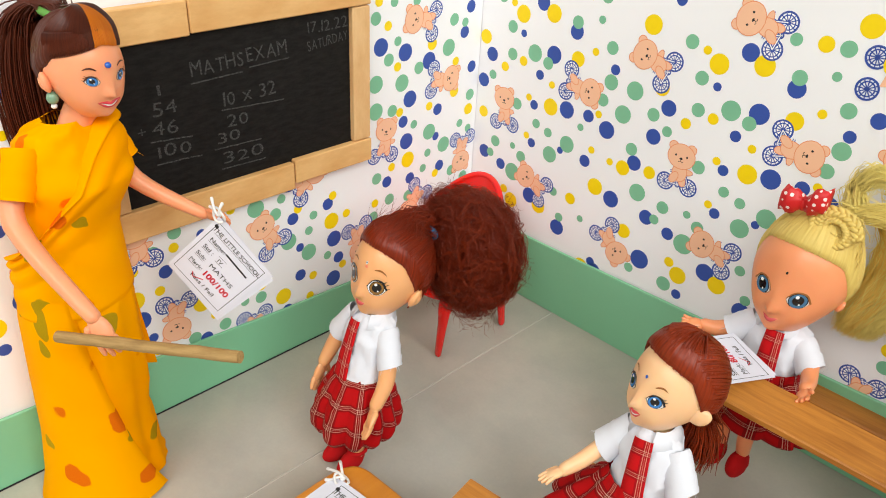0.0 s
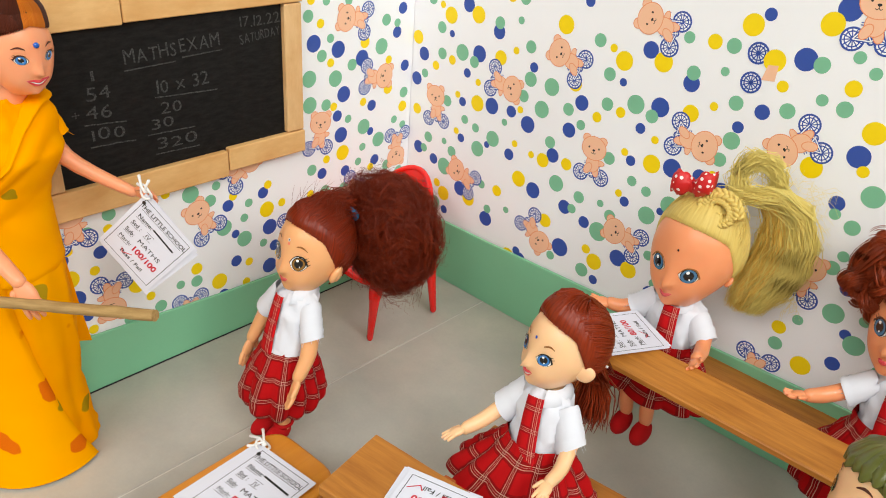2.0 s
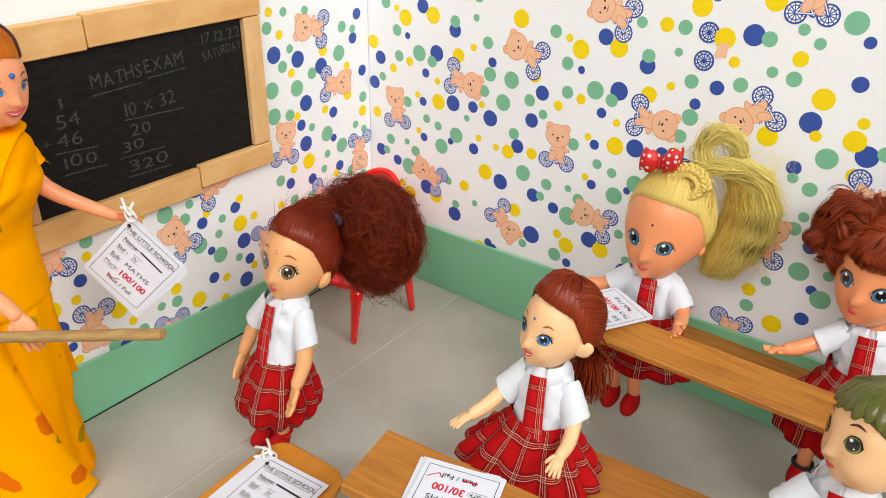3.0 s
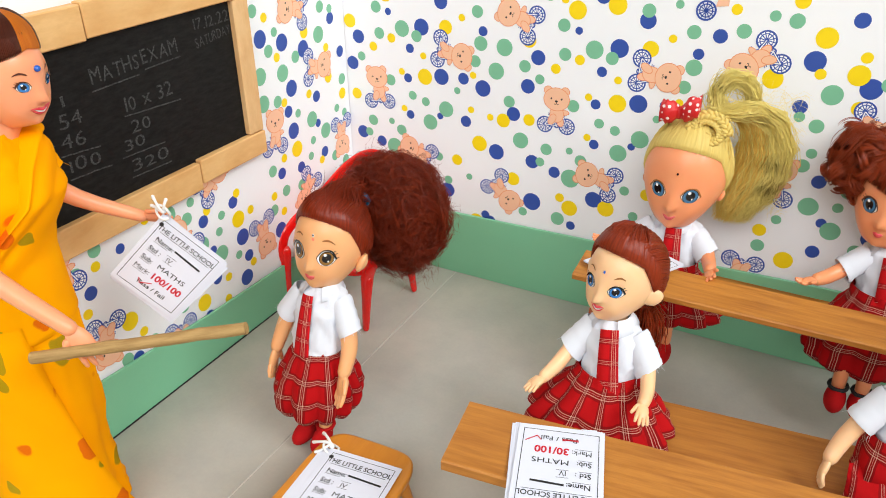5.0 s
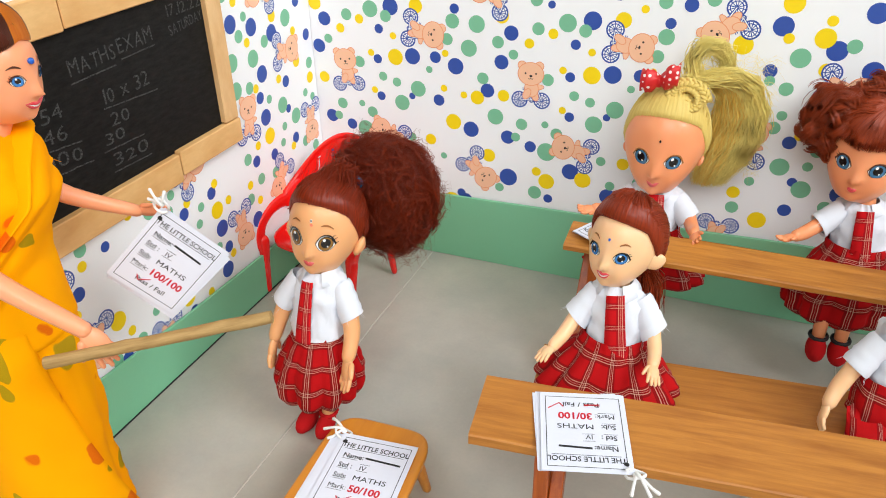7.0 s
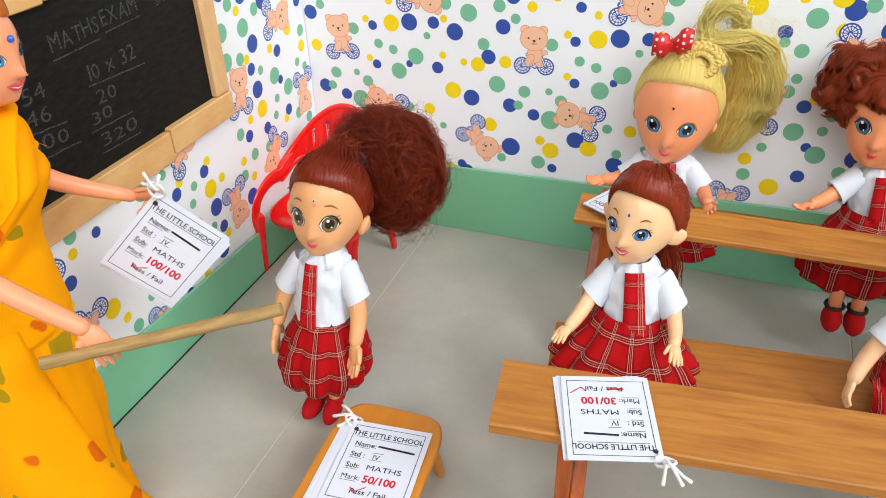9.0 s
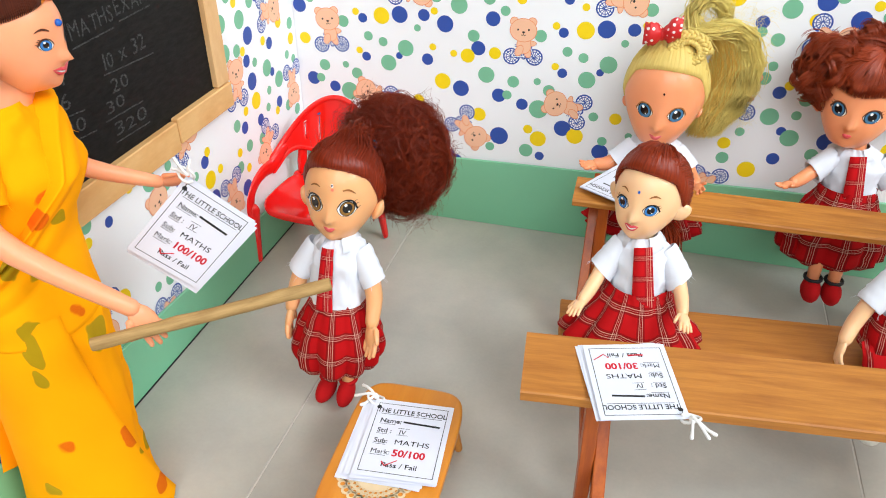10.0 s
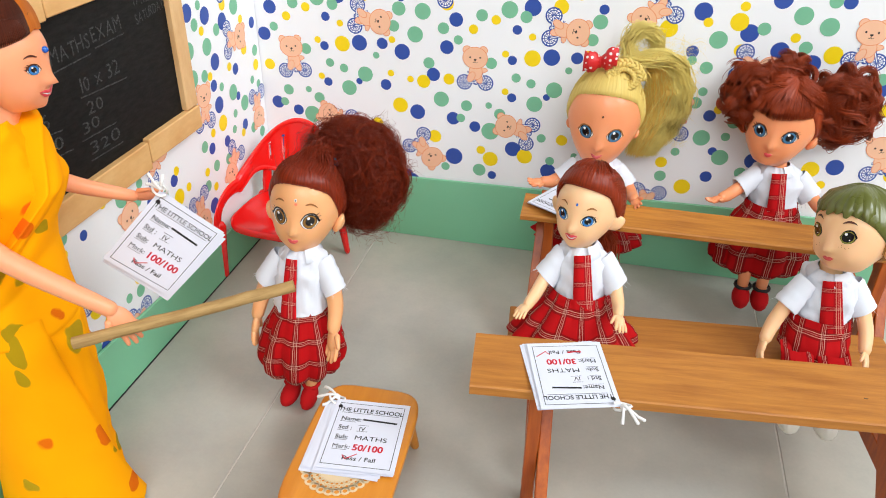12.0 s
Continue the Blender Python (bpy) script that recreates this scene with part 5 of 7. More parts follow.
def puff(b, centre, radii, root, count, mat, seed, rough=0.5, core=0.86, r=0.00024, over=1.10, lumps=1.0):
    """A frizzy mass of hair: a lumpy core, many fine wavy strands that sweep over it from the root, and flyaways."""
    rnd = random.Random(seed)
    c, root, rad = Vector(centre), Vector(root), Vector(radii)

    def lump(d):
        return 1.0 + lumps * (0.22 * noise1(d.x * 1.5 + seed, d.y * 1.5, d.z * 1.5) + 0.16 * noise1(d.x * 3.4, d.y * 3.4 + seed, d.z * 3.4))

    b.ball(c, tuple(v * core for v in radii), mat, None, 40, 28, lambda d: lump(d) + 0.07 * noise1(d.x * 9, d.y * 9 + seed, d.z * 9))
    pole = (root - c).normalized()

    def on(d, k):
        return c + Vector((d.x * rad.x, d.y * rad.y, d.z * rad.z)) * k * lump(d)

    for k in range(count):
        d = Vector((rnd.gauss(0, 1), rnd.gauss(0, 1), rnd.gauss(0, 1))).normalized()
        sweep = (d - pole * d.dot(pole))
        sweep = (sweep.normalized() if sweep.length > 0.01 else d.orthogonal()) - pole * 0.5
        jit = Vector((rnd.gauss(0, 1), rnd.gauss(0, 1), rnd.gauss(0, 1))) * 0.45 * rough
        way = (sweep + jit).normalized()
        fly = rnd.random() < 0.10
        level = rnd.uniform(1.0, over) if fly else rnd.uniform(core - 0.02, 1.0)
        span = rnd.uniform(0.35, 0.9)
        ph = rnd.uniform(0, 6.28)
        side = d.cross(way)
        pts = []
        for i in range(8):
            f = i / 7
            q = (d + way * span * (f - 0.4) + side * 0.07 * rough * math.sin(f * 9 + ph)).normalized()
            pts.append(on(q, level + 0.03 * rough * math.sin(f * 7 + ph * 2) + (0.11 * rough * f * f if fly else 0)))
        strand(b, pts, r * (0.7 if fly else rnd.uniform(0.7, 1.4)), mat, rnd.random() * 0.05)


def waves(b, centre, radii, root, count, mat, seed, per=22, wide=0.0022, r=0.00042, wave=0.22):
    """Broad glossy waved locks that run from the root over an oval mass and curl under."""
    rnd = random.Random(seed)
    c, rad = Vector(centre), Vector(radii)
    pole = (Vector(root) - c).normalized()
    for k in range(count):
        e = Vector((rnd.gauss(0, 1), rnd.gauss(0, 1), rnd.gauss(0, 1))) - pole * 1.3
        e.normalize()
        ang = math.acos(max(-1, min(1, pole.dot(e))))
        side = pole.cross(e).normalized()
        ph, level = rnd.uniform(0, 6.28), rnd.uniform(0.90, 1.06)
        line = []
        n = 13
        for i in range(n):
            f = i / (n - 1)
            g = 0.10 + f * 1.15
            d = (pole * math.sin((1 - g) * ang) + e * math.sin(g * ang)) / max(0.15, math.sin(ang))
            d = (d + side * wave * math.sin(f * 6.5 + ph)).normalized()
            k2 = level + 0.07 * math.sin(f * 8 + ph) - 0.30 * max(0, f - 0.75)
            line.append((c + Vector((d.x * rad.x, d.y * rad.y, d.z * rad.z)) * k2, d))
        for q in range(per):
            u, lift = rnd.gauss(0, 0.5) * wide, abs(rnd.gauss(0, 0.35)) * wide
            pts = []
            for i, (p, d) in enumerate(line):
                t = (line[min(i + 1, n - 1)][0] - line[max(i - 1, 0)][0]).normalized()
                pts.append(p + d.cross(t) * u * (1.0 + 0.3 * math.sin(i * 0.9 + ph)) + d * (lift - 0.25 * abs(u)))
            strand(b, pts, r, mat, k * 0.011 + q * 0.0012)


def curls(b, centre, radii, count, mat, seed, coil=0.0045, turns=1.8, run=0.9, per=24, wide=0.0016, r=0.0002, level=(0.72, 1.02), n=22):
    """Springy locks, each a bundle of strands wound round an axis that wanders over an oval mass."""
    rnd = random.Random(seed)
    c, rad = Vector(centre), Vector(radii)
    for k in range(count):
        d = Vector((rnd.gauss(0, 1), rnd.gauss(0, 1), rnd.gauss(0, 1))).normalized()
        way = (d.orthogonal() * rnd.gauss(0, 1) + d.cross(d.orthogonal()) * rnd.gauss(0, 1)).normalized()
        lv, ph, spin = rnd.uniform(*level), rnd.uniform(0, 6.28), rnd.choice((-1, 1)) * turns * rnd.uniform(0.7, 1.3)
        length, size = run * rnd.uniform(0.6, 1.2), coil * rnd.uniform(0.6, 1.3)
        bundle = [(rnd.gauss(0, 0.5) * wide, rnd.gauss(0, 0.35) * wide, rnd.uniform(-0.25, 0.25)) for _ in range(per)]
        lines = [[] for _ in bundle]
        for i in range(n):
            f = i / (n - 1)
            q = (d + way * length * (f - 0.5)).normalized()
            p = c + Vector((q.x * rad.x, q.y * rad.y, q.z * rad.z)) * lv
            side = q.cross(way).normalized()
            for line, (u, w, lag) in zip(lines, bundle):
                t = ph + 6.28 * spin * f + lag
                line.append(p + (side * math.cos(t) + q * math.sin(t)) * (size + w) + way * u)
        for j, line in enumerate(lines):
            strand(b, line, r, mat, k * 0.013 + j * 0.0011)


# -- girl who stands before the lady with the stick --


def standing_girl():
    b = Build()
    x, y = 0.1345, -0.2450
    h = Head(b, (0.1335, -0.2105, 0.1410), 3, (0.0250, 0.0252, 0.0306), SKIN_PEACH, -13, 5, 0.17, 0.40, 0.065, -24, -39)
    h.skull()
    h.ears(-16, 0.24, 90)
    for s in (-1, 1):
        h.eye(s, 26, -9, 14.4, 10.6, EYE_BROWN, 0.5, 0.84, EYE_DARK, 3, 0.62)
        h.brow(s, 27, 11, 19, BROW, 2.5, -2)
    h.mouth(11.5, 4.2, LIP, 2.6)
    h.spot(1.5, 16, 2.0, 2.0, EYE_WHITE, 2, n=14)
    h.spot(1.5, 16, 1.2, 1.2, EYE_DARK, 3, n=12)
    h.spot(2.5, 11.5, 2.4, 1.6, BLUSH, 1, n=14)
    line = hairline(35, 24, -8, -40)
    h.cap(line, 0.08, HAIR_RED, 0.016, 150, 14, lambda th, ph: 0.03 * bell(ph - 50, 26))
    h.comb(line, 168, 34, 520, 0.00042, HAIR_RED, 71, 0.105, 178, lambda th, ph: 0.03 * bell(ph - 50, 26))
    knot = Vector((0.1375, -0.1810, 0.1600))
    rnd = random.Random(4)
    for k in range(150):
        th, ph = rnd.uniform(80, 280), rnd.uniform(-30, 80)
        p = h.at(th, ph, 0.14)
        q = h.at(180 + (th - 180) * 0.5, ph * 0.6 + 6, 0.17)
        strand(b, [p, q, knot.lerp(q, 0.35), knot + Vector((rnd.gauss(0, 0.002), 0.002, rnd.gauss(0, 0.002)))], 0.0005, HAIR_RED, k * 0.001)
    for k in range(420):
        th, ph = rnd.uniform(-75, 110), rnd.uniform(44, 86)
        p, q = h.at(th, ph, 0.12), h.at(150 + rnd.gauss(0, 16), 66 + rnd.gauss(0, 9), 0.22 + abs(rnd.gauss(0, 0.12)))
        strand(b, [p, p.lerp(q, 0.5) + Vector((0, 0, 0.0018 + abs(rnd.gauss(0, 0.0016)))), q, knot + Vector((rnd.gauss(0, 0.004), 0.004, rnd.gauss(0.003, 0.004)))], 0.00036, HAIR_RED, k * 0.001)
    b.tube([knot + Vector((0.0035 + 0.0062 * math.cos(t), -0.0075 + 0.0030 * math.cos(t) - 0.004 * math.sin(t), 0.003 + 0.0058 * math.sin(t))) for t in (i * 0.42 for i in range(16))], 0.0021, BLUE_TIE, 8)
    puff(b, (0.1525, -0.1545, 0.1395), (0.0355, 0.0275, 0.0390), knot, 5600, HAIR_RED, 12, 1.7, 0.72, 0.00014, 1.14, 1.1)
    puff(b, (0.1430, -0.1610, 0.1600), (0.0240, 0.0190, 0.0180), knot, 2600, HAIR_RED, 13, 1.5, 0.60, 0.00012, 1.34, 1.2)
    waves(b, (0.1525, -0.1545, 0.1400), (0.0340, 0.0260, 0.0380), knot, 60, HAIR_RED, 17, 16, 0.0046, 0.00010, 0.34)
    curls(b, (0.1525, -0.1545, 0.1405), (0.0365, 0.0285, 0.0405), 700, HAIR_RED, 19, 0.0018, 1.3, 1.2, 8, 0.0030, 0.00013, (0.74, 1.07), 18)
    curls(b, (0.1440, -0.1600, 0.1610), (0.0260, 0.0205, 0.0200), 320, HAIR_RED, 20, 0.0018, 1.1, 1.2, 7, 0.0030, 0.00010, (0.70, 1.18), 18)
    curls(b, (0.1525, -0.1545, 0.1405), (0.0365, 0.0285, 0.0405), 220, HAIR_COPPER, 21, 0.0020, 1.2, 1.1, 6, 0.0030, 0.00013, (0.92, 1.12), 18)
    for k in range(150):
        p = h.at(rnd.uniform(-70, 150), rnd.uniform(40, 85), 0.13)
        d = Vector((rnd.gauss(0, 1), rnd.gauss(0.6, 1), abs(rnd.gauss(0, 1)))).normalized() * rnd.uniform(0.004, 0.014)
        strand(b, [p, p + d * 0.5 + Vector((0, 0.003, 0.001)), p + d + Vector((0, 0.007, 0.0))], 0.00011, HAIR_RED)
    reshape(b, 0, (0.1335, -0.2105, 0.1410), (0.95, 0.97, 1.0), 0.0, (-0.0020, -0.0045, 0.0010))
    start = len(b.v)
    limb(b, [(x, y + 0.008, 0.128), (x, y + 0.004, 0.112)], [0.0075, 0.0085], SKIN_PEACH)
    cloth_rings(b, [(x, y + 0.004, 0.1195, 0.0095, 0.0090), (x, y + 0.003, 0.1150, 0.0190, 0.0125), (x, y + 0.001, 0.1050, 0.0215, 0.0140), (x, y, 0.0920, 0.0195, 0.0140), (x, y - 0.001, 0.0810, 0.0205, 0.0160), (x, y - 0.001, 0.0780, 0.0210, 0.0165)], SHIRT, 72, None, 0.0023, 0, 1.0)
    collar(b, (x, y + 0.003, 0.1195), 0, 0.0092, SHIRT, 0.0085)
    tie(b, (x - 0.002, y - 0.0095, 0.1170), (x - 0.003, y - 0.0155, 0.0765), (0, -1, 0.12), 0.0042, 0.0062, False, 0.001)
    sleeve(b, (x - 0.016, y + 0.002, 0.1120), (x - 0.0290, y - 0.002, 0.0925), 0.0082, 0.0090, SHIRT, 1.1)
    sleeve(b, (x + 0.016, y + 0.002, 0.1120), (x + 0.0285, y - 0.002, 0.0925), 0.0082, 0.0090, SHIRT, 2.1)
    limb(b, [(x - 0.026, y - 0.002, 0.096), (x - 0.0305, y - 0.004, 0.083), (x - 0.0330, y - 0.009, 0.0700)], [0.0064, 0.0060, 0.0048], SKIN_PEACH)
    hand(b, (x - 0.0330, y - 0.0090, 0.0700), (-0.1, -0.25, -1), (0.9, 0.2, 0), 0.0180, SKIN_PEACH, 1.0, 0.25)
    limb(b, [(x + 0.026, y - 0.002, 0.096), (x + 0.0300, y - 0.005, 0.083), (x + 0.0310, y - 0.012, 0.0700)], [0.0064, 0.0060, 0.0048], SKIN_PEACH)
    hand(b, (x + 0.0310, y - 0.0120, 0.0700), (0.05, -0.30, -1), (-0.5, -0.9, 0), 0.0180, SKIN_PEACH, 1.2, 0.25)
    cloth_rings(b, [(x, y - 0.001, 0.0830, 0.0180, 0.0142), (x, y - 0.001, 0.0790, 0.0184, 0.0146), (x, y - 0.001, 0.0700, 0.0232, 0.0196), (x, y - 0.001, 0.0580, 0.0285, 0.0245), (x, y, 0.0460, 0.0312, 0.0275), (x, y, 0.0370, 0.0296, 0.0268), (x, y, 0.0320, 0.0262, 0.0240), (x, y, 0.0330, 0.0215, 0.0195)], PLAID, 132, lambda a, s: 0.05 * min(1, s * 2) + 0.24 * (abs(math.sin(5.5 * a + 0.8 * math.sin(2 * a))) - 0.55) * min(1, s * 1.6) ** 1.1, 0.0012, 0, 2.0)
    for s in (-1, 1):
        limb(b, [(x + s * 0.0075, y, 0.036), (x + s * 0.0076, y - 0.001, 0.020), (x + s * 0.0078, y - 0.001, 0.010)], [0.0058, 0.0052, 0.0048], SKIN_PEACH)
        b.ball((x + s * 0.0080, y - 0.0060, 0.0082), (0.0066, 0.0125, 0.0086), RED_FELT, Euler((0, 0, s * 0.1)).to_matrix(), 18, 10, lambda d: 1.0 - 0.25 * max(0, -d.z) ** 2)
        b.tube([(x + s * 0.0078 + 0.0062 * math.cos(t), y - 0.001 + 0.0066 * math.sin(t), 0.0160) for t in (i * 0.5236 for i in range(13))], 0.0014, RED_FELT, 7)
    reshape(b, start, (x, y, 0), (0.89, 0.95, 0.985), 0.17, (-0.0020, -0.0070, 0.0))
    return end_doll(b, (x, y, 0), "standing schoolgirl doll with frizzy auburn ponytail and red check skirt")


standing_girl()

# -- girl on the front bench --


def front_girl():
    b = Build()
    x, y = 0.3170, -0.1960
    h = Head(b, (0.3167, -0.1770, 0.1440), -19, (0.0202, 0.0222, 0.0262), SKIN_PALE, -13, 2, 0.20, 0.44, 0.07, -23, -38)
    h.skull()
    h.ears(-12, 0.25, 88, 0.12, 1.3)
    for s in (-1, 1):
        h.eye(s, 26, -8, 12.8, 8.0, EYE_BRIGHT, -0.5, 0.92, EYE_DARK, 2, 0.60)
        h.brow(s, 27, 9, 17, BROW, 2.6, 2)
    h.mouth(15, 5.2, LIP_RED, 4.5, True)
    h.spot(0, 12, 2.0, 2.0, GEM, 2, n=14)
    line = hairline(37, 28, -4, -42, 0)
    quiff = lambda th, ph: 0.17 * bell(ph - 58, 18) * bell(th, 70) + 0.08 * bell(ph - 30, 40) * min(1.0, abs(th) / 90)
    h.cap(line, 0.07, HAIR_COPPER, 0.018, 150, 14, quiff)
    h.comb(line, 178, -4, 620, 0.00036, HAIR_COPPER, 72, 0.09, 176, quiff)
    rnd = random.Random(8)
    for k in range(260):
        th = rnd.uniform(-55, 60)
        rise = 0.22 + 0.10 * rnd.random() * bell(th, 45)
        pts = [h.at(th, line(th) + 1, 0.03), h.at(th * 0.95, 52, 0.12 + rise * 0.4), h.at(th * 0.95, 64, rise * 0.92), h.at(th * 1.1 + 8 * rnd.gauss(0, 0.5), 77, rise * 0.80), h.at(th * 1.6 + 4, 84, 0.15), h.at(180 - th, 70, 0.10)]
        strand(b, pts, 0.00034, HAIR_COPPER, k * 0.0019)
    for k in range(17):
        th = -66 + 132 * k / 16 + rnd.uniform(-2, 2)
        rise = 0.20 + 0.10 * bell(th, 50) + rnd.uniform(-0.03, 0.04)
        for q in range(34):
            u, w = rnd.gauss(0, 2.2), rnd.uniform(-0.03, 0.02)
            lift = rise + w - 0.012 * abs(u)
            pts = [h.at(th + u, line(th + u), 0.02), h.at(th + u, line(th) + 9, 0.10 + w), h.at((th + u) * 0.98, 58, lift), h.at((th + u) * 1.05, 72, lift * 0.98), h.at((th + u) * 1.5, 82, lift * 0.80), h.at(180 - th * 0.8 - u, 66, 0.13), h.at(178, 20, 0.12)]
            strand(b, pts, 0.00032, HAIR_COPPER, k * 0.017 + q * 0.0009)
    root = h.at(170, -22, 0.10)
    tail = [root, root + Vector((0.004, 0.003, -0.008)), Vector((0.3262, -0.1570, 0.1190)), Vector((0.3280, -0.1560, 0.1080)), Vector((0.3275, -0.1570, 0.0970)), Vector((0.3255, -0.1580, 0.0880))]
    for k in range(320):
        o = Vector((rnd.gauss(0, 0.0038), rnd.gauss(0, 0.0034), 0))
        strand(b, [p + o * (0.9 if i != 2 else 0.55) * (1.0 + 0.25 * max(0, i - 2)) + Vector((0.0012 * math.sin(i * 1.3 + k), 0, 0)) for i, p in enumerate(tail)], 0.00042, HAIR_COPPER, k * 0.001)
    b.tube([(0.3262 + 0.0052 * math.cos(t), -0.1570 + 0.0052 * math.sin(t), 0.1180) for t in (i * 0.5236 for i in range(13))], 0.0022, HAIR_COPPER, 7)
    start = len(b.v)
    limb(b, [(0.3135, -0.1840, 0.1260), (x - 0.001, y + 0.006, 0.1130)], [0.0066, 0.0074], SKIN_PALE)
    cloth_rings(b, [(x - 0.001, y + 0.004, 0.1200, 0.0095, 0.0090), (x - 0.001, y + 0.003, 0.1155, 0.0185, 0.0125), (x, y + 0.001, 0.1060, 0.0205, 0.0140), (x, y, 0.0950, 0.0200, 0.0145), (x, y - 0.001, 0.0850, 0.0195, 0.0150)], SHIRT, 72, None, 0.0023, -10, 3.0)
    collar(b, (x - 0.001, y + 0.003, 0.1200), -12, 0.0092, SHIRT, 0.0085)
    tie(b, (x - 0.0005, y - 0.0095, 0.1180), (x + 0.0065, y - 0.0175, 0.0810), (-0.1, -1, 0.15), 0.0062, 0.0080, False, 0.001)
    sleeve(b, (x - 0.015, y + 0.002, 0.1125), (x - 0.0275, y - 0.005, 0.0960), 0.0080, 0.0098, SHIRT, 3.1)
    sleeve(b, (x + 0.015, y + 0.001, 0.1125), (x + 0.0280, y - 0.004, 0.0955), 0.0080, 0.0098, SHIRT, 4.1)
    limb(b, [(x - 0.026, y - 0.004, 0.0990), (x - 0.0320, y - 0.018, 0.0915), (x - 0.0365, y - 0.030, 0.0890)], [0.0052, 0.0048, 0.0038], SKIN_PALE)
    hand(b, (x - 0.0365, y - 0.0300, 0.0890), (-0.35, -0.9, -0.1), (0.2, 0.1, -1), 0.0125, SKIN_PALE, 1.2, 0.15)
    limb(b, [(x + 0.0265, y - 0.003, 0.0990), (x + 0.0310, y - 0.016, 0.0910), (x + 0.0320, y - 0.028, 0.0900)], [0.0052, 0.0048, 0.0038], SKIN_PALE)
    hand(b, (x + 0.0320, y - 0.0280, 0.0900), (0.25, -1, -0.15), (-0.3, 0.1, -1), 0.0125, SKIN_PALE, 1.2, 0.15)
    cloth_rings(b, [(x, y - 0.001, 0.0905, 0.0214, 0.0172), (x, y - 0.002, 0.0865, 0.0220, 0.0180), (x, y - 0.004, 0.0790, 0.0265, 0.0225), (x, y - 0.006, 0.0690, 0.0350, 0.0300), (x, y - 0.007, 0.0610, 0.0405, 0.0345), (x, y - 0.007, 0.0565, 0.0420, 0.0360), (x, y - 0.007, 0.0560, 0.0330, 0.0280)], PLAID, 132, lambda a, s: 0.17 * min(1, s * 1.6) + 0.22 * (abs(math.sin(5.5 * a + 1.0 * math.sin(2 * a))) - 0.55) * min(1, s * 1.6) ** 1.1, 0.0018, 0, 4.0)
    reshape(b, start, (x, y, 0.0560), (0.84, 0.92, 1.03), 0.13, (0.001, 0, 0))
    reshape(b, 0, (0, 0, 0), (1, 1, 1), 0.0, (0.0, -0.0120, 0.0085))
    return end_doll(b, (x, y, 0.055), "seated schoolgirl doll with swept-back copper hair on the front bench")


front_girl()

# -- blond girl at the bench by the wall --


def blond_girl():
    b = Build()
    x, y = 0.3160, -0.0500
    h = Head(b, (0.3168, -0.0405, 0.1545), -2, (0.0288, 0.0285, 0.0376), SKIN_TAN, -11, 3, 0.19, 0.42, 0.05, -30, -46)
    h.skull()
    h.ears(-16, 0.11, 94, 0.05)
    for s in (-1, 1):
        h.eye(s, 24, -15, 13.0, 8.2, EYE_BLUE, 0, 0.96, BROW, 0, 0.58, 0.8)
    h.mouth(12.5, 3.4, LIP, 3.2)
    h.spot(0, 6, 1.3, 1.3, EYE_DARK, 2, n=12)
    line = hairline(31, 24, -8, -38)
    h.cap(line, 0.05, HAIR_BLOND, 0.014, 170, 14, lambda th, ph: 0.03 * bell(ph - 60, 20) + 0.07 * bell(ph - 62, 22) * bell(th - 35, 45))
    h.comb(line, 150, 62, 460, 0.00042, HAIR_BLOND, 73, 0.07, 178, lambda th, ph: 0.03 * bell(ph - 60, 20))
    # a plait coiled on the crown
    top = h.at(20, 54, 0.12)
    rnd = random.Random(13)
    coil = []
    for i in range(34):
        t = i * 0.36
        k = 1.0 - 0.055 * t
        coil.append(top + Vector((0.0135 * k * math.cos(t) + 0.003, 0.002 + 0.0035 * k * math.sin(t), 0.0105 * k * math.sin(t) - 0.0012 * math.cos(t))))
    for k in range(50):
        o = Vector((rnd.gauss(0, 1), rnd.gauss(0.4, 0.8), rnd.gauss(0, 1))) * 0.0015
        ph = 0.9 * (k % 3)
        strand(b, [p + o + Vector((0.0011 * math.sin(i * 1.9 + ph), -0.0010 * math.cos(i * 1.9 + ph), 0.0011 * math.cos(i * 1.9 + ph))) for i, p in enumerate(coil)], 0.00030, HAIR_BLOND, k * 0.002)
    braid(b, [p + Vector((0, -0.0012, 0.0006)) for p in coil[::2]], 0.0025, HAIR_BLOND, 13, 110)
    # plait that loops up behind, and the long loose tail
    root = Vector((0.3300, -0.0320, 0.1980))
    rnd = random.Random(14)
    loop = [root, Vector((0.3260, -0.0300, 0.2110)), Vector((0.3330, -0.0270, 0.2215)), Vector((0.3440, -0.0245, 0.2200)), Vector((0.3500, -0.0225, 0.2090)), Vector((0.3490, -0.0220, 0.1960))]
    outer = [Vector((0.3270, -0.0350, 0.1960)), Vector((0.3400, -0.0345, 0.2010)), Vector((0.3560, -0.0310, 0.2040)), Vector((0.3700, -0.0250, 0.1950)), Vector((0.3775, -0.0220, 0.1770)), Vector((0.3770, -0.0220, 0.1560))]
    for path, wide, count in ((loop, 0.0032, 420), (outer, 0.0030, 380)):
        for k in range(count):
            o = Vector((rnd.gauss(0, 1), rnd.gauss(0, 0.7), rnd.gauss(0, 1))) * wide
            tw = rnd.uniform(0, 6.28)
            fine = []
            for i in range(len(path) - 1):
                for f in (0.0, 0.5):
                    fine.append(path[i].lerp(path[i + 1], f))
            fine.append(path[-1])
            strand(b, [p + o * (0.75 + 0.35 * math.sin(i * 1.1 + tw)) + Vector((0, 0, 0.0011 * math.sin(i * 1.7 + tw))) for i, p in enumerate(fine)], 0.00024, HAIR_GOLD, k * 0.001)
    braid(b, [outer[0], outer[1], outer[2], outer[3]], 0.0026, HAIR_BLOND, 6, 40)
    rnd = random.Random(15)
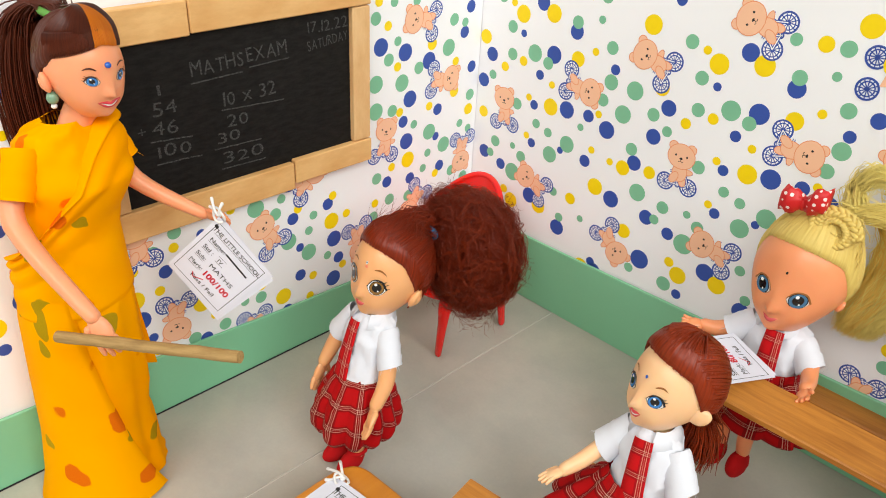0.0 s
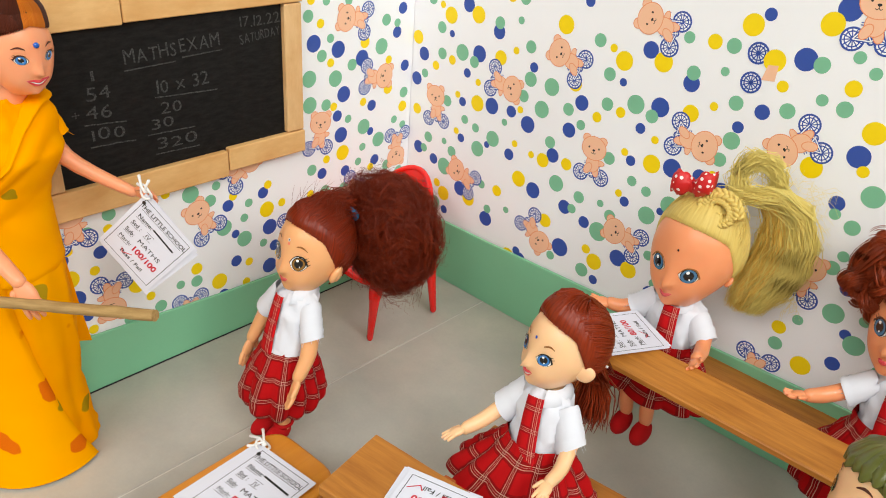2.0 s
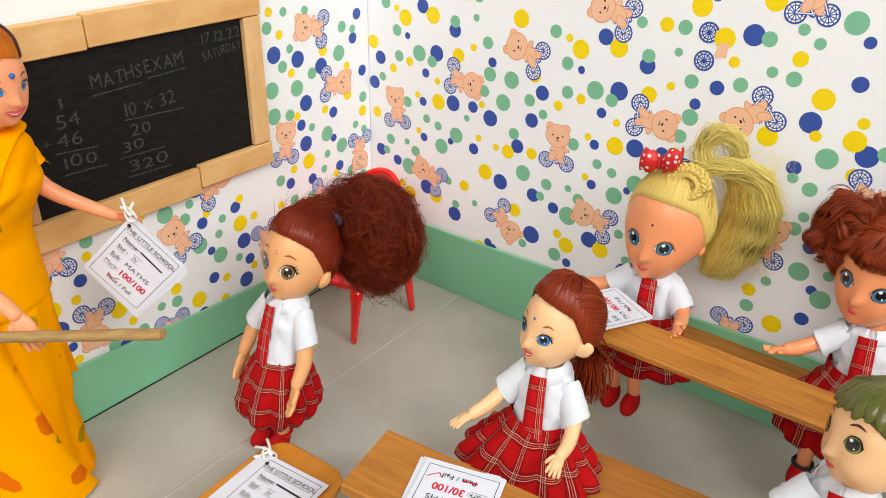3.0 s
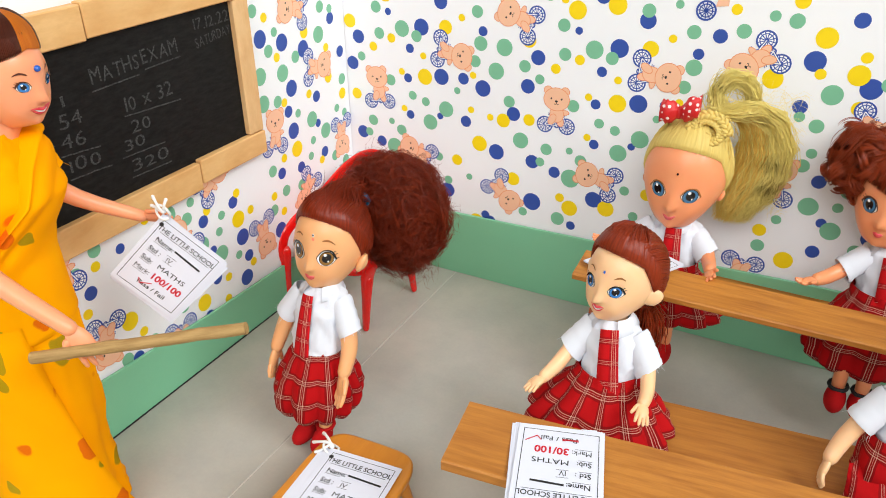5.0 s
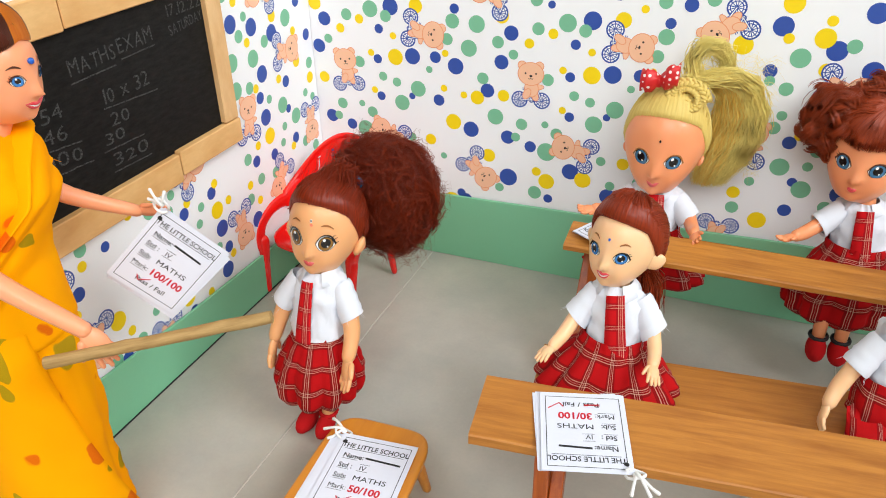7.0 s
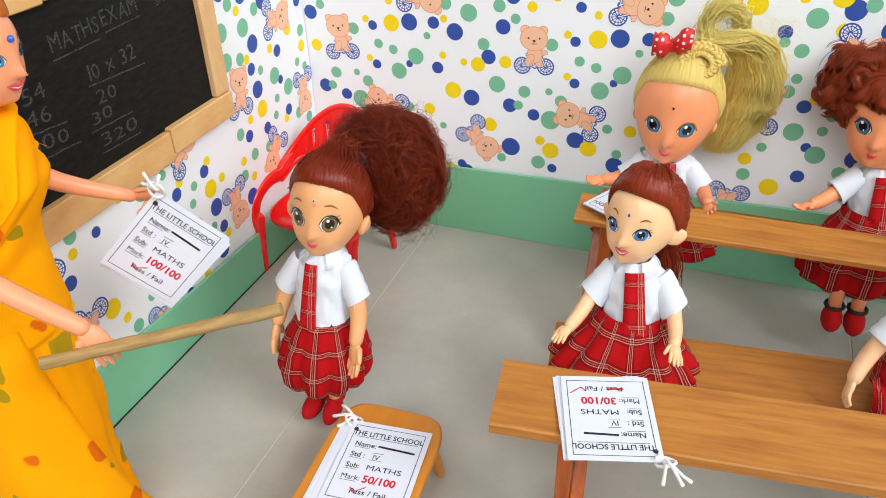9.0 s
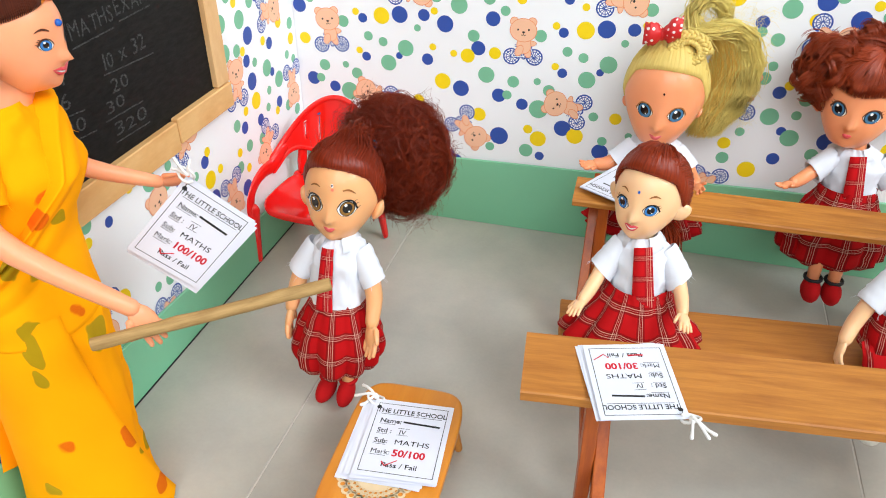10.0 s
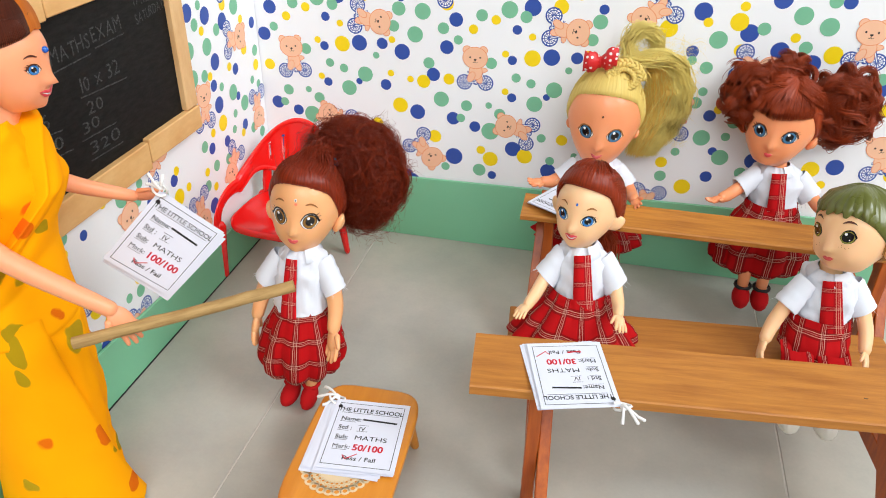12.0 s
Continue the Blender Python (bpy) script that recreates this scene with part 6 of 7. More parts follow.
    for k in range(4200):
        u, w = rnd.uniform(-1, 1), rnd.gauss(0, 0.9)
        ln = rnd.uniform(0.80, 1.06)
        pts = []
        for cx, cz, half in ((0.3360, 0.1990, 0.004), (0.3440, 0.2010, 0.007), (0.3580, 0.1920, 0.011), (0.3640, 0.1740, 0.0155), (0.3625, 0.1540, 0.0170), (0.3575, 0.1360, 0.0155), (0.3500, 0.1180, 0.0110)):
            uu = u + rnd.gauss(0, 0.16)
            drop = max(0, 0.1740 - cz) * (ln - 1)
            pts.append(Vector((cx + half * uu * 0.95, -0.0190 - 0.0055 * (1 - u * u) * (half / 0.017) + 0.0022 * w, cz + half * uu * (0.55 if cz > 0.18 else 0.10) - drop)))
        strand(b, pts, 0.00022, HAIR_BLOND_DULL if u < 0.1 and k % 3 else HAIR_GOLD, k * 0.0007)
    b.tube([Vector((0.3480, -0.0185, 0.1980)), Vector((0.3600, -0.0175, 0.1850)), Vector((0.3620, -0.0175, 0.1600)), Vector((0.3560, -0.0180, 0.1320)), Vector((0.3490, -0.0185, 0.1200))], [0.004, 0.008, 0.0105, 0.0095, 0.0060], HAIR_BLOND_DULL, 14, 0.42, (0, 1, 0))
    for k in range(420):
        p = Vector((rnd.uniform(0.335, 0.380), -0.020, rnd.uniform(0.125, 0.215)))
        d = Vector((rnd.uniform(-0.2, 1), rnd.gauss(0, 0.3), rnd.uniform(-0.8, 0.9))).normalized() * rnd.uniform(0.006, 0.014)
        strand(b, [p, p + d * 0.6 + Vector((0, 0, 0.002)), p + d + Vector((rnd.gauss(0, 0.002), 0, -0.002))], 0.00009, HAIR_GOLD)
    # spotted bow
    bow = Vector((0.3085, -0.0520, 0.2010))
    for s in (-1, 1):
        n = 10
        rows = []
        for i in range(n + 1):
            u = i / n
            w = 0.0026 + 0.0054 * math.sin(min(1, u * 1.2) * math.pi * 0.62) * (1 + 0.25 * noise1(u * 5, s * 3.0))
            c = bow + Vector((s * 0.0125 * u, -0.003 * math.sin(math.pi * u), 0.001 + (0.0055 if s > 0 else -0.0010) * u))
            rows.append([c + Vector((0.0006 * math.sin(9 * u), -0.0026 * math.cos(v) * (1 + u), w * math.sin(v) + 0.0014 * math.sin(3 * v + 7 * u))) for v in (2 * math.pi * k / 14 for k in range(14))])
        b.grid(rows, RIBBON, True, None, True, True)
    b.ball(bow, (0.0035, 0.0035, 0.0045), RIBBON, None, 10, 8)
    start = len(b.v)
    limb(b, [(0.3155, -0.0440, 0.1280), (x, y + 0.004, 0.1130)], [0.0080, 0.0090], SKIN_TAN)
    cloth_rings(b, [(x, y + 0.004, 0.1210, 0.0100, 0.0095), (x, y + 0.003, 0.1165, 0.0205, 0.0130), (x, y + 0.001, 0.1070, 0.0225, 0.0145), (x, y, 0.0950, 0.0205, 0.0150), (x, y - 0.001, 0.0860, 0.0200, 0.0150)], SHIRT, 72, None, 0.0023, -6, 5.0)
    collar(b, (x, y + 0.003, 0.1210), -8, 0.0098, SHIRT, 0.0085)
    tie(b, (x + 0.002, y - 0.0100, 0.1190), (x + 0.005, y - 0.0165, 0.0840), (-0.1, -1, 0.15), 0.0060, 0.0078, False, 0.001)
    sleeve(b, (x - 0.016, y + 0.002, 0.1130), (x - 0.0300, y - 0.004, 0.1000), 0.0085, 0.0100, SHIRT, 5.1)
    sleeve(b, (x + 0.016, y + 0.001, 0.1130), (x + 0.0290, y - 0.006, 0.1000), 0.0085, 0.0100, SHIRT, 6.1)
    limb(b, [(x - 0.028, y - 0.003, 0.1030), (x - 0.0380, y - 0.010, 0.1000), (x - 0.0450, y - 0.0160, 0.1020)], [0.0056, 0.0052, 0.0042], SKIN_TAN)
    hand(b, (x - 0.0450, y - 0.0160, 0.1020), (-0.7, -0.6, 0.05), (0.3, -0.2, 1), 0.0135, SKIN_TAN, 1.0, 0.3)
    limb(b, [(x + 0.0275, y - 0.004, 0.1030), (x + 0.0330, y - 0.018, 0.1000), (x + 0.0355, y - 0.0300, 0.1020)], [0.0056, 0.0052, 0.0042], SKIN_TAN)
    hand(b, (x + 0.0355, y - 0.0300, 0.1020), (0.2, -0.9, -0.05), (-0.6, 0.1, 0.8), 0.0135, SKIN_TAN, 1.0, 0.3)
    cloth_rings(b, [(x, y - 0.001, 0.0910, 0.0218, 0.0172), (x, y - 0.002, 0.0860, 0.0226, 0.0182), (x + 0.001, y - 0.004, 0.0760, 0.0290, 0.0230), (x + 0.000, y - 0.006, 0.0640, 0.0410, 0.0270), (x - 0.001, y - 0.008, 0.0540, 0.0470, 0.0280), (x - 0.001, y - 0.008, 0.0500, 0.0420, 0.0240)], PLAID, 132, lambda a, s: 0.18 * (abs(math.sin(5.5 * a + 0.9 * math.sin(2 * a))) - 0.5) * min(1, s * 1.6), 0.0016, 0, 6.0)
    for s in (-1, 1):
        limb(b, [(x + s * 0.009 + 0.002, y - 0.020, 0.0600), (x + s * 0.009 + 0.002, y - 0.030, 0.0520), (x + s * 0.0085 + 0.003, y - 0.028, 0.0360)], [0.0062, 0.0058, 0.0048], SKIN_TAN)
        b.ball((x + s * 0.0085 + 0.003, y - 0.0310, 0.0270), (0.0068, 0.0120, 0.0088), RED_FELT, None, 16, 8)
    reshape(b, start, (x, y, 0.054), (0.92, 0.95, 1.0), 0.04)
    reshape(b, 0, (0, 0, 0), (1, 1, 1), 0.0, (0.0008, -0.0045, 0.0055))
    return end_doll(b, (x, y, 0.054), "seated blond schoolgirl doll with plaits and a spotted red bow")


blond_girl()

# -- girl with two curly bunches --


def bunch_girl():
    b = Build()
    x, y = 0.4580, -0.0440
    h = Head(b, (0.4500, -0.0330, 0.1565), -16, (0.0265, 0.0265, 0.0325), SKIN_TAN, -12, 4, 0.19, 0.40, 0.045, -26, -41)
    h.skull()
    h.ears(-16, 0.18, 90)
    for s in (-1, 1):
        h.eye(s, 25, -11, 13.0, 8.8, EYE_BLUE, -0.5, 0.96, BROW_DARK, 2, 0.58, 1.0)
    h.mouth(8.5, 4.2, LIP_RED, 1.5)
    line = hairline(30, 18, -14, -38)
    h.cap(line, 0.08, HAIR_CHESTNUT, 0.020, 150, 18, lambda th, ph: 0.04 * bell(ph - 45, 24))
    h.comb(line, 180, 60, 300, 0.00042, HAIR_CHESTNUT, 74, 0.115, 178)
    rnd = random.Random(23)
    # full fringe rolled over the brow
    rows = []
    for i in range(13):
        f = i / 12
        row = []
        for j in range(25):
            u = j / 24
            th0 = 48 - 102 * u
            low = 12 + 20 * abs(u - 0.55)
            row.append(h.at((18 - 20 * u) * (1 - f) ** 2 + th0 * (1 - (1 - f) ** 2), 80 + (low - 80) * f, 0.175 * (1 - 0.62 * max(0.0, (f - 0.62) / 0.38) ** 2) + 0.012 * noise1(u * 9, f * 2)))
        rows.append(row)
    b.grid(rows, HAIR_CHESTNUT, False, lambda i, j: (j * 0.002, i * 0.004))
    for k in range(900):
        u = rnd.random()
        th0 = 46 - 98 * u + rnd.uniform(-3, 3)
        low = 9 + 13 * abs(u - 0.55) * 1.6 + rnd.uniform(-3, 3)
        puffed = 0.165 + 0.045 * rnd.random()
        pts = [h.at(20 - 20 * u, 74, 0.16), h.at(th0 * 0.55 + 8, 58, puffed + 0.015), h.at(th0 * 0.85 + 2, 40, puffed), h.at(th0 * 1.0, 26, puffed - 0.05), h.at(th0 * 1.08, low, 0.07)]
        strand(b, pts, 0.00040, HAIR_CHESTNUT, k * 0.0023)
    for side, c, rad in ((-1, Vector((0.4225, -0.0290, 0.1755)), (0.0195, 0.0165, 0.0245)), (1, Vector((0.4920, -0.0260, 0.1690)), (0.0275, 0.0185, 0.0290)), (0, Vector((0.4490, -0.0210, 0.1930)), (0.0165, 0.0125, 0.0110))):
        root = h.at(side * 60, 44, 0.10) if side else h.at(172, 66, 0.10)
        puff(b, c, tuple(v * 0.86 for v in rad), root, 900, HAIR_CHESTNUT, 30 + side, 0.6, 0.90, 0.00018, 1.05, 0.9)
        waves(b, c, tuple(v * 0.94 for v in rad), root, 16 if side else 8, HAIR_CHESTNUT, 60 + side, 30, 0.0046, 0.00024, 0.32)
        curls(b, c, tuple(rad), 26 if side else 10, HAIR_CHESTNUT, 80 + side, 0.0052, 1.3, 1.1, 40, 0.0034, 0.00024, (0.78, 1.0), 24)
    # wavy locks from the parting into both bunches
    for k in range(360):
        sd = rnd.choice((-1, 1))
        th1 = sd * rnd.uniform(35, 85)
        ph0 = rnd.uniform(52, 80)
        pts = [h.at(8 + rnd.gauss(0, 5), ph0, 0.15), h.at(th1 * 0.5, ph0 - 10, 0.22 + rnd.random() * 0.05), h.at(th1, 40 + rnd.gauss(0, 6), 0.22 + rnd.random() * 0.08), h.at(sd * 92, 30 + rnd.gauss(0, 8), 0.22)]
        strand(b, pts, 0.00042, HAIR_CHESTNUT, k * 0.0017)
    start = len(b.v)
    limb(b, [(0.4545, -0.0380, 0.1290), (x - 0.002, y + 0.004, 0.1150)], [0.0078, 0.0088], SKIN_TAN)
    cloth_rings(b, [(x - 0.002, y + 0.004, 0.1220, 0.0098, 0.0092), (x - 0.001, y + 0.003, 0.1175, 0.0200, 0.0130), (x, y + 0.001, 0.1080, 0.0215, 0.0145), (x, y, 0.0970, 0.0200, 0.0150), (x, y - 0.001, 0.0890, 0.0198, 0.0150)], SHIRT, 72, None, 0.0023, -14, 7.0)
    collar(b, (x - 0.002, y + 0.003, 0.1220), -16, 0.0096, SHIRT, 0.0080)
    tie(b, (x - 0.002, y - 0.0100, 0.1200), (x + 0.002, y - 0.0170, 0.0870), (-0.15, -1, 0.15), 0.0058, 0.0074, False, 0.001)
    sleeve(b, (x - 0.016, y + 0.001, 0.1140), (x - 0.0310, y - 0.008, 0.1030), 0.0082, 0.0096, SHIRT, 7.1)
    sleeve(b, (x + 0.016, y + 0.002, 0.1140), (x + 0.0300, y - 0.003, 0.1000), 0.0082, 0.0096, SHIRT, 8.1)
    limb(b, [(x - 0.029, y - 0.007, 0.1050), (x - 0.0400, y - 0.018, 0.1015), (x - 0.0470, y - 0.0270, 0.1020)], [0.0054, 0.0050, 0.0040], SKIN_TAN)
    hand(b, (x - 0.0470, y - 0.0270, 0.1020), (-0.75, -0.6, -0.05), (0.1, 0.2, 1), 0.0130, SKIN_TAN, 1.0, 0.25)
    limb(b, [(x + 0.0285, y - 0.003, 0.1030), (x + 0.0350, y - 0.014, 0.0985), (x + 0.0380, y - 0.0260, 0.1010)], [0.0054, 0.0050, 0.0040], SKIN_TAN)
    hand(b, (x + 0.0380, y - 0.0260, 0.1010), (0.1, -0.95, -0.05), (-0.4, 0.1, 0.9), 0.0130, SKIN_TAN, 1.0, 0.25)
    cloth_rings(b, [(x, y - 0.001, 0.0940, 0.0214, 0.0172), (x, y - 0.002, 0.0890, 0.0222, 0.0182), (x - 0.001, y - 0.006, 0.0760, 0.0300, 0.0240), (x - 0.003, y - 0.012, 0.0620, 0.0395, 0.0270), (x - 0.004, y - 0.016, 0.0480, 0.0390, 0.0260), (x - 0.004, y - 0.016, 0.0430, 0.0310, 0.0210)], PLAID, 132, lambda a, s: 0.18 * (abs(math.sin(5.5 * a + 0.9 * math.sin(2 * a))) - 0.5) * min(1, s * 1.6), 0.0016, 0, 8.0)
    for s in (-1, 1):
        fx = x - 0.006 + s * 0.0080
        limb(b, [(fx, y - 0.026, 0.0560), (fx, y - 0.034, 0.0480), (fx, y - 0.036, 0.0340)], [0.0062, 0.0056, 0.0048], SKIN_TAN)
        b.ball((fx, y - 0.0400, 0.0265), (0.0078, 0.0125, 0.0090), RED_FELT, None, 16, 8)
        b.tube([(fx + 0.0066 * math.cos(t), y - 0.037 + 0.0066 * math.sin(t), 0.0352) for t in (i * 0.5236 for i in range(13))], 0.0014, BLACK_STRAP, 7)
    reshape(b, start, (x, y, 0.054), (0.90, 0.95, 1.055), 0.0, (-0.002, 0, 0))
    reshape(b, 0, (0, 0, 0), (1, 1, 1), 0.0, (0.0010, -0.0005, 0.0078))
    return end_doll(b, (x, y, 0.054), "seated schoolgirl doll with two curly auburn bunches and a fringe")


bunch_girl()

# -- boy on the front bench --


def boy():
    b = Build()
    x, y = 0.4850, -0.1760
    h = Head(b, (0.4905, -0.1700, 0.1440), -50, (0.0236, 0.0240, 0.0262), SKIN_PALE, -11, -14, 0.18, 0.28, 0.085, -25, -41)
    h.skull()
    h.ears(-14, 0.28, 92)
    for s in (-1, 1):
        h.eye(s, 27, -6, 10.5, 9.4, EYE_OLIVE, -0.5, 0.98, EYE_DARK, 0, 0.74)
        h.brow(s, 26, 12, 19, BROW_DARK, 2.5, 1)
        h.brow(s, 26, 12.8, 17, BROW_DARK, 2.5, 1)
    h.mouth(11.5, 4.4, LIP, 1.4)
    rnd = random.Random(41)
    for k in range(12):
        h.spot(rnd.choice((-1, 1)) * rnd.uniform(14, 34), rnd.uniform(-26, -17), 0.5, 0.5, BROW, 1, n=8)
    h.cap(hairline(25, 10, -14, -20), 0.05, HAIR_OLIVE, 0.024, 110, 14, lambda th, ph: 0.03 * math.sin(th * 0.16) * bell(ph - 40, 25))
    for k in range(9):
        th = -58 + 13 * k
        lock(b, [h.at(th * 0.5 + 10, 66, 0.07), h.at(th * 0.85 + 5, 46, 0.085), h.at(th, 29, 0.07), h.at(th * 1.06 - 3, 20 + 3 * (k % 2), 0.06)], [0.0035, 0.0046, 0.0044, 0.0016], HAIR_OLIVE, 8, 0.5)
    for s in (-1, 1):
        for k in range(4):
            lock(b, [h.at(s * (84 + 9 * k), 2, 0.09), h.at(s * (86 + 9 * k), -12 - 6 * k, 0.07), h.at(s * (88 + 10 * k), -24 - 5 * k, 0.02)], [0.0028, 0.0026, 0.001], HAIR_TAN, 7, 0.6)
    start = len(b.v)
    limb(b, [(0.4850, -0.1690, 0.1200), (x, y + 0.004, 0.1080)], [0.0076, 0.0086], SKIN_PALE)
    cloth_rings(b, [(x, y + 0.004, 0.1140, 0.0098, 0.0092), (x, y + 0.003, 0.1095, 0.0190, 0.0130), (x, y + 0.001, 0.1000, 0.0205, 0.0145), (x, y, 0.0890, 0.0195, 0.0150), (x, y - 0.001, 0.0810, 0.0190, 0.0150)], SHIRT, 72, None, 0.0023, -30, 9.0)
    collar(b, (x, y + 0.003, 0.1140), -35, 0.0096, SHIRT, 0.0080)
    tie(b, (x - 0.001, y - 0.0085, 0.1120), (x + 0.006, y - 0.0165, 0.0790), (-0.35, -1, 0.15), 0.0060, 0.0080, False, 0.001)
    sleeve(b, (x - 0.015, y - 0.003, 0.1060), (x - 0.0270, y - 0.010, 0.0890), 0.0082, 0.0096, SHIRT, 9.1)
    sleeve(b, (x + 0.015, y + 0.003, 0.1060), (x + 0.0265, y - 0.001, 0.0890), 0.0082, 0.0096, SHIRT, 10.1)
    limb(b, [(x - 0.0255, y - 0.009, 0.0920), (x - 0.0330, y - 0.014, 0.0780), (x - 0.0370, y - 0.0200, 0.0690)], [0.0054, 0.0052, 0.0044], SKIN_PALE)
    hand(b, (x - 0.0370, y - 0.0200, 0.0690), (-0.25, -0.5, -0.8), (0.8, 0.0, -0.3), 0.0140, SKIN_PALE, 0.8, 0.5)
    limb(b, [(x + 0.0255, y - 0.002, 0.0920), (x + 0.0300, y - 0.010, 0.0790), (x + 0.0300, y - 0.0190, 0.0700)], [0.0054, 0.0052, 0.0042], SKIN_PALE)
    hand(b, (x + 0.0300, y - 0.0190, 0.0700), (0.1, -0.7, -0.6), (-0.6, 0.0, -0.5), 0.0130, SKIN_PALE, 1.0, 0.3)
    cloth_rings(b, [(x, y - 0.001, 0.0850, 0.0210, 0.0172), (x, y - 0.002, 0.0800, 0.0220, 0.0180), (x, y - 0.006, 0.0700, 0.0235, 0.0215), (x, y - 0.008, 0.0600, 0.0240, 0.0220), (x, y - 0.008, 0.0560, 0.0200, 0.0180)], PLAID, 96, lambda a, s: 0.03 * math.sin(7 * a), 0.0014, 0, 10.0)
    for s in (-1, 1):
        kx = x + s * 0.0125 - 0.003
        cloth_rings(b, [(kx, y - 0.020, 0.0680, 0.0108, 0.0085), (kx, y - 0.028, 0.0670, 0.0112, 0.0090), (kx, y - 0.036, 0.0610, 0.0110, 0.0088), (kx, y - 0.039, 0.0530, 0.0108, 0.0086), (kx, y - 0.039, 0.0500, 0.0095, 0.0076)], PLAID, 40, None, 0.0012, 0, 11.0 + s)
        limb(b, [(kx, y - 0.038, 0.0560), (kx + 0.001, y - 0.041, 0.0420), (kx + 0.001, y - 0.042, 0.0330)], [0.0062, 0.0054, 0.0050], SKIN_PALE)
        b.ball((kx + 0.001, y - 0.0460, 0.0280), (0.0082, 0.0130, 0.0092), WHITE_SHOE, None, 18, 10, lambda d: 1.0 - 0.2 * max(0, -d.z) ** 2)
    reshape(b, start, (x, y, 0.055), (0.90, 0.95, 1.0), 0.05, (-0.0010, 0, 0))
    reshape(b, 0, (0, 0, 0), (1, 1, 1), 0.0, (-0.0100, -0.0065, 0.0095))
    return end_doll(b, (x, y, 0.055), "seated schoolboy doll with moulded olive-green hair and check shorts")


boy()

# -- lady in the sari --


def lady():
    b = Build()
    face = Vector((0.95, 0.30, 0)).normalized()
    left = Vector((-face.y, face.x, 0))
    yaw = math.degrees(math.atan2(face.x, -face.y))
    base = Vector((0.0430, -0.3700, 0.0))
    hc = Vector((0.0540, -0.3497, 0.2838))
    h = Head(b, hc, yaw - 6, (0.0190, 0.0214, 0.0252), SKIN_LADY, 3, 0, 0.19, 0.36, 0.05, -19, -36)
    h.skull()
    h.ears(-10, 0.22, 92)
    for s in (-1, 1):
        h.eye(s, 25, -4, 10.5, 6.4, EYE_BRIGHT, 0, 0.92, BROW_DARK, 3, 0.50, 0.8)
        h.brow(s, 27, 9.5, 19, BROW_DARK, 2.5, 1)
        p = h.at(s * 95, -28, 0.14)
        b.ball(p, (0.0030, 0.0030, 0.0034), EARRING, None, 12, 9)
        b.ball(p + Vector((0, 0, -0.0044)), (0.0016, 0.0016, 0.0014), STRING, None, 8, 6)
    h.mouth(23, 5.2, LIP_RED, 5.5, True)
    p = h.at(0, 13, 0.03)
    b.ball(p, (0.0015, 0.0016, 0.0016), GEM, None, 10, 8)
    h.comb(hairline(42, 37, 10, -34), 180, 50, 260, 0.0004, HAIR_BROWN, 75, 0.125, 178)
    h.cap(hairline(42, 37, 10, -34), 0.12, HAIR_BROWN, 0.018, 150, 18, lambda th, ph: 0.03 * bell(ph - 50, 20) + 0.07 * bell(ph - 62, 20) * bell(th, 80))
    rnd = random.Random(55)
    for k in range(220):
        th = -88 + 176 * k / 219
        pts = [h.at(180, 66, 0.20), h.at(th * 0.45, 82, 0.27), h.at(th * 0.8, 64, 0.29), h.at(th, 52 - 0.12 * abs(th), 0.22), h.at(th, 38 - 0.20 * abs(th) - (3 if k % 3 == 0 else 0), 0.035)]
        strand(b, smoothed(pts), 0.00070, HAIR_ORANGE if -12 < th < 34 else HAIR_BROWN, k * 0.002)
    # high tail with a green band
    knot = h.at(180, 50, 0.16)
    b.tube([knot + Vector((0.0062 * math.cos(t), 0.0062 * math.sin(t), 0.002 + 0.0008 * math.sin(3 * t))) for t in (i * 0.42 for i in range(16))], 0.0020, GREEN_TIE, 8)
    for k in range(900):
        o = Vector((rnd.gauss(0, 1), rnd.gauss(0, 1), 0)) * 0.0042
        s = rnd.uniform(0.85, 1.08)
        pts = [knot + o * 0.5, knot - face * 0.008 + Vector((0, 0, 0.006)) + o * 0.7, knot - face * 0.021 + o * 1.2 + Vector((0, 0, -0.006)), knot - face * 0.0270 + o * 1.6 + Vector((0, 0, -0.035 * s)), knot - face * 0.0260 + o * 1.7 + Vector((0, 0, -0.065 * s)), knot - face * 0.0220 + o * 1.6 + Vector((0, 0, -0.090 * s))]
        strand(b, smoothed(pts, 3), 0.00042, HAIR_BROWN, k * 0.001)
    limb(b, [hc + Vector((-0.0030, -0.0010, -0.020)), hc + Vector((-0.0055, -0.0060, -0.030)), hc + Vector((-0.0070, -0.0085, -0.040))], [0.0085, 0.0082, 0.0100], SKIN_LADY)
    # bodice and skirt as one sweep of cloth
    bx, by = base.x, base.y

    def ring(dx, dy, z, rx, ry):
        return (bx + dx, by + dy, z, rx, ry)

    sari = [ring(0.003, 0.009, 0.2560, 0.0115, 0.0100), ring(0.002, 0.008, 0.2520, 0.0240, 0.0150), ring(0.002, 0.006, 0.2400, 0.0275, 0.0195), ring(0.005, 0.006, 0.2250, 0.0285, 0.0245), ring(0.002, 0.003, 0.2040, 0.0245, 0.0205), ring(0.000, 0.000, 0.1900, 0.0245, 0.0210), ring(-0.001, -0.002, 0.1650, 0.0285, 0.0255), ring(-0.001, -0.003, 0.1420, 0.0315, 0.0285), ring(-0.001, -0.004, 0.1000, 0.0325, 0.0295), ring(-0.001, -0.006, 0.0550, 0.0318, 0.0285), ring(-0.001, -0.007, 0.0200, 0.0345, 0.0300), ring(-0.001, -0.008, 0.0020, 0.0380, 0.0325)]
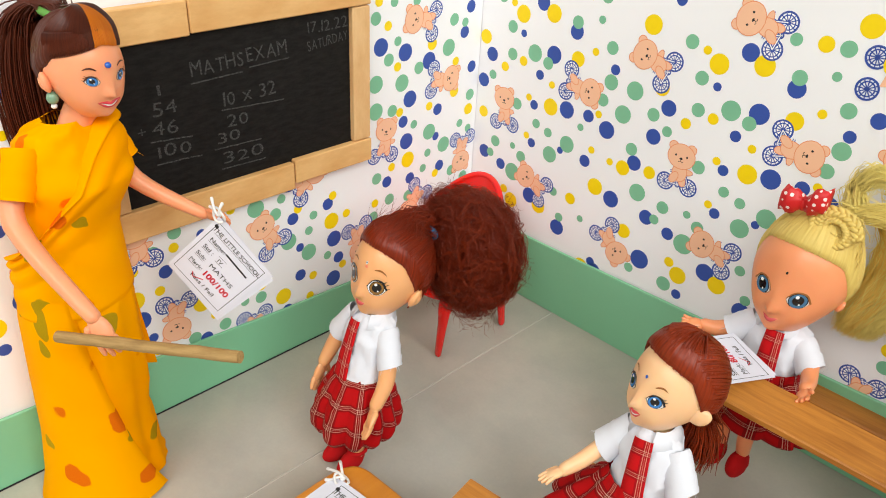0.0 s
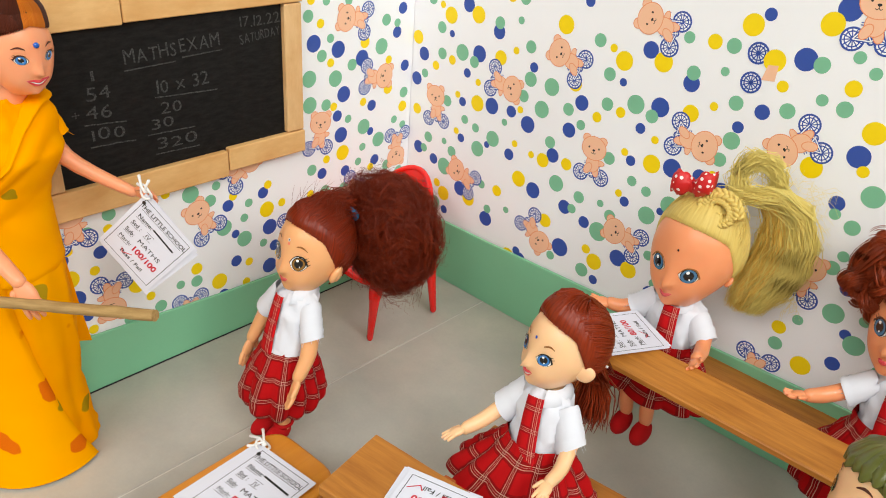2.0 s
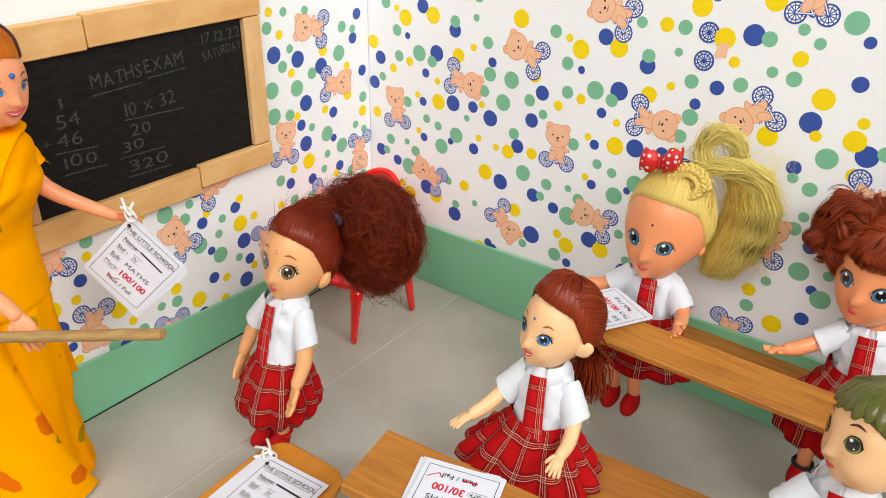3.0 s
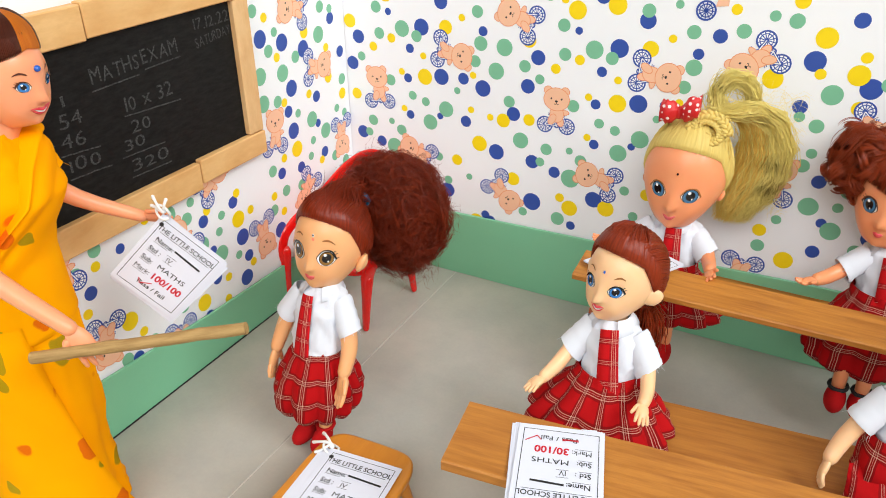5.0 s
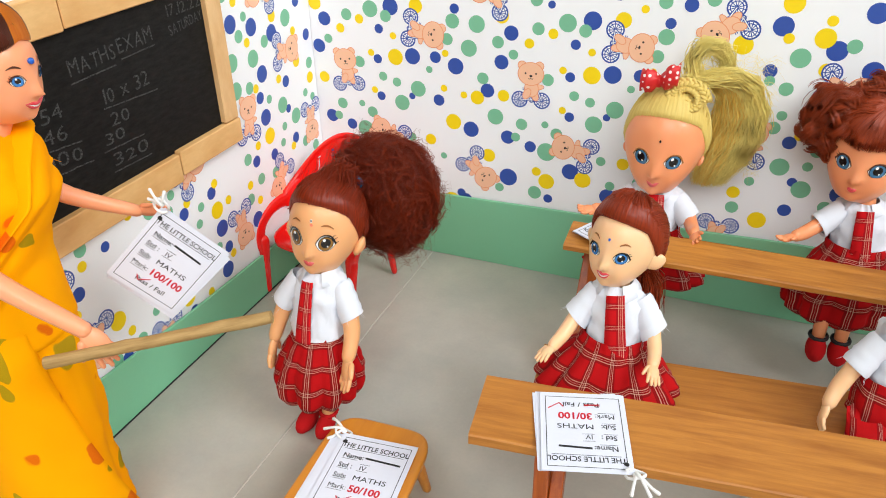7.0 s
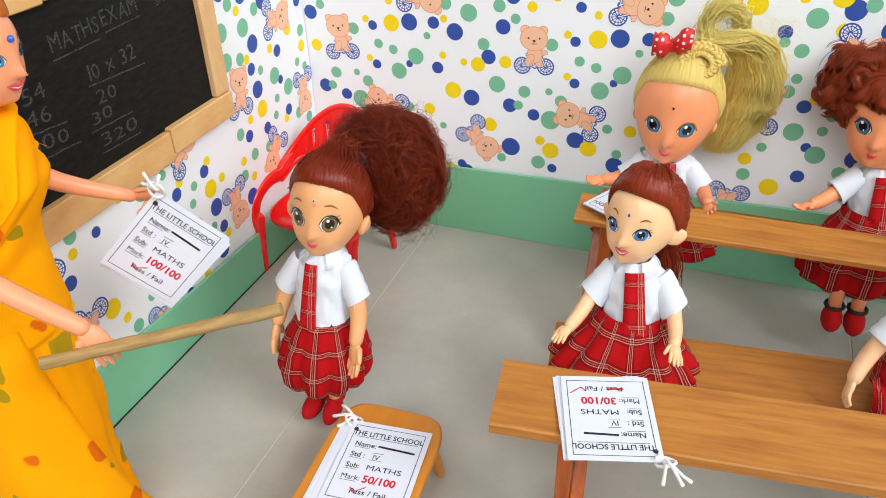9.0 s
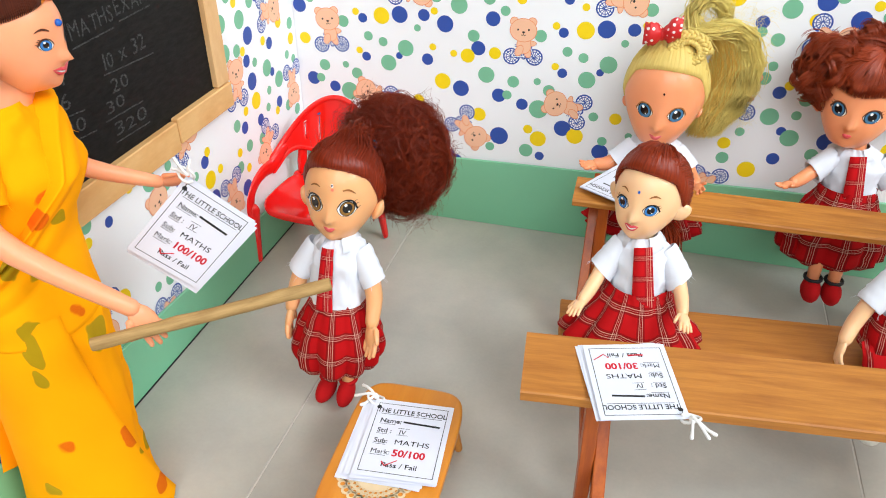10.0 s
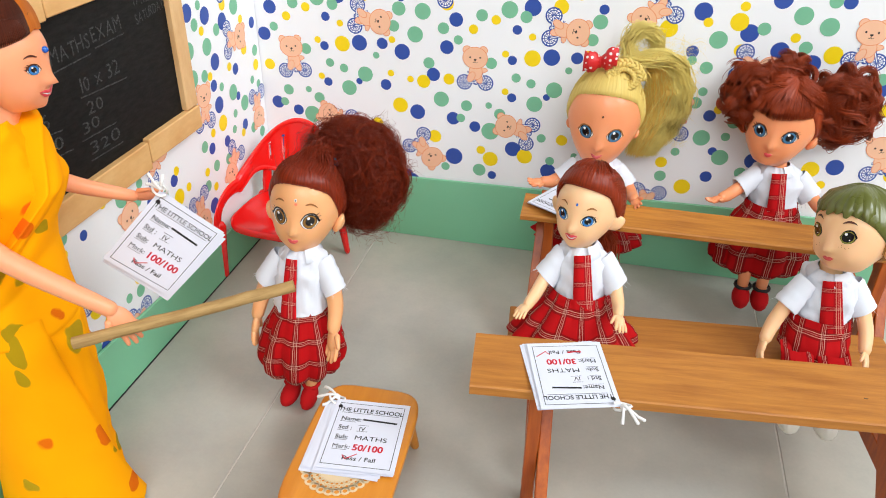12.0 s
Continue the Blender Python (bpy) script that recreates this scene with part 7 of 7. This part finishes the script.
    # ring axes: x along her left, y along her front
    cloth_rings(b, sari, SARI, 110, lambda a, s: (0.045 * math.sin(7 * a + 1.5 * math.sin(3 * s)) + 0.03 * math.sin(13 * a + 2)) * max(0, s - 0.42) * 1.5, 0.0016, yaw, 12.0)

    def body(a, z, off):
        """A point on the cloth: a in degrees from her front towards her left."""
        for r0, r1 in zip(sari, sari[1:]):
            if r0[2] >= z >= r1[2]:
                f = (r0[2] - z) / (r0[2] - r1[2])
                x, y, _, rx, ry = (p * (1 - f) + q * f for p, q in zip(r0, r1))
                break
        t = radians(a)
        return Vector((x, y, z)) + left * math.sin(t) * (rx + off) + face * math.cos(t) * (ry + off)

    # the drape: from the right hip over the breast to the left shoulder, gathered in pleats along its upper edge
    nl, nw = 56, 40
    rows = []
    for j in range(nw + 1):
        row = []
        for i in range(nl + 1):
            s = i / nl
            a = -112 + 215 * s
            k = min(1.0, s / 0.68)
            top = 0.184 + 0.0700 * k * k * (3 - 2 * k)
            w = max(0.0, (j - 1) / (nw - 1))
            z = top + (0.146 - top) * w ** 1.25
            pleat = 0.0042 * (abs(math.sin(math.pi * 4.2 * w ** 0.66 + 0.5 * math.sin(3 * s))) - 0.4) * (1 - w) ** 1.3 * (1 - 0.45 * bell(s - 0.42, 0.16))
            off = (0.0020 + 0.0048 * (1 - w) ** 1.3 + pleat + 0.0005 * noise1(s * 5, w * 5)) if 0 < j < nw else -0.001
            row.append(body(a, min(z, 0.2545), off))
        rows.append(row)
    b.grid(rows, SARI, False, lambda i, j: (0.31 + 0.0017 * j + 0.0035 * (rows[i][j].z - 0.2) / 0.005, 0.1 + 0.0020 * j - 0.9 * (rows[i][j].z - 0.2)))
    # the loose end down her back
    rows = []
    for i in range(13):
        s = i / 12
        row = []
        for j in range(15):
            u = j / 14 - 0.5
            row.append(body(130 + 70 * u * (1 + 0.3 * s), 0.2520, 0.004) * (1 - s) + (Vector((0.0130, -0.3640 - 0.040 * u * (1 + s), 0.0500)) + Vector((0.003 * math.sin(u * 20), 0, 0))) * s + Vector((-0.006 * math.sin(math.pi * s), 0, 0.012 * math.sin(math.pi * s))))
        rows.append(row)
    b.grid(rows, SARI, False, lambda i, j: (0.55 + j * 0.004, i * 0.015))
    # the outer wrap, whose edge runs slanting down her front to the hem
    rows = []
    for i in range(25):
        q = i / 24
        z = 0.158 * (1 - q) + 0.0022
        row = []
        for j in range(33):
            u = j / 32
            a = -165 + (125 + 62 * q ** 1.4) * u
            lift = 0.0012 + 0.0022 * u * u + 0.0010 * math.sin(u * 7 + 2 * q) * q + 0.004 * q * q
            row.append(body(a, z, lift if j < 32 else -0.001))
        rows.append(row)
    b.grid(rows, SARI, False, lambda i, j: (0.72 + j * 0.0026, i * 0.0066))
    ls, rs = base + left * 0.0240 + Vector((0.001, 0.006, 0.2460)), base - left * 0.0240 + Vector((0.001, 0.007, 0.2460))
    le, re = Vector((0.0470, -0.3300, 0.2100)), Vector((0.0630, -0.4000, 0.2110))
    sleeve(b, ls, ls.lerp(le, 0.62) + Vector((0, 0.001, 0)), 0.0100, 0.0098, SARI, 12.1)
    sleeve(b, rs, rs.lerp(re, 0.66) + Vector((0, -0.001, 0)), 0.0104, 0.0102, SARI, 13.1)
    limb(b, [ls.lerp(le, 0.3), le, Vector((0.0735, -0.3040, 0.1890))], [0.0060, 0.0054, 0.0034], SKIN_LADY)
    hand(b, Vector((0.0735, -0.3040, 0.1890)), Vector((0.75, 0.45, 0.0)), Vector((0.4, -0.8, -0.3)), 0.0150, SKIN_LADY, 0.6, 0.4, 0.8)
    limb(b, [rs.lerp(re, 0.3), re, Vector((0.1125, -0.3885, 0.1755))], [0.0064, 0.0058, 0.0040], SKIN_LADY)
    hand(b, Vector((0.1125, -0.3885, 0.1755)), Vector((0.47, 0.15, -0.88)), Vector((-0.7, 0.5, -0.4)), 0.0195, SKIN_LADY, 0.9, 0.35, 0.75)
    reshape(b, 0, (0, 0, 0), (1, 1, 0.968), 0.0, (-0.0075, 0.0020, 0.0))
    return end_doll(b, (bx, by, 0), "standing lady doll in a dotted orange sari", "doll", "doll")


lady()

# -- the stick in her hand --
b = Build()
s0, s1 = Vector((0.0920, -0.4010, 0.1580)), Vector((0.1845, -0.3525, 0.1750))
n = 14
b.tube([s0.lerp(s1, i / n) + Vector((0.0006 * noise1(i * 0.6, 3), 0, 0.0006 * noise1(i * 0.5, 9))) for i in range(n + 1)], [0.0030 + 0.0003 * noise1(i * 0.9, 5) for i in range(n + 1)], STICK, 12, 1.0, (0, 0, 1), False)
for p, d in ((s0, s0 - s1), (s1, s1 - s0)):
    d = d.normalized()
    sx = d.orthogonal().normalized()
    sy = d.cross(sx)
    b.face([p + (sx * math.cos(t) + sy * math.sin(t)) * 0.0030 for t in (2 * math.pi * i / 12 for i in range(12))], STICK)
mid = (s0 + s1) / 2
turn = (s1 - s0).to_track_quat("X", "Z").to_matrix().to_4x4()
inv = (Matrix.Translation(mid) @ turn).inverted()
b.v = [tuple(inv @ Vector(p)) for p in b.v]
thing("stick", "pale bark-mottled wooden stick held in the doll's hand", "stick", Matrix.Translation(mid) @ turn, "", "", b)

# ---- stone floor tiles, each a piece of the floor ----
floor = thing("floor", "grey mottled stone floor tiles with pale joints", "floor", None, "", "structure")
b = Build()
b.box((-0.1759, -0.2992, -0.0014), (0.1759, 0.2992, 0.0), FLOOR, None, 0.0004)
tile_mesh = b.mesh("tile", False)
for i in range(-4, 6):
    for j in range(-3, 3):
        x, y = 0.1125 + 0.1765 + 0.353 * i, -0.28 + 0.60 * j
        if -1.2 < x < 2.0 and -2.0 < y < 1.0:
            part("tile", tile_mesh, floor, "", Matrix.Translation((x, y, 0)))
